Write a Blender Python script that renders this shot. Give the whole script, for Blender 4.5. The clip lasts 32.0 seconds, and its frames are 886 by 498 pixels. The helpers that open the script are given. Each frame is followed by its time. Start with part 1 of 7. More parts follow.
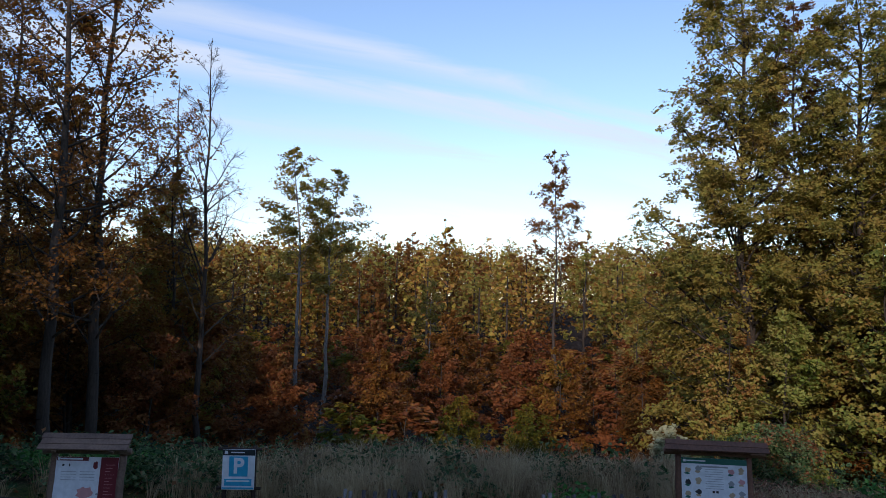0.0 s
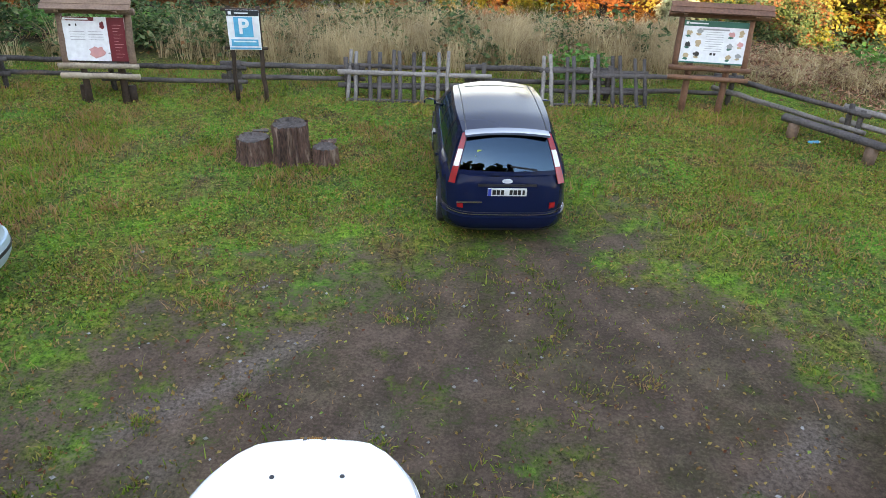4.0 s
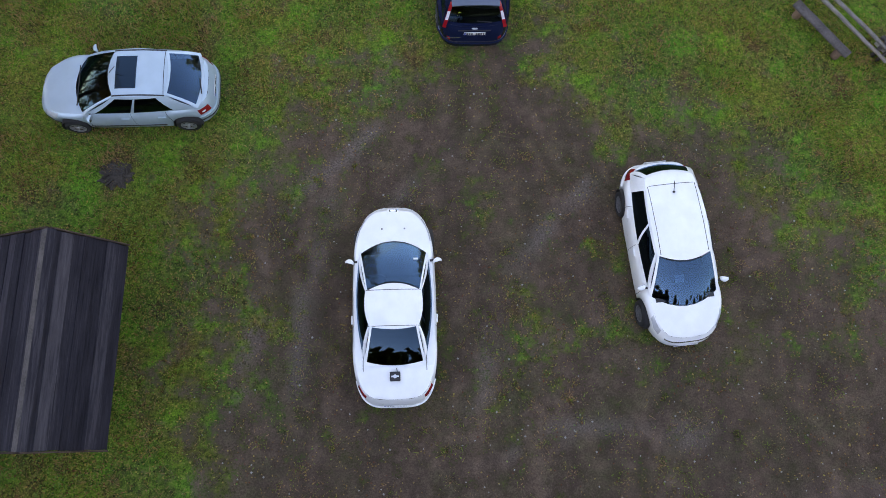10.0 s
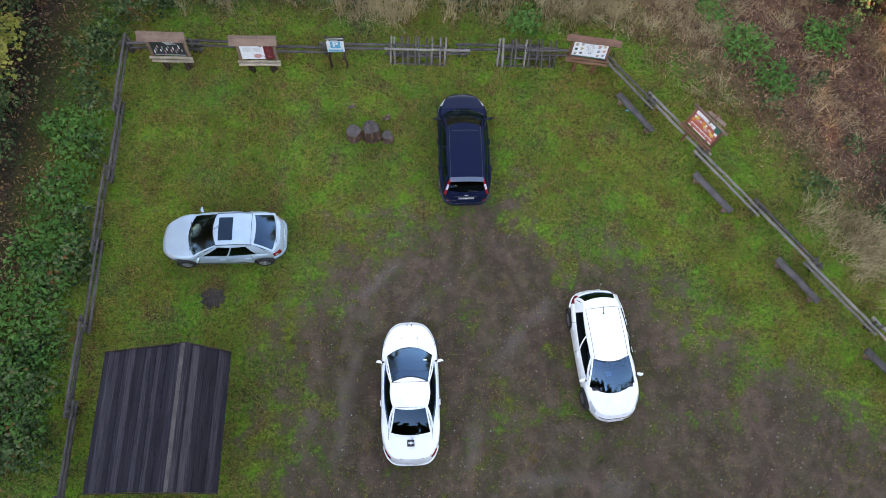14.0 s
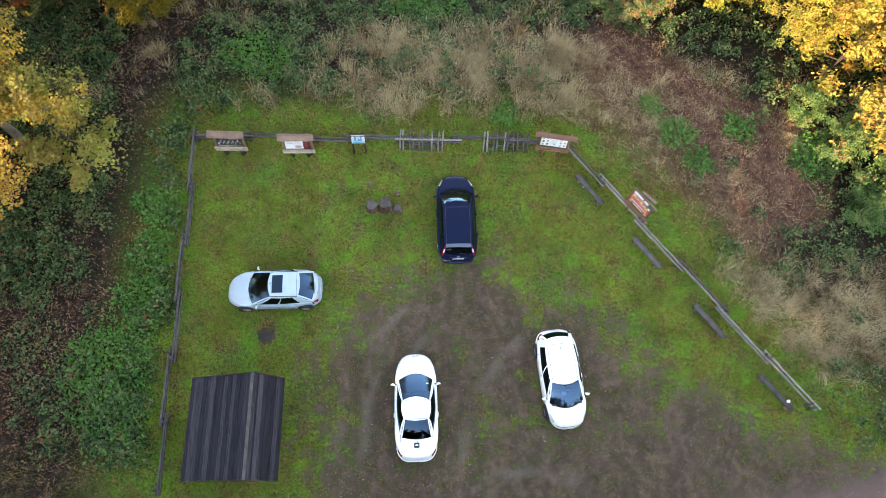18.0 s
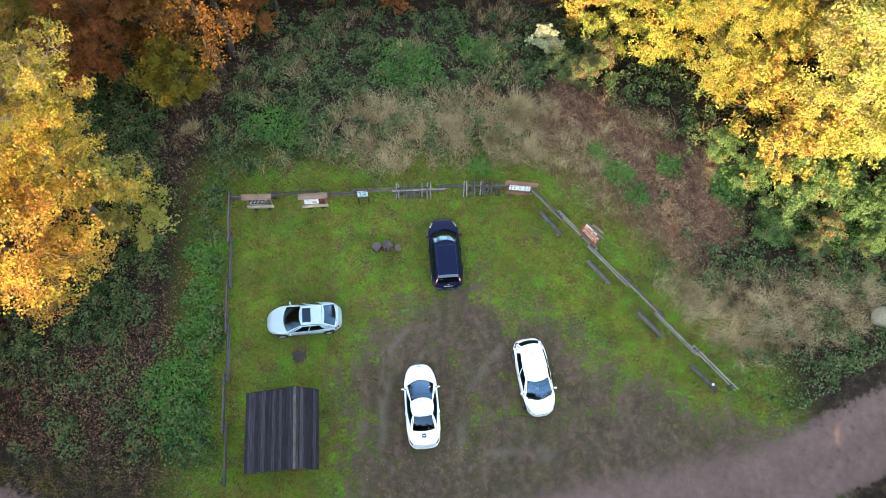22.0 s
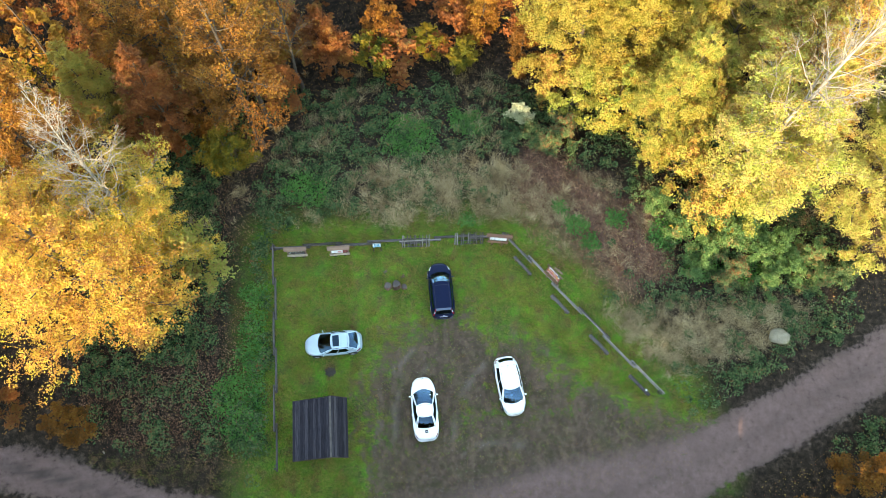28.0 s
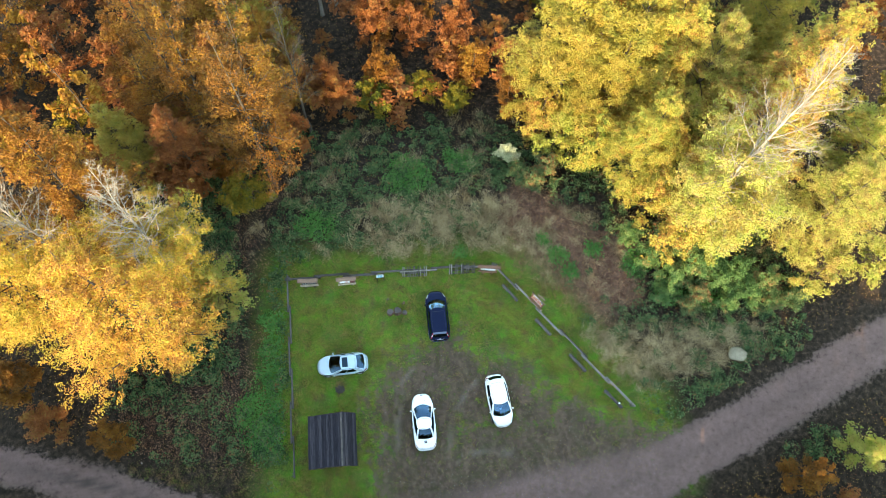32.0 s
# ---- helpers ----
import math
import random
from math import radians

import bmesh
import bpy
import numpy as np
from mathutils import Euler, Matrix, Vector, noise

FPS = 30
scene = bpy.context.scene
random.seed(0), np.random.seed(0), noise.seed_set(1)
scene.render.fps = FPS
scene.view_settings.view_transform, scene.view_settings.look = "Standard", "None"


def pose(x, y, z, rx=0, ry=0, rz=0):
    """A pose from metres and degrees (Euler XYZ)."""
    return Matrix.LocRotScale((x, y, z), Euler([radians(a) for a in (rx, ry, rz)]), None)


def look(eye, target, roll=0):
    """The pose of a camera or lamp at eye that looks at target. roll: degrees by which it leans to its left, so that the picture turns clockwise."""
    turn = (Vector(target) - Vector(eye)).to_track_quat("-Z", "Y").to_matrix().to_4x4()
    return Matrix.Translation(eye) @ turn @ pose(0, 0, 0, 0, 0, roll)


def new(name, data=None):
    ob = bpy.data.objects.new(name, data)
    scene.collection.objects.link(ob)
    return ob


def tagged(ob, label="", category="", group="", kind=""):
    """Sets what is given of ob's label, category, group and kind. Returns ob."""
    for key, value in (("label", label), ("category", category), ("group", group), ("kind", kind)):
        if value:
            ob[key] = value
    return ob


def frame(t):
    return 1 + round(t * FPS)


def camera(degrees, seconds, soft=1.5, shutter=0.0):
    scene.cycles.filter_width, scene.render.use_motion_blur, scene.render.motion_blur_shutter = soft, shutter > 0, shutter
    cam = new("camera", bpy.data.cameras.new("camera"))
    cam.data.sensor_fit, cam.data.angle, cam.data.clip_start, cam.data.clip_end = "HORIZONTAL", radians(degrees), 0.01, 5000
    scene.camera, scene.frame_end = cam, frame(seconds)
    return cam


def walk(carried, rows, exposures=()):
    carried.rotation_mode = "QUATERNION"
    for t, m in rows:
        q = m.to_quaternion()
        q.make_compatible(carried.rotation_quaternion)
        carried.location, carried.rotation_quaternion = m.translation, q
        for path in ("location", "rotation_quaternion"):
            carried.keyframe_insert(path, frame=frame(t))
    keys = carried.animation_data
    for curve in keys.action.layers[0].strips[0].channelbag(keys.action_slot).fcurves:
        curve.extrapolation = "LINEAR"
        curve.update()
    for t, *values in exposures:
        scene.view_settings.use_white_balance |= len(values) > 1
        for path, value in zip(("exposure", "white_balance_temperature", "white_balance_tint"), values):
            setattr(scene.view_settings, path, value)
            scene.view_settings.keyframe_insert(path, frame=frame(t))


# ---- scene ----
cam = camera(63.71, 32.0, soft=0.75)
PATH = [
    (0.0, 0.064, -0.191, 4.843, 94.026, -1.379, 0.093),
    (0.5, 0.076, -0.238, 4.796, 90.235, -1.341, 0.135),
    (1.0, 0.082, -0.265, 4.789, 84.683, -1.376, 0.203),
    (1.5, 0.093, -0.302, 4.775, 79.072, -1.409, 0.241),
    (2.0, 0.104, -0.336, 4.790, 73.440, -1.444, 0.309),
    (2.5, 0.098, -0.338, 4.800, 67.855, -1.486, 0.355),
    (3.0, 0.092, -0.325, 4.816, 62.510, -1.538, 0.400),
    (3.5, 0.069, -0.300, 4.838, 59.846, -1.547, 0.398),
    (4.0, 0.056, -0.285, 4.915, 59.642, -1.565, 0.395),
    (4.5, 0.049, -0.313, 5.629, 59.538, -1.553, 0.385),
    (6.5, 0.004, -0.611, 9.462, 44.556, -1.512, 0.583),
    (7.0, -0.004, -0.700, 10.408, 39.221, -1.505, 0.642),
    (7.5, -0.010, -0.819, 11.333, 33.840, -1.542, 0.718),
    (8.0, -0.049, -0.934, 12.274, 28.442, -1.595, 0.742),
    (8.5, -0.071, -1.038, 13.210, 23.001, -1.602, 0.829),
    (9.0, -0.094, -1.115, 14.165, 17.491, -1.668, 0.903),
    (9.5, -0.090, -1.100, 15.138, 14.504, -1.717, 0.867),
    (10.0, -0.119, -1.091, 16.110, 14.496, -1.718, 0.854),
    (10.5, -0.165, -1.108, 17.068, 15.167, -1.719, 0.852),
    (11.0, -0.215, -1.234, 18.008, 18.850, -1.779, 0.836),
    (11.5, -0.282, -1.409, 18.950, 19.902, -1.810, 0.821),
    (12.0, -0.362, -1.472, 19.370, 20.004, -1.841, 0.817),
    (12.5, -0.359, -1.554, 20.148, 19.974, -1.845, 0.864),
    (13.0, -0.394, -1.660, 21.129, 19.966, -1.927, 0.866),
    (13.5, -0.432, -1.755, 22.183, 19.988, -1.919, 0.879),
    (14.0, -0.425, -1.826, 23.195, 20.080, -1.913, 0.901),
    (14.5, -0.396, -1.979, 24.214, 20.153, -1.954, 0.889),
    (16.5, -0.470, -2.400, 28.153, 20.395, -2.051, 0.879),
    (17.0, -0.527, -2.445, 29.122, 20.377, -2.052, 0.870),
    (17.5, -0.574, -2.521, 30.142, 20.403, -2.066, 0.875),
    (18.0, -0.662, -2.620, 31.105, 20.460, -2.079, 0.880),
    (18.5, -0.741, -2.772, 32.109, 20.466, -2.111, 0.873),
    (19.0, -0.786, -2.927, 33.086, 20.543, -2.103, 0.860),
    (19.5, -0.827, -3.121, 34.137, 20.596, -2.098, 0.595),
    (20.0, -0.857, -3.341, 35.170, 20.565, -2.087, 0.110),
    (20.5, -0.910, -3.502, 36.229, 20.608, -2.054, -0.564),
    (21.0, -0.979, -3.642, 37.306, 20.613, -1.993, -1.337),
    (21.5, -1.075, -3.818, 38.346, 20.636, -1.917, -2.038),
    (22.0, -1.133, -3.955, 39.368, 20.651, -1.884, -2.411),
    (22.5, -1.150, -4.072, 40.348, 20.659, -1.929, -2.519),
    (23.0, -1.152, -4.234, 41.347, 20.657, -1.907, -2.592),
    (23.5, -1.208, -4.311, 42.438, 20.646, -1.934, -2.655),
    (24.0, -1.238, -4.388, 43.370, 20.664, -1.942, -2.697),
    (24.5, -1.276, -4.544, 44.412, 20.632, -1.948, -2.759),
    (25.0, -1.397, -4.635, 45.468, 20.631, -1.956, -2.801),
    (25.5, -1.484, -4.850, 46.477, 20.698, -1.936, -2.821),
    (27.5, -1.541, -5.199, 50.727, 20.351, -2.005, -3.032),
    (28.0, -1.603, -5.259, 51.825, 20.370, -1.993, -3.072),
    (28.5, -1.624, -5.227, 52.868, 20.331, -1.969, -3.141),
    (29.0, -1.673, -5.156, 53.919, 20.293, -1.974, -3.211),
    (29.5, -1.725, -5.188, 54.864, 20.284, -2.029, -3.275),
    (30.0, -1.832, -5.320, 55.817, 20.286, -2.114, -3.362),
    (30.5, -1.912, -5.437, 56.782, 20.297, -2.139, -3.424),
    (31.0, -1.937, -5.489, 57.539, 20.319, -2.154, -3.495),
    (31.5, -1.908, -5.393, 58.147, 20.300, -2.141, -3.544),
    (32.0, -1.849, -5.065, 59.064, 20.241, -2.166, -3.606),
]
EXPOSURES = [(0.0, 0.42, 6200, 22), (0.7, 0.48, 6200, 22), (1.1, 0.9, 6800, 22), (1.5, 2.15, 8200, 23), (2.0, 3.18, 9200, 24), (3.0, 3.5, 10300, 22), (4.5, 3.08, 10200, 24), (7.0, 3.3, 10000, 27), (8.0, 2.85, 9800, 29), (9.0, 2.5, 9600, 30), (13.0, 2.82, 10100, 27), (18.0, 3.28, 10500, 22), (24.0, 3.36, 10100, 14), (32.0, 3.25, 9600, 5)]
walk(cam, [(t, pose(x, y, z, rx, ry, rz)) for t, x, y, z, rx, ry, rz in PATH], EXPOSURES)

# ---- daylight: low sun from behind the left-hand woods, blue sky with streaks of cloud ----
SUN_AZ, SUN_EL = radians(198), radians(18.5)   # compass bearing of the sun (0 = +y, clockwise), height
world = bpy.data.worlds.new("sky")
scene.world = world
world.use_nodes = True
wn, wl = world.node_tree.nodes, world.node_tree.links
bg = wn["Background"]
sky = wn.new("ShaderNodeTexSky")
sky.sky_type, sky.sun_disc = "NISHITA", False
sky.sun_elevation, sky.sun_rotation = SUN_EL, SUN_AZ
sky.air_density, sky.dust_density, sky.ozone_density = 1.0, 0.2, 1.2
wtc = wn.new("ShaderNodeTexCoord")
wsep = wn.new("ShaderNodeSeparateXYZ")
wl.new(wtc.outputs["Generated"], wsep.inputs[0])
# clouds on a flat layer: direction divided by its height
whi = wn.new("ShaderNodeMath"); whi.operation = "MAXIMUM"; whi.inputs[1].default_value = 0.02
wl.new(wsep.outputs["Z"], whi.inputs[0])
wad = wn.new("ShaderNodeMath"); wad.operation = "ADD"; wad.inputs[1].default_value = 0.12
wl.new(whi.outputs[0], wad.inputs[0])
wdx = wn.new("ShaderNodeMath"); wdx.operation = "DIVIDE"
wdy = wn.new("ShaderNodeMath"); wdy.operation = "DIVIDE"
wl.new(wsep.outputs["X"], wdx.inputs[0]); wl.new(wad.outputs[0], wdx.inputs[1])
wl.new(wsep.outputs["Y"], wdy.inputs[0]); wl.new(wad.outputs[0], wdy.inputs[1])
wco = wn.new("ShaderNodeCombineXYZ")
wl.new(wdx.outputs[0], wco.inputs[0]); wl.new(wdy.outputs[0], wco.inputs[1])
wrot = wn.new("ShaderNodeMapping")     # along the streaks and across them
wrot.inputs["Rotation"].default_value = (0, 0, radians(-25))
wl.new(wco.outputs[0], wrot.inputs[0])
wmap = wn.new("ShaderNodeMapping")
wmap.inputs["Scale"].default_value = (0.8, 3.2, 1)
wl.new(wrot.outputs[0], wmap.inputs[0])
wno = wn.new("ShaderNodeTexNoise")
wno.inputs["Scale"].default_value, wno.inputs["Detail"].default_value, wno.inputs["Roughness"].default_value = 1.3, 8.0, 0.6
wno.inputs["Distortion"].default_value = 0.6
wl.new(wmap.outputs[0], wno.inputs["Vector"])
wst = wn.new("ShaderNodeSeparateXYZ")
wl.new(wrot.outputs[0], wst.inputs[0])
wwb = wn.new("ShaderNodeMath"); wwb.operation = "MULTIPLY_ADD"; wwb.inputs[1].default_value = 0.34
wl.new(wno.outputs["Fac"], wwb.inputs[0]); wl.new(wst.outputs["Y"], wwb.inputs[2])
wrg = wn.new("ShaderNodeMapRange")
wrg.inputs["From Min"].default_value, wrg.inputs["From Max"].default_value = 1.77, 3.77
wl.new(wwb.outputs[0], wrg.inputs["Value"])
wba = wn.new("ShaderNodeValToRGB")     # bands of high cloud, thickening to haze low down
for k, (q, g) in enumerate([(0.15, 0.0), (0.21, 0.7), (0.255, 0.04), (0.3, 0.9), (0.36, 0.85), (0.41, 0.06), (0.5, 0.15), (0.58, 0.55), (0.68, 0.2), (0.9, 0.22)]):
    el = wba.color_ramp.elements[k] if k < 2 else wba.color_ramp.elements.new(q)
    el.position, el.color = q, (g, g, g, 1)
wl.new(wrg.outputs[0], wba.inputs[0])
wth = wn.new("ShaderNodeMapRange")
wth.inputs["From Min"].default_value, wth.inputs["From Max"].default_value = 0.34, 0.6
wth.inputs["To Min"].default_value, wth.inputs["To Max"].default_value = 0.25, 1.0
wl.new(wno.outputs["Fac"], wth.inputs["Value"])
wra = wn.new("ShaderNodeMath"); wra.operation = "MULTIPLY"
wl.new(wba.outputs[0], wra.inputs[0]); wl.new(wth.outputs[0], wra.inputs[1])
wmx = wn.new("ShaderNodeMix"); wmx.data_type = "RGBA"
wzf = wn.new("ShaderNodeMapRange")   # the clouds lie low; overhead it is clear
wzf.inputs["From Min"].default_value, wzf.inputs["From Max"].default_value = 0.33, 0.5
wzf.inputs["To Min"].default_value, wzf.inputs["To Max"].default_value = 1.0, 0.0
wl.new(wsep.outputs["Z"], wzf.inputs["Value"])
wmu = wn.new("ShaderNodeMath"); wmu.operation = "MULTIPLY"
wl.new(wra.outputs[0], wmu.inputs[0]); wl.new(wzf.outputs[0], wmu.inputs[1])
wl.new(wmu.outputs[0], wmx.inputs["Factor"])
wl.new(sky.outputs[0], wmx.inputs["A"])
wmx.inputs["B"].default_value = (3.9, 4.15, 4.35, 1)
wcl = wn.new("ShaderNodeMix"); wcl.data_type, wcl.blend_type = "RGBA", "MULTIPLY"     # clear blue after rain
wcl.inputs[0].default_value = 1.0
wcl.inputs["B"].default_value = (0.92, 0.99, 1.02, 1)
wl.new(wmx.outputs["Result"], wcl.inputs["A"])
wl.new(wcl.outputs["Result"], bg.inputs["Color"])
bg.inputs["Strength"].default_value = 0.15

sun_data = bpy.data.lights.new("sun", "SUN")
sun_data.energy, sun_data.angle, sun_data.color = 2.0, radians(0.6), (1.0, 0.87, 0.7)
sun = new("sun", sun_data)
sun.matrix_world = look((math.sin(SUN_AZ) * 100, math.cos(SUN_AZ) * 100, math.tan(SUN_EL) * 100), (0, 0, 0))

# ---- materials ----
def material(name):
    m = bpy.data.materials.new(name)
    m.use_nodes = True
    return m, m.node_tree.nodes, m.node_tree.links, m.node_tree.nodes["Principled BSDF"]


def ramp(nodes, stops):
    r = nodes.new("ShaderNodeValToRGB")
    e = r.color_ramp.elements
    while len(e) < len(stops):
        e.new(0.5)
    for k, (p, c) in enumerate(stops):
        e[k].position, e[k].color = p, (*c, 1)
    return r


def coords(nodes, links, scale=(1, 1, 1), which="Object"):
    tc, mp = nodes.new("ShaderNodeTexCoord"), nodes.new("ShaderNodeMapping")
    mp.inputs["Scale"].default_value = scale
    links.new(tc.outputs[which], mp.inputs[0])
    return mp.outputs[0]


def noise_tex(nodes, links, vec, scale, detail=4.0, rough=0.55):
    n = nodes.new("ShaderNodeTexNoise")
    n.inputs["Scale"].default_value, n.inputs["Detail"].default_value, n.inputs["Roughness"].default_value = scale, detail, rough
    if vec is not None:
        links.new(vec, n.inputs["Vector"])
    return n.outputs["Fac"]


def mixed(nodes, links, fac, a, b, mode="MIX"):
    m = nodes.new("ShaderNodeMix")
    m.data_type, m.blend_type = "RGBA", mode
    for sock, v in (("Factor", fac), ("A", a), ("B", b)):
        if hasattr(v, "links"):
            links.new(v, m.inputs[sock])
        elif sock == "Factor":
            m.inputs[0].default_value = v
        else:
            m.inputs[sock].default_value = (*v, 1)
    return m.outputs["Result"]


def bumped(nodes, links, bsdf, height, strength=0.3, dist=0.02):
    b = nodes.new("ShaderNodeBump")
    b.inputs["Strength"].default_value, b.inputs["Distance"].default_value = strength, dist
    links.new(height, b.inputs["Height"])
    links.new(b.outputs[0], bsdf.inputs["Normal"])


def grained(name, dark, light, rough=0.7, scale=(1, 1, 1), size=6.0, bump=0.4, dist=0.01, metal=0.0, wear=None):
    """Two scales of noise between two colours, with relief; wear: a third colour in blotches."""
    m, n, l, p = material(name)
    v = coords(n, l, scale)
    fine, coarse = noise_tex(n, l, v, size * 5, 6), noise_tex(n, l, v, size * 0.6, 3)
    oi = n.new("ShaderNodeObjectInfo")
    add = n.new("ShaderNodeMath"); add.operation = "MULTIPLY_ADD"; add.inputs[1].default_value = 0.45
    l.new(coarse, add.inputs[0]); 
    half = n.new("ShaderNodeMath"); half.operation = "MULTIPLY"; half.inputs[1].default_value = 0.5
    l.new(fine, half.inputs[0]); l.new(half.outputs[0], add.inputs[2])
    add2 = n.new("ShaderNodeMath"); add2.operation = "MULTIPLY_ADD"; add2.inputs[1].default_value = 0.16
    l.new(oi.outputs["Random"], add2.inputs[0]); l.new(add.outputs[0], add2.inputs[2])
    r = ramp(n, [(0.34, dark), (0.72, light)])
    l.new(add2.outputs[0], r.inputs[0])
    out = r.outputs[0]
    if wear:
        wr = ramp(n, [(0.56, (0, 0, 0)), (0.7, (1, 1, 1))])
        l.new(noise_tex(n, l, v, size * 0.9, 5), wr.inputs[0])
        out = mixed(n, l, wr.outputs[0], out, wear)
    l.new(out, p.inputs["Base Color"])
    p.inputs["Roughness"].default_value, p.inputs["Metallic"].default_value = rough, metal
    bumped(n, l, p, fine, bump, dist)
    return m


def leafy(name, stops, trans=0.36, rough=0.55, patch=0.35, grain=0.4):
    """Leaves: colour by leaf (each leaf is an island), by patches in the crown and by tree; light shines through."""
    m, n, l, p = material(name)
    geo, oi = n.new("ShaderNodeNewGeometry"), n.new("ShaderNodeObjectInfo")
    v = coords(n, l)
    big = noise_tex(n, l, v, patch, 4, 0.6)
    a = n.new("ShaderNodeMath"); a.operation = "MULTIPLY_ADD"; a.inputs[1].default_value = grain
    l.new(geo.outputs["Random Per Island"], a.inputs[0])
    b = n.new("ShaderNodeMath"); b.operation = "MULTIPLY_ADD"; b.inputs[1].default_value = 1.9; b.inputs[2].default_value = -0.4 - grain / 2
    l.new(big, b.inputs[0]); l.new(b.outputs[0], a.inputs[2])
    c = n.new("ShaderNodeMath"); c.operation = "MULTIPLY_ADD"; c.inputs[1].default_value = 0.3
    l.new(oi.outputs["Random"], c.inputs[0]); l.new(a.outputs[0], c.inputs[2])
    r = ramp(n, stops)
    l.new(c.outputs[0], r.inputs[0])
    l.new(r.outputs[0], p.inputs["Base Color"])
    p.inputs["Roughness"].default_value = rough
    p.inputs["Specular IOR Level"].default_value = 0.12
    tr, mx = n.new("ShaderNodeBsdfTranslucent"), n.new("ShaderNodeMixShader")
    l.new(r.outputs[0], tr.inputs[0])
    mx.inputs[0].default_value = trans
    l.new(p.outputs[0], mx.inputs[1]); l.new(tr.outputs[0], mx.inputs[2])
    l.new(mx.outputs[0], n["Material Output"].inputs[0])
    return m


def plain(name, colour, rough=0.5, metal=0.0, coat=0.0, bump=0.0, spec=0.5):
    m, n, l, p = material(name)
    v = coords(n, l)
    k = noise_tex(n, l, v, 9.0, 5)
    r = ramp(n, [(0.3, tuple(c * 0.86 for c in colour)), (0.7, tuple(min(1, c * 1.08) for c in colour))])
    l.new(k, r.inputs[0]); l.new(r.outputs[0], p.inputs["Base Color"])
    p.inputs["Roughness"].default_value, p.inputs["Metallic"].default_value = rough, metal
    p.inputs["Coat Weight"].default_value, p.inputs["Coat Roughness"].default_value = coat, 0.05
    p.inputs["Specular IOR Level"].default_value = spec
    if bump:
        bumped(n, l, p, noise_tex(n, l, v, 60, 3), bump, 0.004)
    return m


YELLOW = leafy("leaves_yellow", [(0.05, (0.081, 0.14, 0.028)), (0.3, (0.205, 0.259, 0.05)), (0.6, (0.335, 0.335, 0.08)), (0.85, (0.356, 0.281, 0.085)), (1.0, (0.292, 0.194, 0.065))], patch=0.8)
GOLD = leafy("leaves_gold", [(0.05, (0.0565, 0.0954, 0.0188)), (0.32, (0.237, 0.202, 0.0334)), (0.6, (0.474, 0.337, 0.0627)), (0.85, (0.452, 0.224, 0.0522)), (1.0, (0.294, 0.135, 0.0418))], patch=0.8)
AMBER = leafy("leaves_amber", [(0.05, (0.0591, 0.0884, 0.0199)), (0.35, (0.178, 0.177, 0.0359)), (0.65, (0.295, 0.244, 0.0519)), (1.0, (0.31, 0.205, 0.05))], patch=0.7)
LIME = leafy("leaves_lime", [(0.05, (0.0428, 0.09, 0.019)), (0.3, (0.15, 0.2, 0.0427)), (0.6, (0.342, 0.325, 0.0712)), (0.85, (0.385, 0.26, 0.0665)), (1.0, (0.289, 0.14, 0.0427))], patch=0.8)
ORANGE = leafy("leaves_orange", [(0.05, (0.0546, 0.0384, 0.0113)), (0.4, (0.137, 0.0639, 0.0162)), (0.7, (0.218, 0.0852, 0.019)), (1.0, (0.291, 0.162, 0.0285))])
RUSSET = leafy("leaves_russet", [(0.05, (0.0679, 0.0286, 0.0142)), (0.4, (0.183, 0.0645, 0.0236)), (0.7, (0.279, 0.0972, 0.0331)), (1.0, (0.29, 0.165, 0.0473))])
OLIVE = leafy("leaves_olive", [(0.05, (0.03, 0.05, 0.01)), (0.4, (0.09, 0.1, 0.015)), (0.7, (0.2, 0.15, 0.02)), (1.0, (0.28, 0.17, 0.025))])
BRAMBLE = leafy("leaves_bramble", [(0.05, (0.0092, 0.02, 0.0095)), (0.35, (0.0345, 0.075, 0.0285)), (0.65, (0.0805, 0.145, 0.0551)), (0.88, (0.172, 0.215, 0.095)), (1.0, (0.23, 0.1, 0.0427))], trans=0.25, patch=1.4, grain=0.6)
NETTLE = leafy("leaves_nettle", [(0.05, (0.012, 0.05, 0.014)), (0.5, (0.04, 0.15, 0.035)), (1.0, (0.1, 0.25, 0.06))], trans=0.3, patch=0.9, grain=0.6)
SILVER = leafy("leaves_silver", [(0.05, (0.16, 0.19, 0.1)), (0.5, (0.34, 0.36, 0.2)), (1.0, (0.5, 0.5, 0.32))], trans=0.3)
DRYGRASS = leafy("dry_grass", [(0.05, (0.063, 0.04, 0.0221)), (0.35, (0.21, 0.142, 0.0782)), (0.65, (0.367, 0.26, 0.146)), (1.0, (0.546, 0.43, 0.255))], trans=0.25, patch=0.6, grain=0.6)
BRACKEN = leafy("dead_bracken", [(0.05, (0.0403, 0.0158, 0.01)), (0.35, (0.149, 0.063, 0.04)), (0.65, (0.276, 0.126, 0.078)), (1.0, (0.483, 0.284, 0.17))], trans=0.2, patch=1.2, grain=0.65)
TURF = leafy("grass_blades", [(0.05, (0.0226, 0.0451, 0.00627)), (0.3, (0.0875, 0.164, 0.0146)), (0.5, (0.169, 0.265, 0.0314)), (0.66, (0.282, 0.265, 0.0522)), (0.82, (0.226, 0.124, 0.0522)), (1.0, (0.395, 0.214, 0.104))], trans=0.3, patch=1.1, grain=0.75)
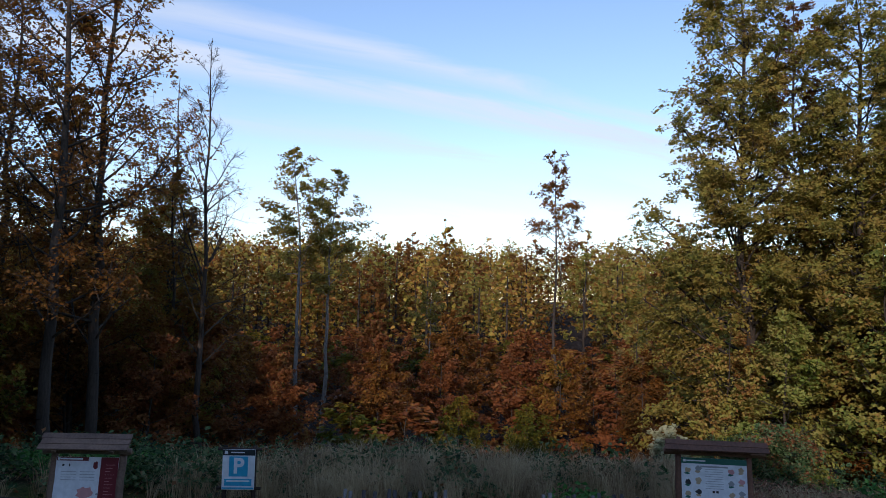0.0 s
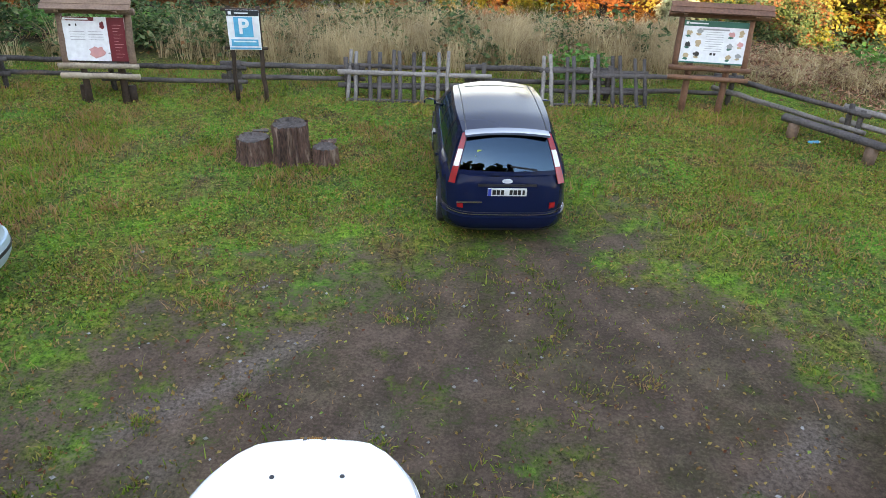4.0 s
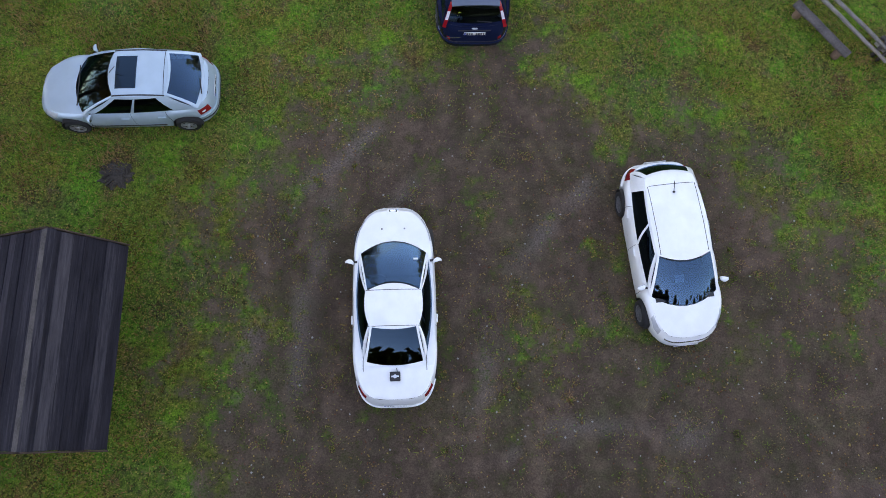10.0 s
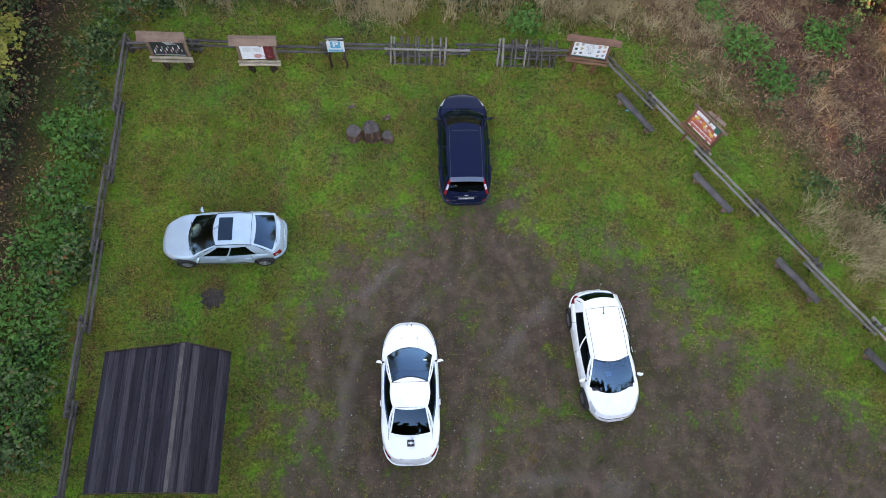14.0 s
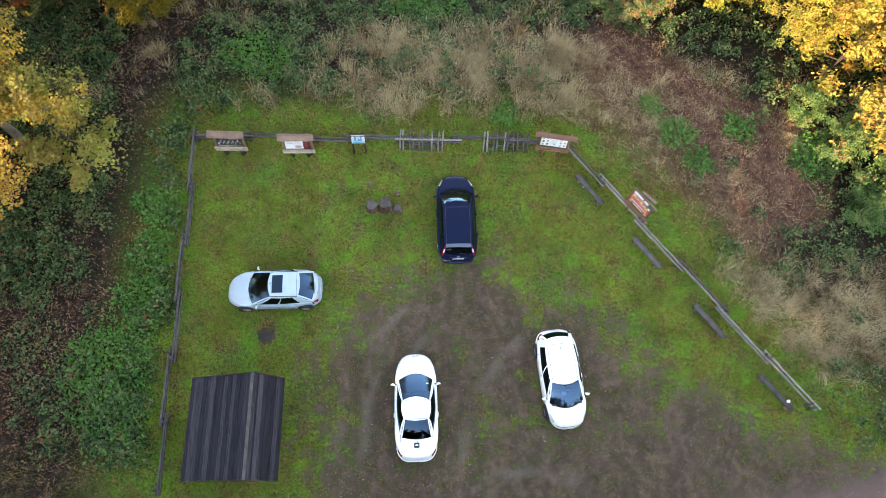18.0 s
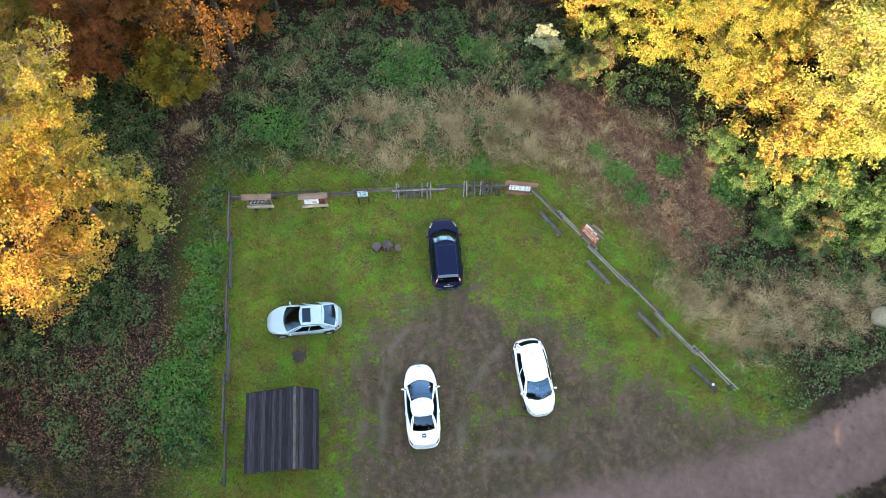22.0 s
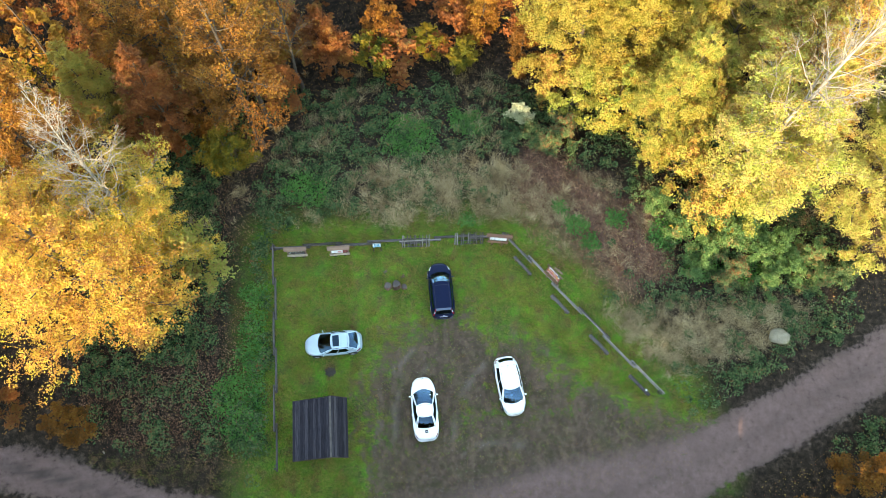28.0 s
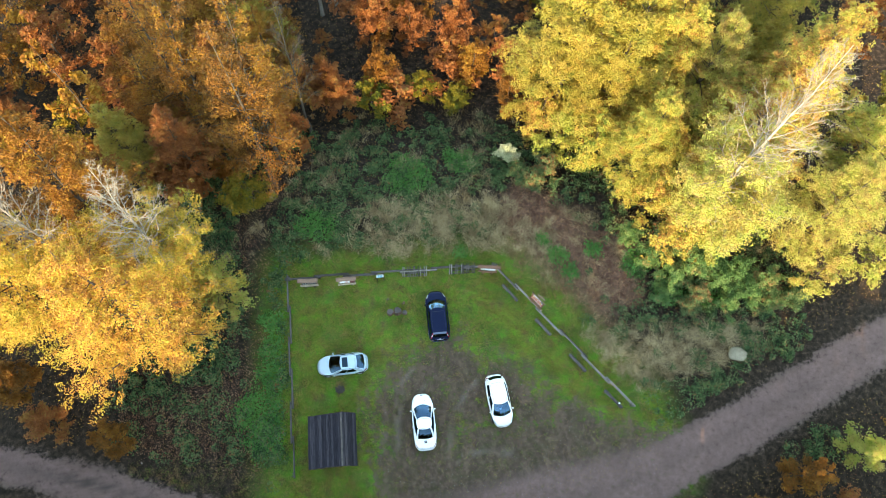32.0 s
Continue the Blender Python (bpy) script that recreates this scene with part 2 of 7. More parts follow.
LAWNLEAF = leafy("lawn_leaves", [(0.05, (0.0299, 0.0761, 0.0163)), (0.35, (0.0893, 0.203, 0.038)), (0.65, (0.198, 0.305, 0.0543)), (1.0, (0.398, 0.237, 0.0612))], trans=0.2, patch=1.6, grain=0.75)
FALLEN = leafy("fallen_leaves", [(0.05, (0.045, 0.0224, 0.012)), (0.3, (0.12, 0.0595, 0.0225)), (0.55, (0.225, 0.133, 0.0375)), (0.8, (0.315, 0.217, 0.0638)), (1.0, (0.128, 0.0385, 0.0188))], trans=0.1, patch=2.0, grain=0.8)
BARK = grained("bark", (0.014, 0.01, 0.007), (0.075, 0.056, 0.042), 0.9, (1, 1, 0.25), 4.0, 0.8, 0.03)
PALEBARK = grained("pale_bark", (0.1, 0.085, 0.07), (0.3, 0.26, 0.22), 0.8, (1, 1, 0.5), 3.0, 0.5, 0.02, wear=(0.06, 0.05, 0.045))
OLDWOOD = grained("weathered_wood", (0.03, 0.026, 0.025), (0.12, 0.105, 0.1), 0.85, (1, 1, 1), 5.0, 0.6, 0.012)
SILVERWOOD = grained("silvered_wood", (0.085, 0.075, 0.068), (0.28, 0.25, 0.23), 0.85, (1, 1, 1), 5.0, 0.5, 0.01)
DARKWOOD = grained("dark_stained_wood", (0.02, 0.014, 0.011), (0.075, 0.05, 0.038), 0.75, (1, 1, 1), 5.0, 0.4, 0.008)
BROWNWOOD = grained("brown_stained_wood", (0.075, 0.03, 0.017), (0.21, 0.09, 0.05), 0.65, (1, 1, 1), 5.0, 0.4, 0.008)
TANWOOD = grained("tan_stained_wood", (0.09, 0.05, 0.036), (0.25, 0.155, 0.11), 0.75, (1, 1, 1), 5.0, 0.4, 0.008)
PALEWOOD = grained("pale_split_wood", (0.16, 0.12, 0.09), (0.46, 0.37, 0.28), 0.8, (1, 1, 1), 4.0, 0.5, 0.01)
def roof_boards():
    m, n, l, p = material("roof_boards")
    v = coords(n, l, (6.0, 0.35, 6.0))
    oi = n.new("ShaderNodeObjectInfo")
    r = ramp(n, [(0.25, (0.006, 0.0055, 0.009)), (0.5, (0.022, 0.02, 0.027)), (0.78, (0.068, 0.061, 0.07))])
    a = n.new("ShaderNodeMath"); a.operation = "MULTIPLY_ADD"; a.inputs[1].default_value = 0.3
    b = n.new("ShaderNodeMath"); b.operation = "MULTIPLY_ADD"; b.inputs[1].default_value = 0.9; b.inputs[2].default_value = -0.1
    streak = noise_tex(n, l, v, 3.0, 8, 0.7)
    l.new(streak, b.inputs[0]); l.new(oi.outputs["Random"], a.inputs[0]); l.new(b.outputs[0], a.inputs[2]); l.new(a.outputs[0], r.inputs[0])
    l.new(r.outputs[0], p.inputs["Base Color"])
    p.inputs["Roughness"].default_value = 0.75
    bumped(n, l, p, streak, 0.7, 0.01)
    return m


ROOFWOOD = roof_boards()
for m_ in (ROOFWOOD, DARKWOOD, OLDWOOD):
    m_.node_tree.nodes["Principled BSDF"].inputs["Specular IOR Level"].default_value = 0.15
# ---- helpers for meshes ----
def arr_mesh(name, verts, faces, mat, smooth=False):
    """A mesh from numpy arrays; all faces with the same number of corners."""
    me = bpy.data.meshes.new(name)
    verts, faces = np.asarray(verts, dtype=np.float32), np.asarray(faces, dtype=np.int32)
    k = faces.shape[1]
    me.vertices.add(len(verts)); me.vertices.foreach_set("co", verts.ravel())
    me.loops.add(faces.size); me.loops.foreach_set("vertex_index", faces.ravel())
    me.polygons.add(len(faces))
    me.polygons.foreach_set("loop_start", np.arange(0, faces.size, k, dtype=np.int32))
    me.polygons.foreach_set("use_smooth", np.full(len(faces), smooth))
    me.update(calc_edges=True)
    me.materials.append(mat)
    return me


def put(name, me, parent=None, label="", m=None):
    ob = new(name, me)
    if parent is not None:
        ob.parent = parent
    if m is not None:
        ob.matrix_basis = m
    if label:
        tagged(ob, label)
    return ob


def part(name, bm, mat, parent=None, label="", smooth=False):
    me = bpy.data.meshes.new(name)
    bmesh.ops.recalc_face_normals(bm, faces=bm.faces)
    for f in bm.faces:
        f.smooth = smooth
    bm.to_mesh(me); bm.free()
    me.materials.append(mat)
    return put(name, me, parent, label)


def box(sx, sy, sz, m=None, bevel=0.0):
    """A box with its centre at the origin of m."""
    bm = bmesh.new()
    bmesh.ops.create_cube(bm, size=1, matrix=Matrix.Diagonal((sx, sy, sz, 1)))
    if bevel:
        bmesh.ops.bevel(bm, geom=bm.edges[:], offset=bevel, segments=2, affect="EDGES", profile=0.6)
    if m is not None:
        bm.transform(m)
    return bm


def tube_arrays(segs, sides):
    """Tapered tubes for rows of (p0, p1, r0, r1)."""
    s = np.asarray(segs, dtype=float)
    p0, p1, r0, r1 = s[:, 0:3], s[:, 3:6], s[:, 6], s[:, 7]
    d = p1 - p0
    d /= np.maximum(np.linalg.norm(d, axis=1, keepdims=True), 1e-6)
    ref = np.where(np.abs(d[:, 2:3]) > 0.9, np.array([[1.0, 0, 0]]), np.array([[0, 0, 1.0]]))
    u = np.cross(d, ref); u /= np.linalg.norm(u, axis=1, keepdims=True)
    v = np.cross(d, u)
    a = np.arange(sides) * 2 * np.pi / sides
    ring = u[:, None, :] * np.cos(a)[None, :, None] + v[:, None, :] * np.sin(a)[None, :, None]
    lo = p0[:, None, :] + ring * r0[:, None, None]
    hi = p1[:, None, :] + ring * r1[:, None, None]
    verts = np.concatenate([lo, hi], axis=1).reshape(-1, 3)
    k = np.arange(sides)
    f = np.stack([k, (k + 1) % sides, (k + 1) % sides + sides, k + sides], axis=1)
    faces = (f[None] + (np.arange(len(s)) * 2 * sides)[:, None, None]).reshape(-1, 4)
    return verts, faces


def leaf_arrays(rng, centres, size, up=0.3, thin=0.62):
    """Leaf-shaped quads, bent along the midrib, at the centres."""
    n = len(centres)
    nrm = rng.normal(size=(n, 3)); nrm[:, 2] = np.abs(nrm[:, 2]) + up
    nrm /= np.linalg.norm(nrm, axis=1, keepdims=True)
    t = rng.normal(size=(n, 3))
    u = np.cross(nrm, t); u /= np.maximum(np.linalg.norm(u, axis=1, keepdims=True), 1e-6)
    v = np.cross(nrm, u)
    s = (size * rng.uniform(0.6, 1.35, n))[:, None]
    c = np.asarray(centres)
    verts = np.stack([c - u * s * 0.5 - nrm * s * 0.08, c - v * s * thin * 0.5 + nrm * s * 0.06, c + u * s * 0.5 - nrm * s * 0.08, c + v * s * thin * 0.5 + nrm * s * 0.06], axis=1).reshape(-1, 3)
    return verts, np.arange(4 * n).reshape(-1, 4)


def bent_blades(base, mid, tip, across):
    """Blades in two pieces, foot to bend and bend to tip."""
    n = len(base)
    verts = np.stack([base - across * 0.5, base + across * 0.5, mid + across * 0.42, mid - across * 0.42, tip + across * 0.08, tip - across * 0.08], axis=1).reshape(-1, 3)
    faces = (np.array([[0, 1, 2, 3], [3, 2, 4, 5]])[None] + (np.arange(n) * 6)[:, None, None]).reshape(-1, 4)
    return verts, faces


def blade_arrays(rng, bases, height, width, lean=0.35):
    """Grass blades: narrow bent pieces, three corners at the foot and tip plus a bend."""
    n = len(bases)
    a = rng.uniform(0, 2 * np.pi, n)
    side = np.stack([np.cos(a), np.sin(a), np.zeros(n)], axis=1)
    b = rng.uniform(0, 2 * np.pi, n)
    bend = np.stack([np.cos(b), np.sin(b), np.zeros(n)], axis=1) * (lean * np.abs(rng.normal(size=n)))[:, None]
    h = (height * rng.uniform(0.5, 1.3, n))[:, None]
    w = (width * rng.uniform(0.7, 1.3, n))[:, None]
    up = np.array([[0, 0, 1.0]])
    base = np.asarray(bases)
    mid = base + up * h * 0.6 + bend * h * 0.35
    tip = base + up * h + bend * h
    return bent_blades(base, mid, tip, side * w)


def smooth01(a, b, x):
    t = np.clip((x - a) / (b - a), 0, 1)
    return t * t * (3 - 2 * t)


def value_noise(x, y, seed=0):
    """Smooth value noise on numpy arrays, about 0 to 1."""
    xi, yi = np.floor(x).astype(np.int64), np.floor(y).astype(np.int64)
    fx, fy = x - xi, y - yi
    fx, fy = fx * fx * (3 - 2 * fx), fy * fy * (3 - 2 * fy)

    def h(i, j):
        k = (i * 374761393 + j * 668265263 + seed * 974634777) & 0x7FFFFFFF
        k = ((k ^ (k >> 13)) * 1274126177) & 0x7FFFFFFF
        return ((k ^ (k >> 16)) % 10007) / 10007.0
    return (h(xi, yi) * (1 - fx) + h(xi + 1, yi) * fx) * (1 - fy) + (h(xi, yi + 1) * (1 - fx) + h(xi + 1, yi + 1) * fx) * fy


def fractal(x, y, seed=0, octaves=4):
    s, a, t = 0, 1.0, 0
    for k in range(octaves):
        s = s + a * value_noise(x * 2 ** k + 17 * k, y * 2 ** k - 9 * k, seed + k)
        t, a = t + a, a * 0.55
    return s / t


def inside(px, py, poly):
    r = np.zeros(np.shape(px), dtype=bool)
    for (x0, y0), (x1, y1) in zip(poly, poly[1:] + poly[:1]):
        c = ((y0 > py) != (y1 > py)) & (px < (x1 - x0) * (py - y0) / ((y1 - y0) or 1e-9) + x0)
        r ^= c
    return r


def line_dist(px, py, pts):
    best = np.full(np.shape(px), 1e9)
    for (x0, y0), (x1, y1) in zip(pts, pts[1:]):
        dx, dy = x1 - x0, y1 - y0
        t = np.clip(((px - x0) * dx + (py - y0) * dy) / (dx * dx + dy * dy), 0, 1)
        best = np.minimum(best, np.hypot(px - x0 - t * dx, py - y0 - t * dy))
    return best


def poly_dist(px, py, poly):
    """Distance to the outline, positive inside."""
    d = line_dist(px, py, poly + poly[:1])
    return np.where(inside(px, py, poly), d, -d)


# ---- plan ----
ROAD = [(-84.06, 14.94), (-56.04, 7.01), (-33.62, 0.37), (-26.15, -1.59), (-18.68, -4.30), (-9.34, -6.54), (0.00, -6.72), (7.47, -5.23), (13.5, -4.4), (17.1, -3.5), (25.7, -0.1), (31.3, 2.5), (35.6, 4.6), (56.04, 13.3), (84.06, 31.76)]
PARK = [(-5.04, -7.47), (-4.86, 3.74), (-2.99, 6.72), (0.47, 8.59), (3.74, 8.59), (7.10, 5.88), (10.74, 3.36), (15.41, 0.56), (18.68, -0.47), (18.68, -5.60)]
FENCE_W, FENCE_NW, FENCE_NE, FENCE_SE = (-11.11, -1.77), (-11.68, 14.34), (6.16, 14.71), (16.35, 2.05)
LAWN = [(-11.58, -3.18), (-11.77, 14.85), (6.72, 15.32), (17.28, 2.43), (18.68, -2.80), (-1.87, -6.54)]

TRACKS = [[(-4.09, -0.13), (-3.87, 2.27), (-3.15, 4.38), (-1.33, 6.03)], [(-2.86, -0.11), (-2.86, 2.14), (-2.36, 4.24)], [(1.12, -1.19), (1.57, 1.46), (2.2, 3.04), (3.83, 4.73)], [(0.29, 5.66), (-0.94, 3.94), (-1.14, 1.1)], [(0.41, -2.03), (3.33, -0.87), (6.27, -1.11)]]


def terrain(x, y):
    """Ground height: level at the car park, falling to a hollow in the north, with a wooded rise beyond."""
    x, y = np.asarray(x, dtype=float), np.asarray(y, dtype=float)
    z = -4.8 * smooth01(17.5, 37, y + 0.12 * np.clip(x, 0, 12)) + 8.0 * smooth01(70, 190, y) + 1.0 * smooth01(28, 60, x) * smooth01(5, 30, y)
    rough = (fractal(x * 0.22, y * 0.22, 5) - 0.5) * 0.5 * smooth01(0.0, 6.0, -poly_dist(x, y, LAWN)) * smooth01(2.5, 6.0, line_dist(x, y, ROAD))
    return z + rough + (fractal(x * 0.5, y * 0.5, 8, 3) - 0.5) * 0.05


def road_half(x):
    """Half the track's width: narrow in the west, wider in the east."""
    return 1.4 + 0.95 * smooth01(-16, 4, x) - 0.35 * smooth01(10, 26, x)


def bare(x, y):
    """Where the ground is bare: 1 on the track and the worn part of the car park, 0 on turf."""
    wob = (fractal(x * 0.5, y * 0.5, 21) - 0.5) * 3.2
    park = smooth01(-2.6, 2.6, poly_dist(x, y, PARK) + wob)
    rd = line_dist(x, y, ROAD)
    road = smooth01(0.35, -0.35, rd - road_half(x) + (fractal(x * 0.8, y * 0.8, 33) - 0.5) * 0.9)
    patch = smooth01(0.48, 0.66, fractal(x * 0.9, y * 0.9, 40)) * 0.5 * smooth01(3.5, 8.0, rd)
    return np.maximum(road, park * (1 - patch))


def sheet(name, xs, ys):
    gx, gy = np.meshgrid(xs, ys)
    v = np.stack([gx.ravel(), gy.ravel(), terrain(gx, gy).ravel()], axis=1)
    nx, ny = len(xs), len(ys)
    i = (np.arange(ny - 1)[:, None] * nx + np.arange(nx - 1)[None]).ravel()
    f = np.stack([i, i + 1, i + nx + 1, i + nx], axis=1)
    return v, f


def ground_material():
    m, n, l, p = material("ground")
    v = coords(n, l)

    def amount(vec, scale, lo, hi, top=1.0, detail=6, rough=0.66):
        r = ramp(n, [(lo, (0, 0, 0)), (hi, (top, top, top))])
        l.new(noise_tex(n, l, vec, scale, detail, rough), r.inputs[0])
        return r.outputs[0]

    def toned(fac, stops):
        r = ramp(n, stops)
        l.new(fac, r.inputs[0])
        return r.outputs[0]

    def attribute(name):
        a = n.new("ShaderNodeAttribute"); a.attribute_name = name
        return a.outputs["Fac"]
    fine, mid, big = noise_tex(n, l, v, 26, 8, 0.75), noise_tex(n, l, v, 2.2, 8, 0.66), noise_tex(n, l, v, 0.45, 5)
    tuft = mixed(n, l, 0.5, fine, noise_tex(n, l, v, 7.5, 7, 0.8))
    # sward: thin olive turf, lush clumps, brown thin places, moss-green tone over several metres
    turf = toned(tuft, [(0.4, (0.004, 0.006, 0.002)), (0.46, (0.022, 0.036, 0.006)), (0.52, (0.055, 0.085, 0.014)), (0.57, (0.1, 0.12, 0.03)), (0.64, (0.2, 0.115, 0.05))])
    lush = toned(tuft, [(0.4, (0.004, 0.014, 0.002)), (0.48, (0.026, 0.085, 0.008)), (0.55, (0.06, 0.17, 0.018)), (0.63, (0.12, 0.23, 0.035))])
    sere = toned(tuft, [(0.41, (0.008, 0.005, 0.003)), (0.5, (0.045, 0.028, 0.016)), (0.6, (0.14, 0.09, 0.055))])
    turf = mixed(n, l, amount(coords(n, l, (0.8, 1.1, 1)), 1.3, 0.45, 0.62, 0.95), turf, lush)
    turf = mixed(n, l, amount(coords(n, l, (1.2, 0.9, 1.3)), 0.95, 0.5, 0.66, 0.85), turf, sere)
    turf = mixed(n, l, 0.8, turf, toned(big, [(0.36, (1.3, 1.6, 1.35)), (0.48, (1.85, 1.75, 1.25)), (0.6, (2.45, 1.8, 1.25))]), "MULTIPLY")
    # bare earth: dark humus with grit, moss, dry streaks dragged along by tyres
    dirt = toned(mixed(n, l, 0.45, fine, mid), [(0.36, (0.034, 0.02, 0.014)), (0.5, (0.078, 0.05, 0.036)), (0.64, (0.155, 0.104, 0.077))])
    dirt = mixed(n, l, 0.5, dirt, toned(noise_tex(n, l, coords(n, l, (1.3, 0.45, 1)), 0.9, 7, 0.6), [(0.38, (0.6, 0.6, 0.6)), (0.66, (1.6, 1.56, 1.5))]), "MULTIPLY")
    dirt = mixed(n, l, amount(coords(n, l, (0.9, 1.2, 1.7)), 0.8, 0.46, 0.7, 0.45), dirt, toned(tuft, [(0.42, (0.01, 0.014, 0.003)), (0.5, (0.035, 0.05, 0.012)), (0.6, (0.075, 0.1, 0.025))]))
    dirt = mixed(n, l, attribute("wear"), dirt, toned(fine, [(0.4, (0.06, 0.046, 0.038)), (0.6, (0.2, 0.155, 0.13))]))
    track = toned(mixed(n, l, 0.35, fine, mid), [(0.36, (0.088, 0.053, 0.046)), (0.5, (0.142, 0.087, 0.076)), (0.64, (0.205, 0.131, 0.115))])
    track = mixed(n, l, 0.6, track, toned(noise_tex(n, l, v, 0.5, 6, 0.6), [(0.36, (0.84, 0.84, 0.84)), (0.64, (1.14, 1.14, 1.14))]), "MULTIPLY")
    track = mixed(n, l, attribute("rut"), track, (0.045, 0.034, 0.028))
    dirt = mixed(n, l, attribute("track"), dirt, track)
    # woodland floor: leaf soil, its colour darkened for shade between the bushes
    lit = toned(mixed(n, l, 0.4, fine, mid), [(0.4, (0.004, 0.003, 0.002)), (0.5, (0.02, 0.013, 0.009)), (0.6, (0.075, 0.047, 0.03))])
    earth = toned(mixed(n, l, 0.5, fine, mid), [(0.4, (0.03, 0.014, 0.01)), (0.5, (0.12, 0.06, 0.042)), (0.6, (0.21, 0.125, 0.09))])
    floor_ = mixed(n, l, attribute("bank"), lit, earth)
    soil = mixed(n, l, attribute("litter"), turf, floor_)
    # ragged edge between turf and dirt
    e = n.new("ShaderNodeMath"); e.operation = "MULTIPLY_ADD"; e.inputs[1].default_value = 4.2; e.inputs[2].default_value = -2.1
    l.new(mixed(n, l, 0.55, fine, mid), e.inputs[0])
    e2 = n.new("ShaderNodeMath"); e2.operation = "ADD"
    l.new(e.outputs[0], e2.inputs[0]); l.new(attribute("bare"), e2.inputs[1])
    er = n.new("ShaderNodeMapRange"); er.inputs["From Min"].default_value, er.inputs["From Max"].default_value = 0.25, 0.75
    l.new(e2.outputs[0], er.inputs["Value"])
    l.new(mixed(n, l, er.outputs[0], soil, dirt), p.inputs["Base Color"])
    p.inputs["Roughness"].default_value = 0.95
    p.inputs["Specular IOR Level"].default_value = 0.2
    bumped(n, l, p, mixed(n, l, 0.5, fine, mid), 0.6, 0.05)
    return m


def spaced(*ranges):
    out = []
    for a, b, s in ranges:
        out += list(np.arange(a, b, s))
    return np.array(out + [ranges[-1][1]])


gxs = spaced((-900, -200, 70), (-200, -60, 10), (-60, -20, 1.5), (-20, 26, 0.3), (26, 60, 1.5), (60, 200, 10), (200, 900, 70))
gys = spaced((-900, -100, 80), (-100, -20, 8), (-20, -9, 1.0), (-9, 18, 0.3), (18, 50, 1.0), (50, 200, 6), (200, 1500, 100))
gv, gf = sheet("ground", gxs, gys)
def rut_w(x, y):
    """Dark damp middle and shoulders of the track; the wheel lines between them stay pale."""
    d = line_dist(x, y, ROAD) + 0.35 * (fractal(x * 0.25, y * 0.25, 44) - 0.5)
    east = smooth01(-8, 2, x)
    mid = smooth01(0.5, 0.15, d) * (0.85 - 0.6 * east)
    rim = smooth01(-0.7, 0.1, d - road_half(x)) * 0.5
    return np.maximum(mid, rim) * (0.4 + 0.6 * smooth01(0.35, 0.6, fractal(x * 0.3, y * 0.3, 45)))


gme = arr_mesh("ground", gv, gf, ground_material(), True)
for key, vals in (("bare", bare(gv[:, 0], gv[:, 1])), ("track", smooth01(0.9, -0.4, line_dist(gv[:, 0], gv[:, 1], ROAD) - road_half(gv[:, 0]))),
                  ("rut", rut_w(gv[:, 0], gv[:, 1])),
                  ("wear", np.clip(sum(smooth01(0.34, 0.08, line_dist(gv[:, 0], gv[:, 1], q)) for q in TRACKS), 0, 1) * smooth01(0.4, 0.66, fractal(gv[:, 0] * 1.6, gv[:, 1] * 1.1, 47)) * 0.75),
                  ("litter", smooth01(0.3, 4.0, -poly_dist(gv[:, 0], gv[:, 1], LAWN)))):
    att = gme.attributes.new(key, "FLOAT", "POINT")
    att.data.foreach_set("value", np.asarray(vals, dtype=np.float32))
tagged(put("ground", gme), "grassy forest car park ground with worn bare earth", "ground", kind="structure")


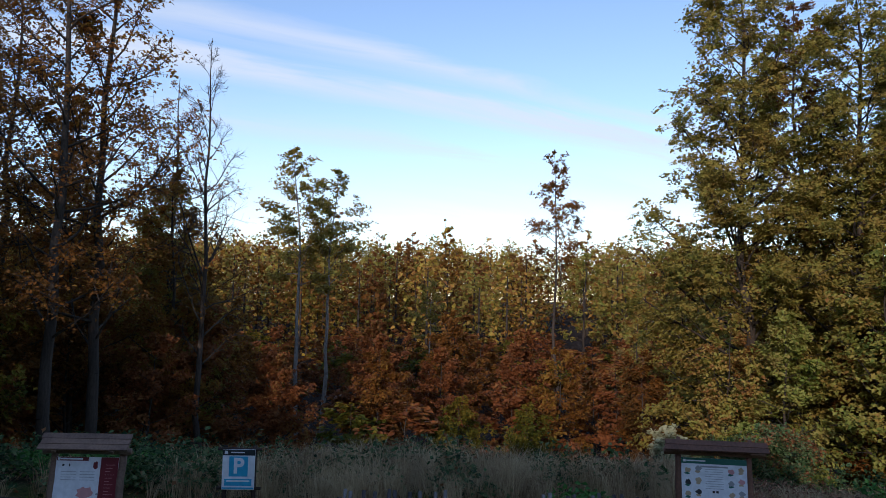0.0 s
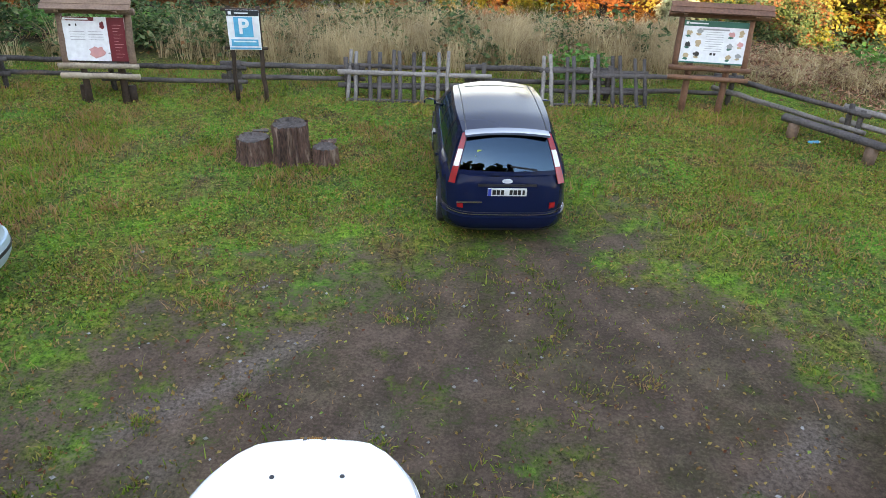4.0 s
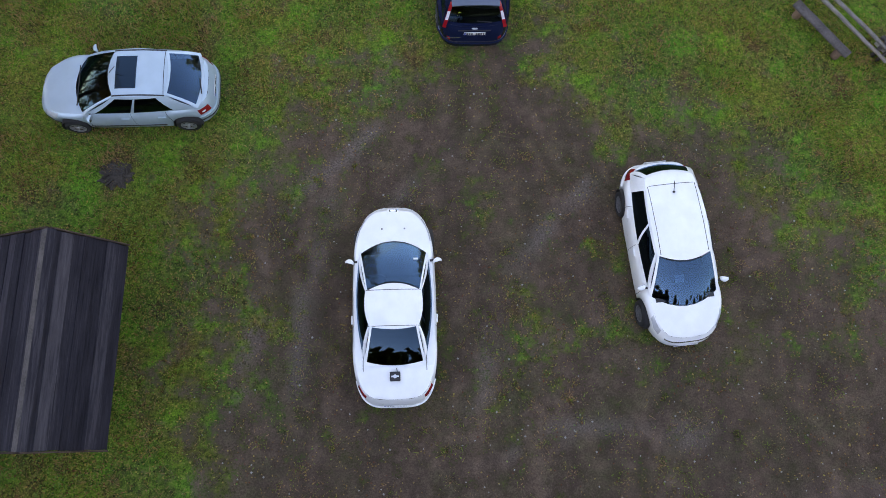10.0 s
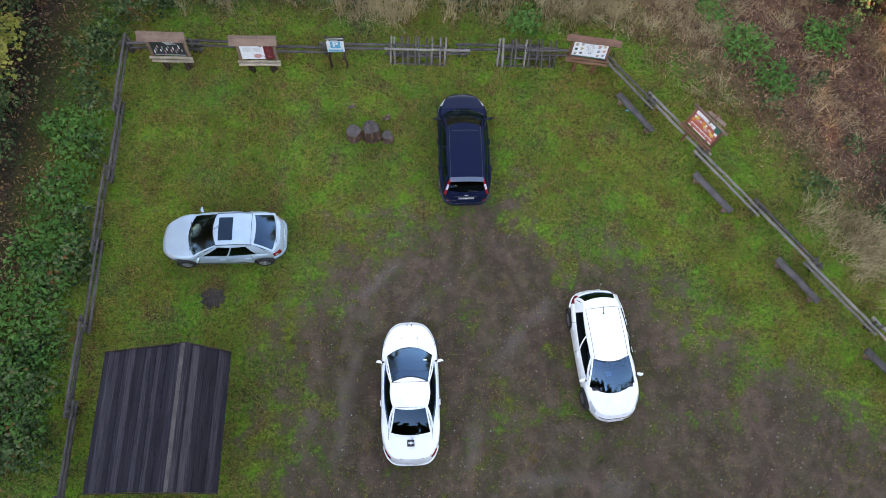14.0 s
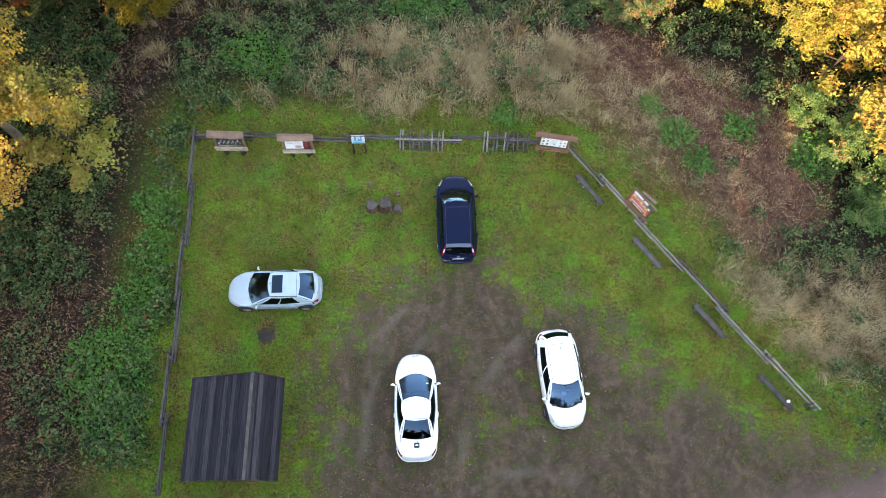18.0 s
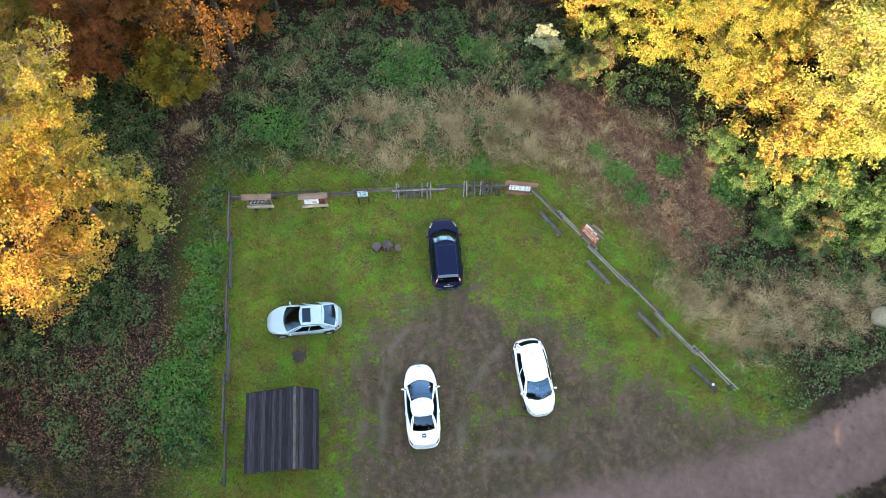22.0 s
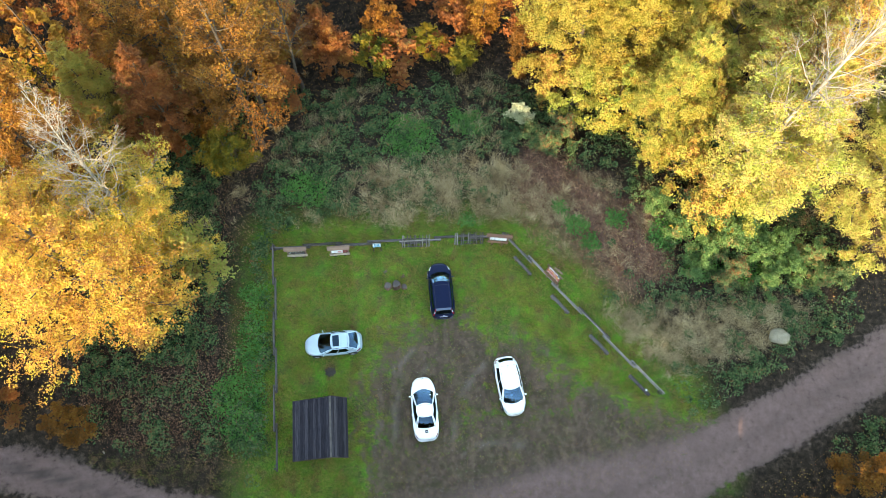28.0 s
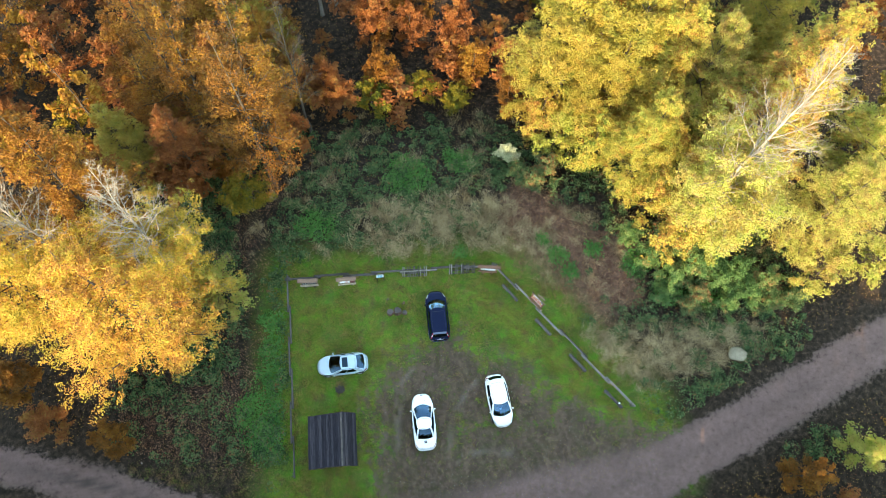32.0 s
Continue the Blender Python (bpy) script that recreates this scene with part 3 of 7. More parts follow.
# ---- trees ----
def skeleton_tree(seed, height, clear, radius, limbs=26, trunk_r=0.2, top=0.25, rise=0.45, subs=4, twigs=0, wiggle=0.02):
    """Branch tubes and the points at which leaves sit. clear: height of the lowest limb; top: how narrow the crown's top is."""
    rng = np.random.default_rng(seed)
    trunk, branch, tips = [], [], []
    n = 12
    pts = [np.zeros(3)]
    for k in range(1, n + 1):
        pts.append(np.array([*(pts[-1][:2] + rng.normal(size=2) * wiggle * height / 4), height * k / n]))
    rad = [trunk_r * (1 - 0.93 * (k / n) ** 0.9) for k in range(n + 1)]
    for k in range(n):
        trunk.append([*pts[k], *pts[k + 1], rad[k] * (1.35 if k == 0 else 1), rad[k + 1]])

    def on_trunk(h):
        f = min(h / height * n, n - 1e-3); i = int(f)
        return pts[i] + (pts[i + 1] - pts[i]) * (f - i), rad[i] + (rad[i + 1] - rad[i]) * (f - i)
    for b in range(limbs):
        g = (b + rng.uniform(0, 1)) / limbs
        h = clear + (height - clear) * g * 0.97
        p, r = on_trunk(h)
        prof = (1 - g) ** 0.55 * (0.45 + 0.55 * min(1, g / 0.25)) * (1 - top) + top * (1 - g * 0.8)
        ln = radius * prof * rng.uniform(0.7, 1.15)
        a = b * 2.4 + rng.uniform(-0.5, 0.5)
        d = np.array([math.cos(a), math.sin(a), rise * rng.uniform(0.4, 1.5) + g * 0.5])
        d /= np.linalg.norm(d)
        rb, q, m = min(r * 0.55, 0.012 * ln + 0.015), p, 4
        for k in range(m):
            d2 = d + rng.normal(size=3) * 0.16 + np.array([0, 0, 0.05])
            d2 /= np.linalg.norm(d2)
            e = q + d2 * ln / m
            r1 = rb * (1 - 0.7 * (k + 1) / m)
            branch.append([*q, *e, rb * (1 - 0.7 * k / m), r1])
            if k >= 1:
                tips.append((*e, ln * 0.16))
                for s in range(subs if k > 1 else max(1, subs - 2)):
                    sd = d2 + rng.normal(size=3) * 0.75
                    sd /= np.linalg.norm(sd)
                    w = q + (e - q) * rng.uniform(0.2, 1)
                    sl = ln * rng.uniform(0.16, 0.34)
                    x = w + sd * sl
                    branch.append([*w, *x, r1 * 0.6 + 0.004, 0.005])
                    tips.append((*x, ln * 0.14)); tips.append((*(w + sd * sl * 0.55), ln * 0.12))
                    for _ in range(twigs):
                        td = sd + rng.normal(size=3) * 0.7 + np.array([0, 0, 0.25])
                        td /= np.linalg.norm(td)
                        y = w + (x - w) * rng.uniform(0.3, 1)
                        branch.append([*y, *(y + td * sl * rng.uniform(0.4, 0.8)), 0.007, 0.003])
            q, d = e, d2
    return trunk, branch, np.array(tips)


def spray_arrays(rng, tips, n, size, spread, flat, split=3, thin=0.66):
    """Leaves in flat sprays, one round each twig end, drooping outwards, so that the crown has layers and gaps."""
    tips = np.repeat(tips, split, axis=0)
    tips[:, :3] += rng.normal(size=(len(tips), 3)) * tips[:, 3:4] * np.array([0.6, 0.6, 0.35]) * spread
    tips[:, 3] *= 0.5 if split < 5 else 0.38
    m = len(tips)
    out = tips[:, :2] / np.maximum(np.linalg.norm(tips[:, :2], axis=1, keepdims=True), 0.1)
    nr = np.column_stack([out * 0.4, np.ones(m)]) + rng.normal(size=(m, 3)) * 0.3
    nr /= np.linalg.norm(nr, axis=1, keepdims=True)
    u = np.cross(nr, rng.normal(size=(m, 3))); u /= np.linalg.norm(u, axis=1, keepdims=True)
    v = np.cross(nr, u)
    big = rng.uniform(0.6, 1.4, m) * (0.12 + 0.72 * tips[:, 3]) * spread
    k = rng.choice(m, n, p=big ** 2 / np.sum(big ** 2))
    a, r = rng.uniform(0, 2 * np.pi, n), np.sqrt(rng.uniform(0, 1, n)) * big[k] * (1 + 0.25 * rng.normal(size=n))
    c = tips[k, :3] + u[k] * (np.cos(a) * r)[:, None] + v[k] * (np.sin(a) * r * 0.75)[:, None] + nr[k] * (rng.normal(size=n) * 0.3 * flat * big[k])[:, None]
    ln = nr[k] + rng.normal(size=(n, 3)) * 0.42
    ln /= np.linalg.norm(ln, axis=1, keepdims=True)
    lu = np.cross(ln, rng.normal(size=(n, 3))); lu /= np.maximum(np.linalg.norm(lu, axis=1, keepdims=True), 1e-6)
    lv = np.cross(ln, lu)
    s = (size * rng.uniform(0.6, 1.35, n))[:, None]
    verts = np.stack([c - lu * s * 0.5 - ln * s * 0.08, c - lv * s * thin * 0.5 + ln * s * 0.06, c + lu * s * 0.5 - ln * s * 0.08, c + lv * s * thin * 0.5 + ln * s * 0.06], axis=1).reshape(-1, 3)
    return verts, np.arange(4 * n).reshape(-1, 4)


def tree_proto(seed, height, clear, radius, leaf_mat, leaves=6000, leaf=0.2, bark=BARK, cut=0.0, low=False, spread=1.0, flat=0.42, full=False, **kw):
    """Meshes of a tree: trunk, limbs, crown. cut: share of the top that has lost its leaves."""
    rng = np.random.default_rng(seed + 1000)
    trunk, branch, tips = skeleton_tree(seed, height, clear, radius, **kw)
    tv, tf = tube_arrays(trunk, 9 if not low else 6)
    bv, bf = tube_arrays(branch, 3 if low or height < 12 else 4)
    meshes = [arr_mesh("trunk", tv, tf, bark, True), arr_mesh("branchwork", bv, bf, bark, True)]
    if leaves:
        t = tips[tips[:, 2] < height * (1 - cut) * rng.uniform(0.9, 1.08, len(tips))]
        keep = rng.uniform(size=len(t)) < 0.9
        t = t[keep]
        if full:
            k = rng.integers(0, len(t), leaves)
            v, f = leaf_arrays(rng, t[k, :3] + rng.normal(size=(leaves, 3)) * np.array([1, 1, flat]) * (0.14 + t[k, 3:4] * 0.75) * spread, leaf, up=0.7)
        else:
            v, f = spray_arrays(rng, t, leaves, leaf, spread, flat, 7 if low else 3)
        meshes.append(arr_mesh("crown", v, f, leaf_mat))
    return meshes


def grow(meshes, x, y, turn=0.0, scale=1.0, label="", group="", name="tree", category="tree", sz=None):
    e = new(name)
    e.matrix_basis = Matrix.Translation((x, y, float(terrain(x, y)) - 0.05)) @ Matrix.Rotation(radians(turn), 4, "Z") @ Matrix.Diagonal((scale, scale, sz or scale, 1))
    for me in meshes:
        ob = put("crown" if me.name.startswith("crown") else me.name.split(".")[0], me, e)
        if not me.name.startswith("trunk"):
            tagged(ob, kind="stuff")
    return tagged(e, label, category, group)


BIG_YELLOW = tree_proto(1, 24, 2.5, 7.2, GOLD, 64000, 0.15, BARK, 0.0, limbs=66, top=0.4, trunk_r=0.3)
BIRCH_YELLOW = tree_proto(2, 27, 5.0, 6.2, YELLOW, 46000, 0.14, PALEBARK, 0.4, limbs=76, trunk_r=0.24, twigs=4, top=0.45, wiggle=0.025, rise=0.75)
TALL_LIME = tree_proto(3, 27, 2.0, 7.2, LIME, 80000, 0.165, BARK, 0.0, limbs=76, top=0.55, trunk_r=0.28)
TALL_ORANGE = tree_proto(4, 27, 4.0, 5.8, ORANGE, 34000, 0.18, BARK, 0.03, limbs=46, top=0.35, trunk_r=0.25)
DARK_SPARSE = tree_proto(5, 24, 4.5, 5.2, ORANGE, 11000, 0.15, BARK, 0.05, limbs=44, trunk_r=0.24, twigs=1, top=0.45)
BARE_TREE = tree_proto(6, 23, 6, 4.2, ORANGE, 350, 0.16, BARK, 0.3, limbs=34, trunk_r=0.19, rise=1.3, subs=5, twigs=3)
SLIM_LIME = tree_proto(7, 17, 9.0, 3.1, AMBER, 6500, 0.17, PALEBARK, 0.0, limbs=24, trunk_r=0.16)
OAK_SLIM = tree_proto(8, 20, 11.0, 3.2, ORANGE, 4500, 0.18, BARK, 0.0, limbs=20, trunk_r=0.16)
UNDER_YELLOW = tree_proto(9, 8, 0.8, 3.0, YELLOW, 7500, 0.17, BARK, 0.0, limbs=26, trunk_r=0.09)
UNDER_LIME = tree_proto(10, 8.5, 0.6, 3.2, LIME, 7500, 0.17, BARK, 0.0, limbs=26, trunk_r=0.09)
UNDER_ORANGE = tree_proto(11, 7.5, 0.6, 2.8, ORANGE, 7500, 0.17, BARK, 0.0, limbs=24, trunk_r=0.08)
UNDER_RUSSET = tree_proto(12, 7.0, 0.5, 2.8, RUSSET, 7500, 0.17, BARK, 0.0, limbs=24, trunk_r=0.08)
UNDER_OLIVE = tree_proto(13, 6.0, 0.4, 2.8, OLIVE, 7500, 0.17, BARK, 0.0, limbs=24, trunk_r=0.08)



def recoloured(proto, mat):
    """The same tree with leaves of another colour."""
    crown = proto[2].copy()
    crown.name = "crown_other"
    crown.materials[0] = mat
    return [proto[0], proto[1], crown]


TALL_AMBER, BIG_LIGHT = recoloured(TALL_LIME, AMBER), recoloured(BIG_YELLOW, YELLOW)
BIRCH_GOLD = recoloured(BIRCH_YELLOW, GOLD)

YEL, LIM, ORA, RUS, OLI = ("tall beech with bright yellow autumn leaves", "tall beech with yellow-green autumn leaves", "tall tree with orange autumn leaves",
                           "young beech with russet autumn leaves", "young tree with dark olive leaves")
NAMED = [
    (BIG_YELLOW, -21.0, 9.2, 0, 0.92, YEL), (BIRCH_GOLD, -19.4, 13.4, 40, 0.88, "tall birch with bare white top twigs and yellow leaves"),
    (TALL_ORANGE, -24.75, 17.28, 200, 0.90, ORA), (BIG_YELLOW, -28.95, 11.68, 220, 0.90, YEL),
    (BIRCH_YELLOW, 22.45, 16.4, 90, 1.02, "tall birch with pale bare top and yellow leaves"), (TALL_LIME, 18.68, 22.42, 10, 0.59, LIM), (TALL_LIME, 27.55, 22.88, 140, 0.84, LIM),
    (BIG_LIGHT, 32.22, 15.41, 250, 0.68, YEL), (TALL_AMBER, 13.26, 31.76, 60, 0.97, "tall beech with dense amber autumn leaves"), (TALL_ORANGE, 18.31, 34.56, 20, 0.95, ORA),
]
NAMED += [     # north of the clearing
    (DARK_SPARSE, -13.26, 24.28, 0, 0.95, "tall dark tree with sparse brown leaves"), (DARK_SPARSE, -12.98, 26.34, 160, 1.00, "tall dark tree with sparse brown leaves"),
    (DARK_SPARSE, -20.08, 29.89, 260, 0.95, "tall dark tree with sparse brown leaves"), (BARE_TREE, -10.18, 30.36, 30, 0.86, "tall nearly leafless tree with dark twigs"),
    (DARK_SPARSE, -18.5, 29.5, 90, 0.95, "tall dark tree with sparse brown leaves"), (TALL_ORANGE, -20.5, 37.5, 310, 0.8, ORA), (DARK_SPARSE, -15.0, 39.0, 45, 0.9, "tall dark tree with sparse brown leaves"),
    (TALL_LIME, 21.0, 31.0, 75, 0.85, LIM), (TALL_AMBER, 17.4, 29.6, 30, 0.88, "tall beech with dense amber autumn leaves"), (TALL_LIME, 32.5, 27.0, 300, 0.78, LIM), (BIG_LIGHT, 38.0, 20.5, 30, 0.72, YEL), (BIG_LIGHT, 25.0, 29.0, 160, 0.78, YEL), (TALL_AMBER, 30.5, 33.5, 100, 0.82, "tall beech with dense amber autumn leaves"), (BIRCH_GOLD, -25.5, 13.5, 200, 0.85, "tall birch with bare white top twigs and yellow leaves"), (TALL_AMBER, 24.0, 36.5, 200, 0.85, "tall beech with dense amber autumn leaves"),
    (SLIM_LIME, -19.15, 46.70, 30, 0.90, "slim pale-stemmed tree with a yellow-green crown"),
    (SLIM_LIME, -9.25, 45.77, 0, 1.14, "slim pale-stemmed tree with a yellow-green crown"), (SLIM_LIME, -7.75, 47.17, 130, 1.08, "slim pale-stemmed tree with a yellow-green crown"),
    (SLIM_LIME, -1.12, 61.64, 70, 0.68, "slim pale-stemmed tree with a thin crown"), (OAK_SLIM, 9.34, 56.04, 0, 1.1, "slim oak with a small orange crown"),
]
TALL_RUSSET = recoloured(TALL_ORANGE, RUSSET)
RUT = "tall tree with dense russet-brown autumn leaves"
NAMED += [
    (TALL_ORANGE, -12.5, 33.5, 15, 0.6, ORA), (TALL_RUSSET, -16.5, 32.0, 95, 0.62, RUT), (TALL_RUSSET, -19.5, 24.0, 170, 0.55, RUT), (TALL_AMBER, -24.0, 24.5, 250, 0.5, "tall beech with dense amber autumn leaves"),
    (TALL_ORANGE, -23.5, 31.5, 330, 0.66, ORA), (TALL_AMBER, -14.5, 37.5, 60, 0.58, "tall beech with dense amber autumn leaves"),
]
for pr, x, y, turn, sc, lab in NAMED:
    grow(pr, x, y, turn, sc, lab, "trees round the clearing")

UNDER = [  # young trees along the edge of the clearing
    (UNDER_LIME, 20.08, 19.15, 1.0), (UNDER_LIME, 21.3, 15.6, 1.05), (UNDER_YELLOW, 24.0, 15.0, 1.0), (UNDER_LIME, 15.88, 25.22, 1.1), (UNDER_YELLOW, 13.08, 27.09, 0.95), (UNDER_LIME, 22.88, 24.28, 1.2), (UNDER_LIME, 11.68, 29.42, 0.95),
    (UNDER_YELLOW, 27.09, 17.75, 1.2), (UNDER_LIME, 30.36, 20.08, 1.1), (UNDER_YELLOW, 33.16, 11.68, 0.95), (UNDER_LIME, 35.02, 15.88, 1.1), (UNDER_ORANGE, 17.28, 28.95, 1.0),
    (UNDER_YELLOW, 38.76, 12.61, 1.0), (UNDER_ORANGE, 37.83, 19.15, 1.1), (UNDER_LIME, 30.82, 25.22, 1.2), (UNDER_YELLOW, 25.22, 28.95, 1.2), (UNDER_ORANGE, 9.34, 32.69, 0.95),
]
UNDER += [     # on the western and northern side, then by the track
    (UNDER_RUSSET, -11.68, 28.95, 0.9), (UNDER_ORANGE, -16.35, 31.29, 1.15), (UNDER_RUSSET, -21.95, 29.42, 1.1), (UNDER_ORANGE, -16.81, 25.69, 1.1), (UNDER_OLIVE, -14.94, 21.48, 1.0),
    (UNDER_RUSSET, -21.02, 23.35, 1.15), (UNDER_RUSSET, -7.47, 33.16, 0.95), (UNDER_ORANGE, -3.27, 35.96, 0.95), (UNDER_OLIVE, 0.93, 34.56, 0.8), (UNDER_OLIVE, 4.20, 33.16, 0.75),
    (UNDER_ORANGE, 6.07, 36.43, 1.0), (UNDER_RUSSET, 0.00, 41.10, 1.0), (UNDER_YELLOW, -16.35, 12.61, 1.0),
    (UNDER_ORANGE, -24.28, 1.49, 0.75), (UNDER_RUSSET, -29.42, 3.27, 0.8), (UNDER_ORANGE, -31.76, 6.07, 0.95), (UNDER_ORANGE, 28.02, -4.30, 0.85), (UNDER_YELLOW, 33.16, -2.80, 0.8),
    (UNDER_RUSSET, -8.5, 35.5, 1.0), (UNDER_RUSSET, -12.0, 34.0, 1.3), (UNDER_RUSSET, -4.0, 42.0, 1.2), (UNDER_ORANGE, -13.5, 40.0, 1.3), (UNDER_RUSSET, -17.0, 35.0, 1.35), (UNDER_ORANGE, 1.0, 45.0, 1.2), (UNDER_RUSSET, 4.5, 41.0, 1.15),
    (UNDER_ORANGE, 24.75, -7.10, 0.85), (UNDER_RUSSET, 30.82, -7.47, 0.95), (UNDER_ORANGE, 37.36, -1.40, 0.9),
]
for k, (pr, x, y, sc) in enumerate(UNDER):
    lab = {"leaves_lime": "young beech with yellow-green autumn leaves", "leaves_yellow": "young beech with yellow autumn leaves", "leaves_orange": "young tree with orange autumn leaves",
           "leaves_russet": RUS, "leaves_olive": OLI}[pr[2].materials[0].name]
    grow(pr, x, y, k * 77 % 360, sc, lab, "young trees at the clearing's edge", name="young_tree")

# the wood all round: copies at random places, thinner and lower in detail far off, plus dense trees added for shade
LOWS = [tree_proto(20 + k, h, c, r, lm, 2000, 0.46, BARK, 0.0, low=True, limbs=16, trunk_r=0.2, subs=2) for k, (h, c, r, lm) in enumerate(
    [(19, 3, 4.6, LIME), (21, 4, 4.6, ORANGE), (18, 3, 4.4, AMBER), (17, 3, 4.2, RUSSET), (20, 4, 4.4, GOLD)])]
# dense trees for out of view, there to block the sun
SHADE_TREES = [tree_proto(50 + k, h, 0.8, 4.6, lm, 1000, 1.35, BARK, 0.0, low=True, full=True, limbs=8, trunk_r=0.22, subs=1, top=0.5, spread=1.3) for k, (h, lm) in enumerate([(20, LIME), (21, ORANGE), (19, YELLOW), (20, RUSSET), (21, OLIVE)])]
SHRUBS = [tree_proto(30 + k, h, 0.3, r, lm, 1500, 0.26, BARK, 0.0, low=True, limbs=12, trunk_r=0.07, subs=2) for k, (h, r, lm) in enumerate(
    [(5.5, 2.8, RUSSET), (5.0, 2.6, ORANGE), (6.0, 2.8, RUSSET), (5.0, 2.6, OLIVE)])]
CLEARING = [(-16.81, -2.80), (-15.41, 16.81), (-11.21, 24.28), (-6.54, 30.82), (5.60, 31.29), (11.21, 25.22), (17.75, 17.75), (22.42, 11.21), (42.96, 9.81), (42.96, -1.40), (14.94, -8.41), (0.00, -11.68), (-18.68, -8.41), (-56.04, 1.87), (-57.91, 8.41), (-33.62, 4.20)]
rng = np.random.default_rng(77)
taken = [(x, y) for _, x, y, *_ in NAMED] + [(x, y) for _, x, y, _ in UNDER]


def scatter(n, x0, x1, y0, y1, gap, keep):
    got, tries = [], 0
    while len(got) < n and tries < n * 60:
        tries += 1
        x, y = rng.uniform(x0, x1), rng.uniform(y0, y1)
        if not keep(x, y) or any((x - a) ** 2 + (y - b) ** 2 < gap * gap for a, b in taken):
            continue
        taken.append((x, y)); got.append((x, y))
    return got


def in_wood(x, y):
    d = float(poly_dist(np.array(x), np.array(y), CLEARING))
    return d < -1.0 and float(line_dist(np.array(x), np.array(y), ROAD)) > 5.0


def far_view(x, y):
    """A gap in the tall trees straight north, where the view opens over the hollow."""
    return in_wood(x, y) and not (-0.5 < (x - 1) / max(y, 1) < 0.36 and 20 < y < 84)


for x, y in scatter(84, -75, 75, 18, 130, 5.0, far_view):
    k = rng.integers(0, 5) if x > -4 else rng.choice([1, 3, 4, 1, 0])
    grow(LOWS[k], x, y, rng.uniform(0, 360), rng.uniform(0.75, 1.05), (LIM, ORA, "tall tree with amber autumn leaves", "tall tree with russet autumn leaves", "tall tree with golden autumn leaves")[k], "trees of the surrounding wood")
# rows out of view, with extra trees added where sun leaked onto the ground
gx = [(x + rng.uniform(-1.2, 1.2), y + rng.uniform(-1.2, 1.2)) for x in np.arange(-72, 62, 4.6) for y in np.arange(-38, -11, 4.6)]
gx += [(-5.0, -13.4), (-1.5, -13.2), (2.5, -13.2), (6.0, -13.6), (9.5, -12.6), (-8.5, -13.2), (-24, -19), (-20, -15), (-27, -26), (-17, -15.5), (-20, -20), (-23, -25), (-9.5, -17), (-14.5, -26), (3.3, -14.5), (-1.5, -23), (-12, -14), (-15, -19), (-24.9, -21), (-20, -12.2), (-27.3, -25.4), (31.5, -10.5), (26.5, -12.5), (36.0, -8.5), (22.0, -12.5), (29.0, -8.5), (12.4, -17.1), (15.8, -11.5), (-6.1, -16.8), (-4.5, -20.0), (-8.0, -21.5), (18.5, -14.0)]
gx += [(x, -15.0) for x in np.arange(-14, 12, 2.3)] + [(x, -15.6 + 0.25 * (x - 15)) for x in np.arange(12, 46, 2.5)]
for x, y in [q for q in gx if in_wood(*q)] + scatter(34, -75, -32, -8, 22, 4.6, in_wood):
    k = rng.integers(0, 5)
    along = -(math.sin(SUN_AZ) * x + math.cos(SUN_AZ) * y)
    across = math.sin(SUN_AZ) * y - math.cos(SUN_AZ) * x
    reach = 26.5 - 4.0 * float(smooth01(9.0, 15.0, across)) - 10.0 * float(smooth01(-17.0, -24.0, across))
    tall = min((reach - along) * math.tan(SUN_EL), 23.0) * rng.uniform(0.93, 1.03)      # lower towards the car park, so that the shade ends at reach
    if tall > 3:
        grow(SHADE_TREES[k], x, y, rng.uniform(0, 360), tall / 20.5, (LIM, ORA, YEL, "tall tree with russet autumn leaves", "tall shade tree with olive leaves")[k], "trees of the surrounding wood")
MIDS = [tree_proto(60 + k, h, 1.2, 3.4, lm, 4200, 0.24, BARK, 0.0, low=True, limbs=18, trunk_r=0.12, subs=2, top=0.4) for k, (h, lm) in enumerate([(11, LIME), (10, YELLOW), (10, ORANGE), (9, RUSSET), (9, OLIVE)])]
for x, y in scatter(70, -46, 46, 24, 60, 4.0, in_wood):
    k = rng.choice([0, 1, 0, 2, 0]) if x > 14 else rng.choice([2, 3, 3, 2, 3, 4])
    grow(MIDS[k], x, y, rng.uniform(0, 360), rng.uniform(0.75, 1.15) * (0.55 if abs(x) < 14 else 1), ("young beech with yellow-green autumn leaves", "young beech with yellow autumn leaves", "young tree with orange autumn leaves", RUS, OLI)[k],
         "young trees of the surrounding wood", name="young_tree")
for x, y in scatter(150, -40, 40, 31, 92, 2.3, in_wood):
    k = rng.integers(0, 4)
    grow(SHRUBS[k], x, y, rng.uniform(0, 360), rng.uniform(1.1, 1.75), ("low beech thicket with russet leaves", "low beech thicket with orange leaves", "low beech thicket with russet leaves", "low thicket with olive leaves")[k],
         "thicket in the hollow", name="shrub", category="shrub", sz=rng.uniform(0.7, 1.05))


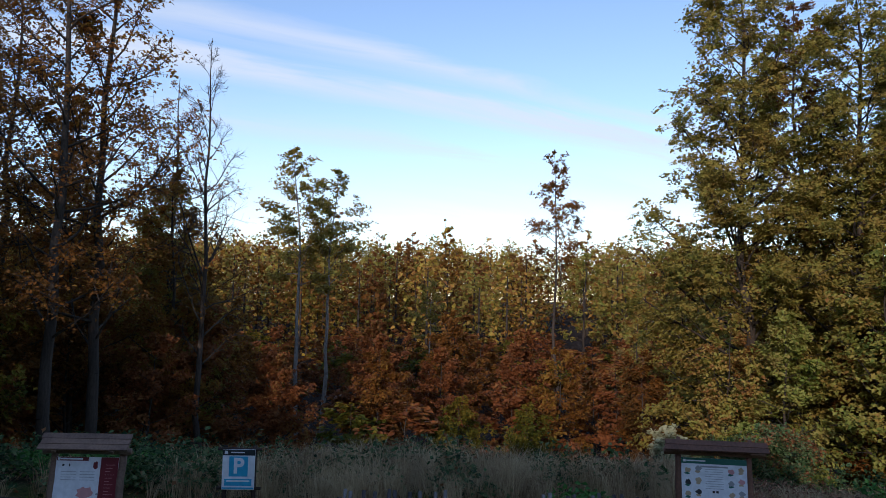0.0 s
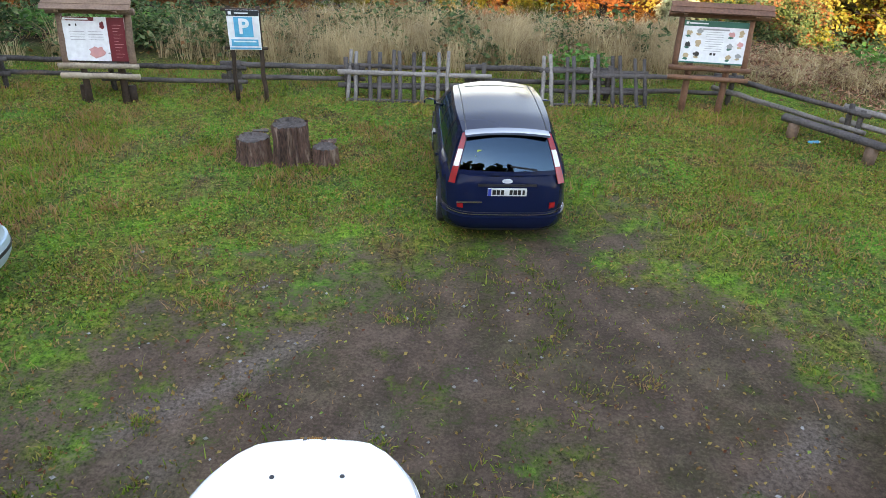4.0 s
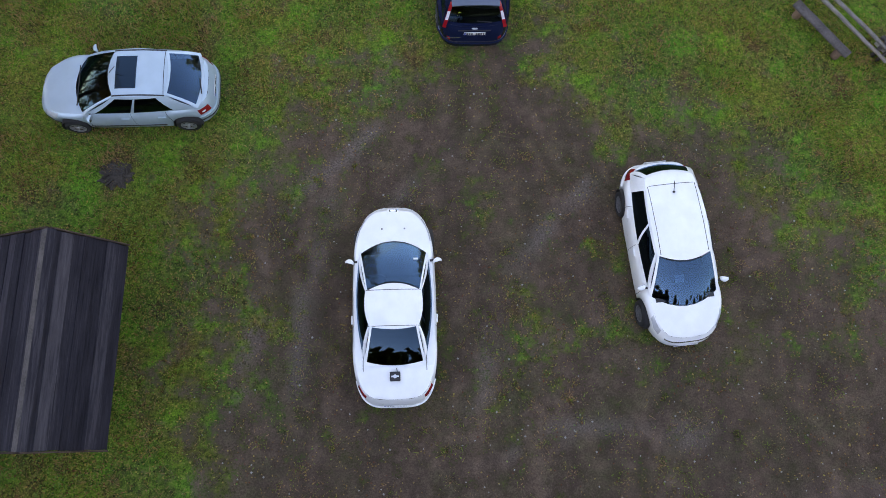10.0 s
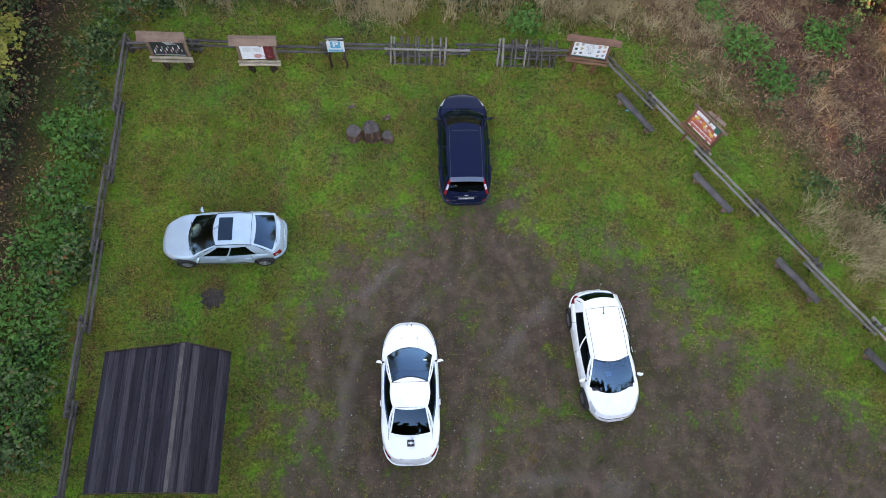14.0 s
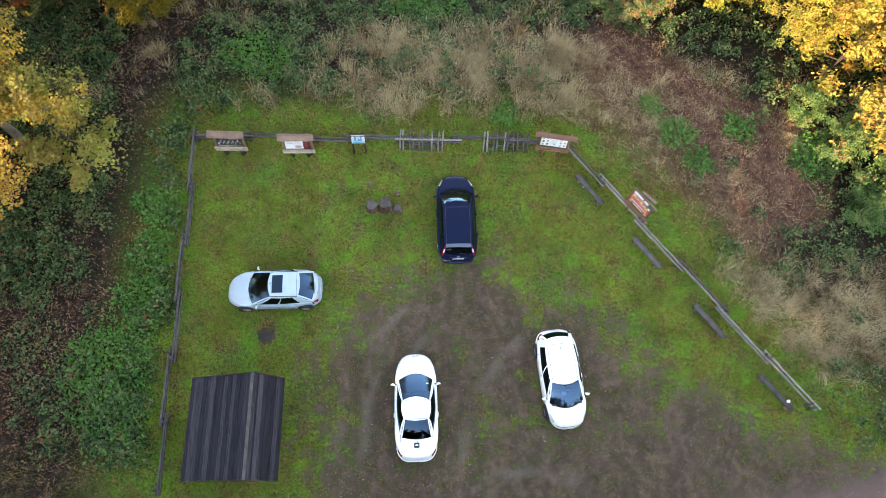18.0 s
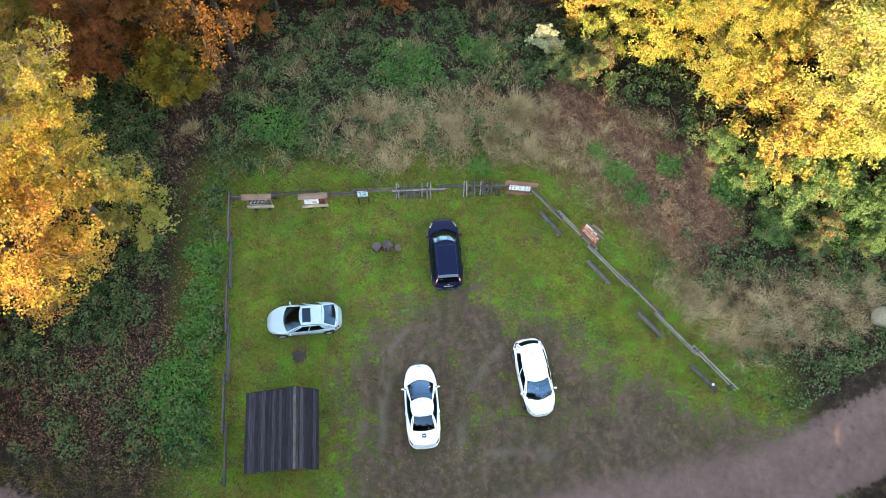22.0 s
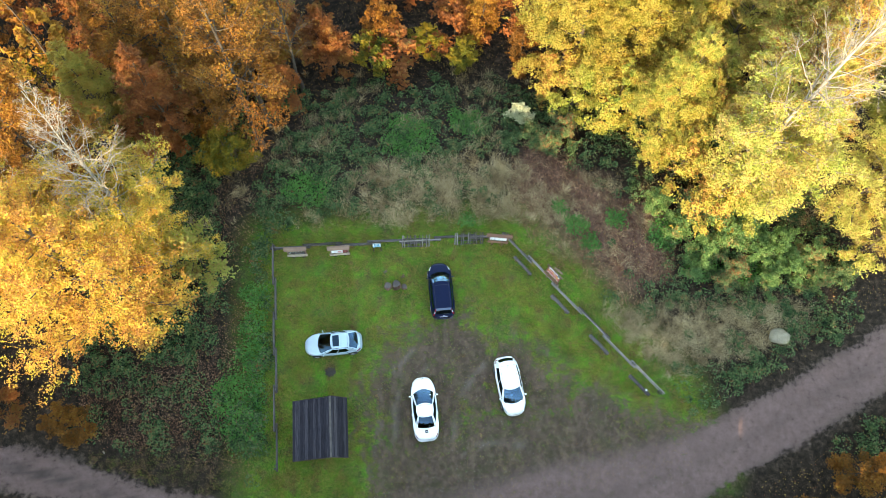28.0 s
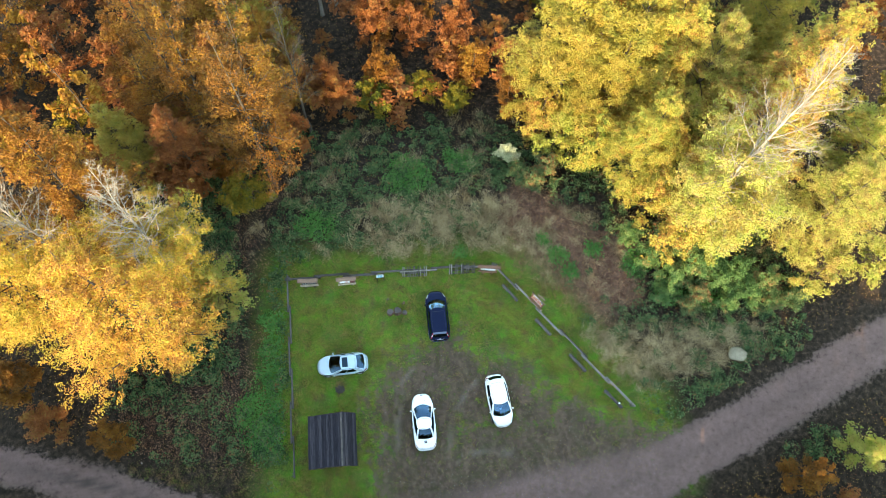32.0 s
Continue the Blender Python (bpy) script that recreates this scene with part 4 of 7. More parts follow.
# ---- cars ----
def paint(name, colour, metal=0.0, rough=0.28, coat=0.5):
    m, n, l, p = material(name)
    v = coords(n, l)
    k = noise_tex(n, l, v, 3.0, 5)
    r = ramp(n, [(0.35, tuple(c * 0.93 for c in colour)), (0.65, colour)])
    l.new(k, r.inputs[0]); l.new(r.outputs[0], p.inputs["Base Color"])
    p.inputs["Metallic"].default_value = metal
    dr = n.new("ShaderNodeMapRange"); dr.inputs["To Min"].default_value, dr.inputs["To Max"].default_value = rough * 0.7, rough * 1.5
    l.new(noise_tex(n, l, v, 14, 5), dr.inputs["Value"]); l.new(dr.outputs[0], p.inputs["Roughness"])
    p.inputs["Coat Weight"].default_value, p.inputs["Coat Roughness"].default_value = coat, 0.04
    p.inputs["Specular IOR Level"].default_value = 0.25
    return m


def pane_material(name, tint, gloss=0.11):
    m, n, l, p = material(name)
    tr, gl, lw, mx = n.new("ShaderNodeBsdfTransparent"), n.new("ShaderNodeBsdfGlossy"), n.new("ShaderNodeLayerWeight"), n.new("ShaderNodeMixShader")
    tr.inputs[0].default_value = (*tint, 1)
    gl.inputs["Roughness"].default_value = 0.02
    gl.inputs["Color"].default_value = (0.34, 0.68, 1.0, 1)     # reflections tinted blue, to pass for a bluer sky
    lw.inputs["Blend"].default_value = 0.5
    pw = n.new("ShaderNodeMath"); pw.operation = "POWER"; pw.inputs[1].default_value = 4.0
    ma = n.new("ShaderNodeMath"); ma.operation = "MULTIPLY_ADD"; ma.inputs[1].default_value = 0.7; ma.inputs[2].default_value = gloss
    l.new(lw.outputs["Facing"], pw.inputs[0]); l.new(pw.outputs[0], ma.inputs[0])
    l.new(ma.outputs[0], mx.inputs[0]); l.new(tr.outputs[0], mx.inputs[1]); l.new(gl.outputs[0], mx.inputs[2])
    l.new(mx.outputs[0], n["Material Output"].inputs[0])
    return m


WHITE_PAINT = paint("white_car_paint", (0.86, 0.87, 0.87))
SILVER_PAINT = paint("silver_car_paint", (0.4, 0.53, 0.61), 0.3, 0.32)
NAVY_PAINT = paint("navy_car_paint", (0.005, 0.0105, 0.034), 0.0, 0.12, 0.0)
NAVY_PAINT.node_tree.nodes["Principled BSDF"].inputs["IOR"].default_value = 1.28
GLASS = pane_material("window_glass", (0.36, 0.5, 0.6), 0.09)
DARKGLASS = pane_material("tinted_glass", (0.07, 0.075, 0.08), 0.07)
RUBBER = plain("tyre_rubber", (0.018, 0.018, 0.019), 0.85, bump=0.3)
ALLOY = plain("alloy", (0.5, 0.5, 0.52), 0.35, 0.8)
STEEL = plain("grey_steel_rim", (0.14, 0.14, 0.15), 0.5, 0.3)
BLACKTRIM = plain("black_trim", (0.016, 0.016, 0.018), 0.5)
SEAM = plain("dark_seam", (0.02, 0.02, 0.022), 0.7)
CABIN = plain("dark_cabin_trim", (0.03, 0.031, 0.035), 0.8)
GREYSEAT = plain("grey_seat_cloth", (0.09, 0.1, 0.115), 0.9)
REDLAMP = plain("red_lamp_plastic", (0.32, 0.007, 0.012), 0.2, coat=0.3)
CLEARLAMP = plain("clear_lamp_plastic", (0.62, 0.64, 0.68), 0.12, coat=1.0)
HEADLAMP = plain("headlamp_glass", (0.55, 0.57, 0.6), 0.1, 0.1, coat=0.5)
CHROME = plain("chrome", (0.75, 0.75, 0.77), 0.12, 1.0)
PLATE = plain("plate_white", (0.75, 0.75, 0.74), 0.4)
PLATEBLUE = plain("plate_blue", (0.02, 0.06, 0.4), 0.4)
INK = plain("black_ink", (0.015, 0.015, 0.016), 0.5)
PAPER = plain("white_paper", (0.75, 0.76, 0.78), 0.7)
STICKER = plain("yellow_green_sticker", (0.5, 0.55, 0.05), 0.5)


def grid_mesh(name, pts, mat, smooth=True, close=False):
    """A grid of points (rows, columns, 3) as a mesh."""
    p = np.asarray(pts, dtype=float)
    r, c = p.shape[:2]
    i = (np.arange(r - 1)[:, None] * c + np.arange(c - 1)[None]).ravel()
    return arr_mesh(name, p.reshape(-1, 3), np.stack([i, i + 1, i + c + 1, i + c], axis=1), mat, smooth)


def slab_mesh(name, fn, a, b, lift, depth, mat, flip=1):
    """A thin moulded piece that follows the surface fn(a, b), raised by lift and depth thick."""
    P = np.array([[fn(x, y) for y in b] for x in a])
    du, dv = np.gradient(P, axis=0), np.gradient(P, axis=1)
    nr = np.cross(du, dv)
    nr /= np.maximum(np.linalg.norm(nr, axis=2, keepdims=True), 1e-9)
    mid = P[P.shape[0] // 2, P.shape[1] // 2]
    cn = nr[P.shape[0] // 2, P.shape[1] // 2]
    if np.dot(cn, mid - np.array([0, 0, 0.55])) < 0:
        nr = -nr
    top, bot = P + nr * lift, P + nr * (lift - depth)
    r, c = P.shape[:2]
    k = np.arange(r * c).reshape(r, c)
    rim = list(k[0, :]) + list(k[1:, -1]) + list(k[-1, -2::-1]) + list(k[-2:0:-1, 0])
    f = [[k[i, j], k[i, j + 1], k[i + 1, j + 1], k[i + 1, j]] for i in range(r - 1) for j in range(c - 1)]
    o = r * c
    f += [[q[3] + o, q[2] + o, q[1] + o, q[0] + o] for q in f]
    f += [[rim[i], rim[(i + 1) % len(rim)], rim[(i + 1) % len(rim)] + o, rim[i] + o] for i in range(len(rim))]
    me = arr_mesh(name, np.concatenate([top.reshape(-1, 3), bot.reshape(-1, 3)]), f, mat, False)
    flags = np.zeros(len(f), dtype=bool); flags[:2 * (r - 1) * (c - 1)] = True
    me.polygons.foreach_set("use_smooth", flags)
    me.set_sharp_from_angle(angle=radians(40))
    return me


class CarShape:
    """A car's surface: lower body by plan outlines at several heights, deck over it, and a glazed cabin on top. x ahead, y left."""

    def __init__(s, L, W, zt, nf, nr, cabin, axle_f, axle_r, wheel_r, sill=0.2):
        s.h, s.w, s.zt, s.nf, s.nr, s.c = L / 2, W / 2, zt, nf, nr, cabin
        s.axles, s.R, s.sill = (axle_f, axle_r), wheel_r, sill
        s.front = ([0, 0.12, 0.35, 0.6, 0.8, 1.0], [0.955, 0.985, 1.0, 0.998, 0.98, 0.94])
        s.rear = ([0, 0.12, 0.35, 0.6, 0.85, 1.0], [0.955, 0.99, 1.0, 0.985, 0.965, 0.94])
        s.side = ([0, 0.1, 0.35, 0.6, 0.8, 0.93, 1.0], [0.93, 0.965, 0.99, 1.0, 0.985, 0.945, 0.9])

    def top(s, x):
        return float(np.interp(x, [p[0] for p in s.zt], [p[1] for p in s.zt]))

    def plan(s, u, t):
        c, n = math.cos(math.pi * u), 0
        sn = max(math.sin(math.pi * u), 0.0)
        n = s.nf if c > 0 else s.nr
        ln = np.interp(t, *(s.front if c > 0 else s.rear)) * s.h
        x = math.copysign(abs(c) ** (2 / n), c) * ln
        y = sn ** (2 / n) * s.w * np.interp(t, *s.side)
        return x, y

    def body(s, u, t, sgn=1):
        x, y = s.plan(u, t)
        zb = s.sill + 0.06 * smooth01(0.75, 1.0, abs(x) / s.h)
        for a in s.axles:
            d = abs(x - a)
            if d < s.R * 1.16:
                zb = max(zb, s.R + math.sqrt((s.R * 1.16) ** 2 - d * d))
        z = zb + (s.top(x) - zb) * t
        return np.array([x, sgn * y, z])

    def u_at(s, x, t=0.8):
        lo, hi = 0.0, 1.0
        for _ in range(40):
            m = (lo + hi) / 2
            if s.plan(m, t)[0] > x:
                lo = m
            else:
                hi = m
        return lo

    def cabin_inner(s, x):
        """Half-width of the opening under the glass at x."""
        c = s.c
        if x >= c["gf"] or x <= c["gr"]:
            return 0.0
        k = (c["gf"] - c["bf"] - x) / (c["gf"] - c["bf"] - c["gr"] - c["br"])
        k = min(1.0, max(0.0, k))
        y = c["wb"] * (1 + (c.get("rt", 0.92) - 1) * k ** 3) + c.get("bb", 0.03) * math.sin(math.pi * k)
        if x > c["gf"] - c["bf"]:
            y = min(y, c["wb"] * math.sqrt((c["gf"] - x) / c["bf"]))
        if x < c["gr"] + c["br"]:
            y = min(y, c["wb"] * c.get("rt", 0.92) * math.sqrt((x - c["gr"]) / c["br"]))
        return y

    def ring(s, seg, k, roof):
        c = s.c
        f, r, bf, br, w, wr = (c["rf"], c["rr"], c["bf"] * 0.55, c["br"] * 0.6, c["wr"], c["wr"] * c.get("rt", 0.92)) if roof else (c["gf"], c["gr"], c["bf"], c["br"], c["wb"], c["wb"] * c.get("rt", 0.92))
        if seg == 0:
            y = w * k; x = f - bf * k * k
        elif seg == 1:
            x = (f - bf) + (r + br - f + bf) * k
            y = w + (wr - w) * k ** 3 + (0.03 if roof else c.get("bb", 0.03)) * math.sin(math.pi * k)
        else:
            y = wr * (1 - k); x = r + br * (1 - k) ** 2
        z = float(np.interp(x, [p[0] for p in c["roof"]], [p[1] for p in c["roof"]])) - 0.045 * (y / w) ** 2 if roof else s.top(x) - 0.005
        return np.array([x, y, z])

    def cab(s, seg, k, t, sgn=1):
        a, b = s.ring(seg, k, False), s.ring(seg, k, True)
        p = a + (b - a) * t
        bulge = 0.035 * math.sin(math.pi * t)
        if seg == 1:
            p[1] += bulge
        else:
            p[0] += bulge * (1 if seg == 0 else -1) * 0.6
            p[2] += bulge * 0.6
        p[1] *= sgn
        return p

    def roof_at(s, x, y):
        c = s.c
        f, r = c["rf"], c["rr"]
        k = (f - x) / (f - r)
        w = c["wr"] * (1 + (c.get("rt", 0.92) - 1) * max(0, k) ** 3) + 0.03 * math.sin(math.pi * min(1, max(0, k)))
        z = float(np.interp(x, [p[0] for p in c["roof"]], [p[1] for p in c["roof"]])) - 0.045 * (y / w) ** 2
        return np.array([x, y, z])


def rounded_box(sx, sy, sz, m, mat, name, parent, label=""):
    return part(name, box(sx, sy, sz, m, min(sx, sy, sz) * 0.3), mat, parent, label, True)


def wheel_meshes(R, width, style):
    prof = [(0.62, -0.5), (0.68, -0.5), (0.9, -0.5), (0.98, -0.36), (1.0, -0.15), (1.0, 0.15), (0.98, 0.36), (0.9, 0.5), (0.68, 0.5), (0.62, 0.42)]
    n = 28
    v = [[r * R * math.cos(2 * math.pi * k / n), w * width, r * R * math.sin(2 * math.pi * k / n)] for k in range(n) for r, w in prof]
    m = len(prof)
    f = [[k * m + j, k * m + j + 1, ((k + 1) % n) * m + j + 1, ((k + 1) % n) * m + j] for k in range(n) for j in range(m - 1)]
    tyre = arr_mesh("tyre", v, f, RUBBER, True)
    bm = bmesh.new()
    bmesh.ops.create_cone(bm, cap_ends=True, segments=28, radius1=R * 0.63, radius2=R * 0.63, depth=width * 0.3, matrix=Matrix.Rotation(radians(90), 4, "X"))
    back = bpy.data.meshes.new("rim_barrel"); bm.to_mesh(back); bm.free(); back.materials.append(SEAM if style == "spokes" else STEEL)
    bm = bmesh.new()
    y = width * 0.4
    bmesh.ops.create_cone(bm, cap_ends=True, segments=16, radius1=R * 0.2, radius2=R * 0.15, depth=0.05, matrix=Matrix.Translation((0, y, 0)) @ Matrix.Rotation(radians(-90), 4, "X"))
    n = 5 if style == "spokes" else 14
    for k in range(n):
        mm = Matrix.Rotation(2 * math.pi * k / n, 4, "Y") @ Matrix.Translation((R * 0.36, y - 0.01, 0)) @ Matrix.Diagonal((R * 0.5, 0.03, R * (0.17 if style == "spokes" else 0.075), 1))
        bmesh.ops.create_cube(bm, size=1, matrix=mm)
    for k in range(28):
        a = 2 * math.pi * k / 28
        bmesh.ops.create_cube(bm, size=1, matrix=Matrix.Rotation(a, 4, "Y") @ Matrix.Translation((R * 0.6, y - 0.005, 0)) @ Matrix.Diagonal((R * 0.07, 0.04, R * 0.15, 1)))
    rim = bpy.data.meshes.new("rim"); bm.to_mesh(rim); bm.free(); rim.materials.append(ALLOY if style == "spokes" else STEEL)
    return tyre, back, rim


def disc(r1, r2, depth, m, mat, name, parent, label="", seg=20):
    bm = bmesh.new()
    bmesh.ops.create_cone(bm, cap_ends=True, segments=seg, radius1=r1, radius2=r2, depth=depth, matrix=m)
    return part(name, bm, mat, parent, label, False)


def steps(a, b, n):
    return [a + (b - a) * k / n for k in range(n + 1)]


def build_car(sh, colour, label, windows, rims, pose_m, glass=GLASS, back_glass=GLASS, side_glass=DARKGLASS):
    car = new("car")
    car.matrix_basis = pose_m
    tagged(car, label, "car", "parked cars")
    c = sh.c
    # lower body, both sides in one shell
    us = sorted(set([round(x, 4) for x in steps(0, 1, 64)] + [round(sh.u_at(a + d * sh.R, 0.5), 4) for a in sh.axles for d in (-1.17, -1.14, -1.05, -0.9, -0.7, -0.45, -0.2, 0, 0.2, 0.45, 0.7, 0.9, 1.05, 1.14, 1.17)]))
    ts = [0, 0.04, 0.1, 0.2, 0.32, 0.45, 0.58, 0.7, 0.8, 0.88, 0.94, 0.98, 1.0]
    ring = [(u, 1) for u in us] + [(u, -1) for u in us[-2:0:-1]] + [(us[0], 1)]
    put("body_shell", grid_mesh("body_shell", [[sh.body(u, t, g) for u, g in ring] for t in ts], colour), car)
    floor = [[np.array([x, k * sh.w * 0.84 * (1 - 0.75 * (abs(x) / sh.h) ** 8), sh.sill + 0.04]) for k in (-1, 1)] for x in steps(-sh.h * 0.9, sh.h * 0.9, 14)]
    put("underbody", grid_mesh("underbody", floor, BLACKTRIM), car)
    # bonnet, shoulders and tail over the shell
    xs = sorted(set([round(x, 4) for x in steps(-0.9, 0.9, 40) for x in [x * sh.h]] + [c["gf"], c["gf"] - 0.02, c["gf"] - c["bf"] * 0.25, c["gf"] - c["bf"], c["gr"], c["gr"] + 0.01, c["gr"] + c["br"]]))
    ends = [sh.plan(0, 1)[0], sh.plan(1, 1)[0]]
    xs = [ends[1] + 0.001, ends[1] + 0.03, ends[1] + 0.08] + [x for x in xs if ends[1] + 0.1 < x < ends[0] - 0.1] + [ends[0] - 0.08, ends[0] - 0.03, ends[0] - 0.001]

    def edge(x):
        return sh.plan(sh.u_at(x, 1.0), 1.0)[1]

    def deck(x, k, sgn):
        yo, yi = edge(x), sh.cabin_inner(x)
        yi = min(yi, yo)
        y = yo + (yi - yo) * k
        return np.array([x, sgn * y, sh.top(x) + (0.02 if yi < 0.01 else 0.012) * (1 - (y / max(yo, 1e-3)) ** 2)])
    for nm, sel in (("bonnet", [x for x in xs if x >= c["gf"] - c["bf"] - 1e-6]), ("tail_deck", [x for x in xs if x <= c["gr"] + c["br"] + 1e-6]),
                    ("shoulder", [x for x in xs if c["gr"] + c["br"] - 1e-6 <= x <= c["gf"] - c["bf"] + 1e-6])):
        for g in (1, -1):
            if len(sel) > 1:
                put(nm, grid_mesh(nm, [[deck(x, k, g) for k in steps(0, 1, 8)] for x in sel], colour), car)
    # cabin: panes and painted pillars
    seg_breaks = {0: [0, c.get("ws", 0.93), 1], 2: [0, 1 - c.get("rs", 0.9), 1]}
    for g in (1, -1):
        frame_bits = []

        def cell(seg, k0, k1, t0, t1, lift=0.0):
            return slab_mesh("cabin_frame", lambda a, b: sh.cab(seg, a, b, g), steps(k0, k1, 5), steps(t0, t1, 4), 0.004, 0.03, colour)
        frame_bits += [cell(0, seg_breaks[0][1], 1, 0, 1), cell(2, 0, seg_breaks[2][1], 0, 1)]
        last = 0.0
        for k0, k1 in windows:
            frame_bits += [cell(1, last, k0, 0, 1), cell(1, k0, k1, 0, c.get("t0", 0.05)), cell(1, k0, k1, c.get("t1", 0.9), 1.0)]
            put("side_window", slab_mesh("side_window", lambda a, b: sh.cab(1, a, b, g), steps(k0, k1, 6), steps(c.get("t0", 0.05), c.get("t1", 0.9), 5), 0.0, 0.005, side_glass), car)
            last = k1
        frame_bits.append(cell(1, last, 1, 0, 1))
        bm = bmesh.new()
        for me in frame_bits:
            bm.from_mesh(me)
        put("cabin_frame", (lambda m2: (bm.to_mesh(m2), bm.free(), m2.materials.append(colour), m2)[-1])(bpy.data.meshes.new("cabin_frame")), car)

    def across(seg, lim):
        def fn(a, b):
            k = abs(a) if seg == 0 else 1 - abs(a)
            return sh.cab(seg, k, b, 1 if a >= 0 else -1)
        return fn
    put("windscreen", slab_mesh("windscreen", across(0, 0), steps(-seg_breaks[0][1], seg_breaks[0][1], 14), steps(0.015, 0.97, 6), 0.0, 0.005, glass), car)
    rs = c.get("rs", 0.9)
    put("rear_window", slab_mesh("rear_window", across(2, 0), steps(-rs, rs, 12), steps(c.get("rb", 0.08), c.get("rtop", 0.92), 6), 0.002, 0.005, back_glass), car)
    put("tailgate_frame", slab_mesh("tailgate_frame", across(2, 0), steps(-rs, rs, 12), steps(0.0, c.get("rb", 0.08), 1), 0.004, 0.03, colour), car)
    put("tailgate_top", slab_mesh("tailgate_top", across(2, 0), steps(-rs, rs, 12), steps(c.get("rtop", 0.92), 1.0, 1), 0.006, 0.03, colour), car)
    # roof skin, edge to edge
    rows = []
    for k in steps(0, 1, 14):
        f, r = c["rf"], c["rr"]
        row = []
        for j in steps(-1, 1, 12):
            fx = f - c["bf"] * 0.55 * j * j
            rx = r + c["br"] * 0.6 * j * j
            x = fx + (rx - fx) * k
            w = sh.ring(1, k, True)[1]
            p = sh.roof_at(x, j * w)
            p[2] = float(np.interp(x, [q[0] for q in c["roof"]], [q[1] for q in c["roof"]])) - 0.045 * j * j
            row.append(p + np.array([0, 0, 0.004]))
        rows.append(row)
    put("roof", grid_mesh("roof", rows, colour), car)
    # wheels
    tyre, back, rim = wheel_meshes(sh.R, 0.2, rims)
    for a in sh.axles:
        for g in (1, -1):
            w = new("wheel"); w.parent = car
            w.matrix_basis = Matrix.Translation((a, g * (sh.w - 0.115), sh.R - 0.01)) @ Matrix.Rotation(0 if g > 0 else math.pi, 4, "Z")
            for me in (tyre, back, rim):
                put(me.name.split(".")[0], me, w)
            ar = [[np.array([a + math.cos(q) * sh.R * 1.17, g * y, sh.R + math.sin(q) * sh.R * 1.17]) for q in steps(-0.35, math.pi + 0.35, 14)] for y in (sh.w - 0.3, sh.w * 0.965)]
            put("wheel_arch", grid_mesh("wheel_arch", ar, SEAM), car)
    # cabin inside: dashboard, seats with headrests, bench, parcel shelf
    seat_x = c["rf"] - 0.35
    rounded_box(0.5, c["wb"] * 1.8, 0.22, pose(c["gf"] - c["bf"] - 0.22, 0, sh.top(c["gf"]) - 0.16), CABIN, "dashboard", car)
    put("cabin_floor", grid_mesh("cabin_floor", [[np.array([x, y, 0.42]) for y in steps(-c["wb"], c["wb"], 2)] for x in steps(c["gr"] + 0.1, c["gf"] - 0.1, 3)], CABIN), car)
    for g in (1, -1):
        rounded_box(0.5, 0.5, 0.2, pose(seat_x + 0.1, g * 0.36, 0.55), GREYSEAT, "seat_cushion", car)
        rounded_box(0.16, 0.48, 0.62, pose(seat_x - 0.22, g * 0.36, 0.88, 0, -14, 0), GREYSEAT, "seat_back", car)
        rounded_box(0.1, 0.26, 0.18, pose(seat_x - 0.32, g * 0.36, 1.25), GREYSEAT, "headrest", car)
        rounded_box(0.1, 0.24, 0.14, pose(c["rr"] + 0.32 if c["rr"] < -1 else c["gr"] + 0.55, g * 0.36, 1.12), GREYSEAT, "headrest", car)
    bx = c["rr"] + 0.45 if c["rr"] < -1 else c["gr"] + 0.75
    rounded_box(0.5, 1.2, 0.2, pose(bx + 0.12, 0, 0.55), GREYSEAT, "bench_cushion", car)
    rounded_box(0.16, 1.2, 0.55, pose(bx - 0.18, 0, 0.82, 0, -14, 0), GREYSEAT, "bench_back", car)
    if c["gr"] + 0.1 < bx - 0.3:
        rounded_box(bx - 0.3 - c["gr"] - 0.05, 1.2, 0.03, pose((bx - 0.3 + c["gr"] + 0.05) / 2, 0, sh.top(c["gr"]) - 0.05), CABIN, "parcel_shelf", car)
    bm = bmesh.new()
    for k in range(18):
        a = 2 * math.pi * k / 18
        bmesh.ops.create_cube(bm, size=1, matrix=pose(c["gf"] - c["bf"] - 0.55, 0.36, sh.top(c["gf"]) - 0.06, 0, -62, 0) @ Matrix.Rotation(a, 4, "Z") @ Matrix.Translation((0.18, 0, 0)) @ Matrix.Diagonal((0.03, 0.07, 0.03, 1)))
    part("steering_wheel", bm, CABIN, car)
    # mirrors
    for g in (1, -1):
        mx = c["gf"] - c["bf"] - 0.18
        bm = bmesh.new()
        bmesh.ops.create_icosphere(bm, subdivisions=3, radius=1)
        for v in bm.verts:      # blunt egg with a flat back for the glass
            v.co = Vector((max(v.co.x, -0.35) * 0.075, v.co.y * 0.1 * (1 - 0.15 * v.co.x), v.co.z * 0.062))
        bm.transform(pose(mx, g * (sh.w + 0.045), sh.top(mx) + 0.05, 0, 0, g * -14))
        mir = part("wing_mirror", bm, colour, car, "", True)
        part("mirror_glass", box(0.004, 0.15, 0.09, pose(mx, g * (sh.w + 0.045), sh.top(mx) + 0.05, 0, 0, g * -14) @ Matrix.Translation((-0.03, 0, 0)), 0.001), CHROME, mir)
        rounded_box(0.05, 0.14, 0.035, pose(mx + 0.02, g * (sh.w - 0.05), sh.top(mx) + 0.015, g * 12, 0, 0), BLACKTRIM, "mirror_arm", car)
    return car


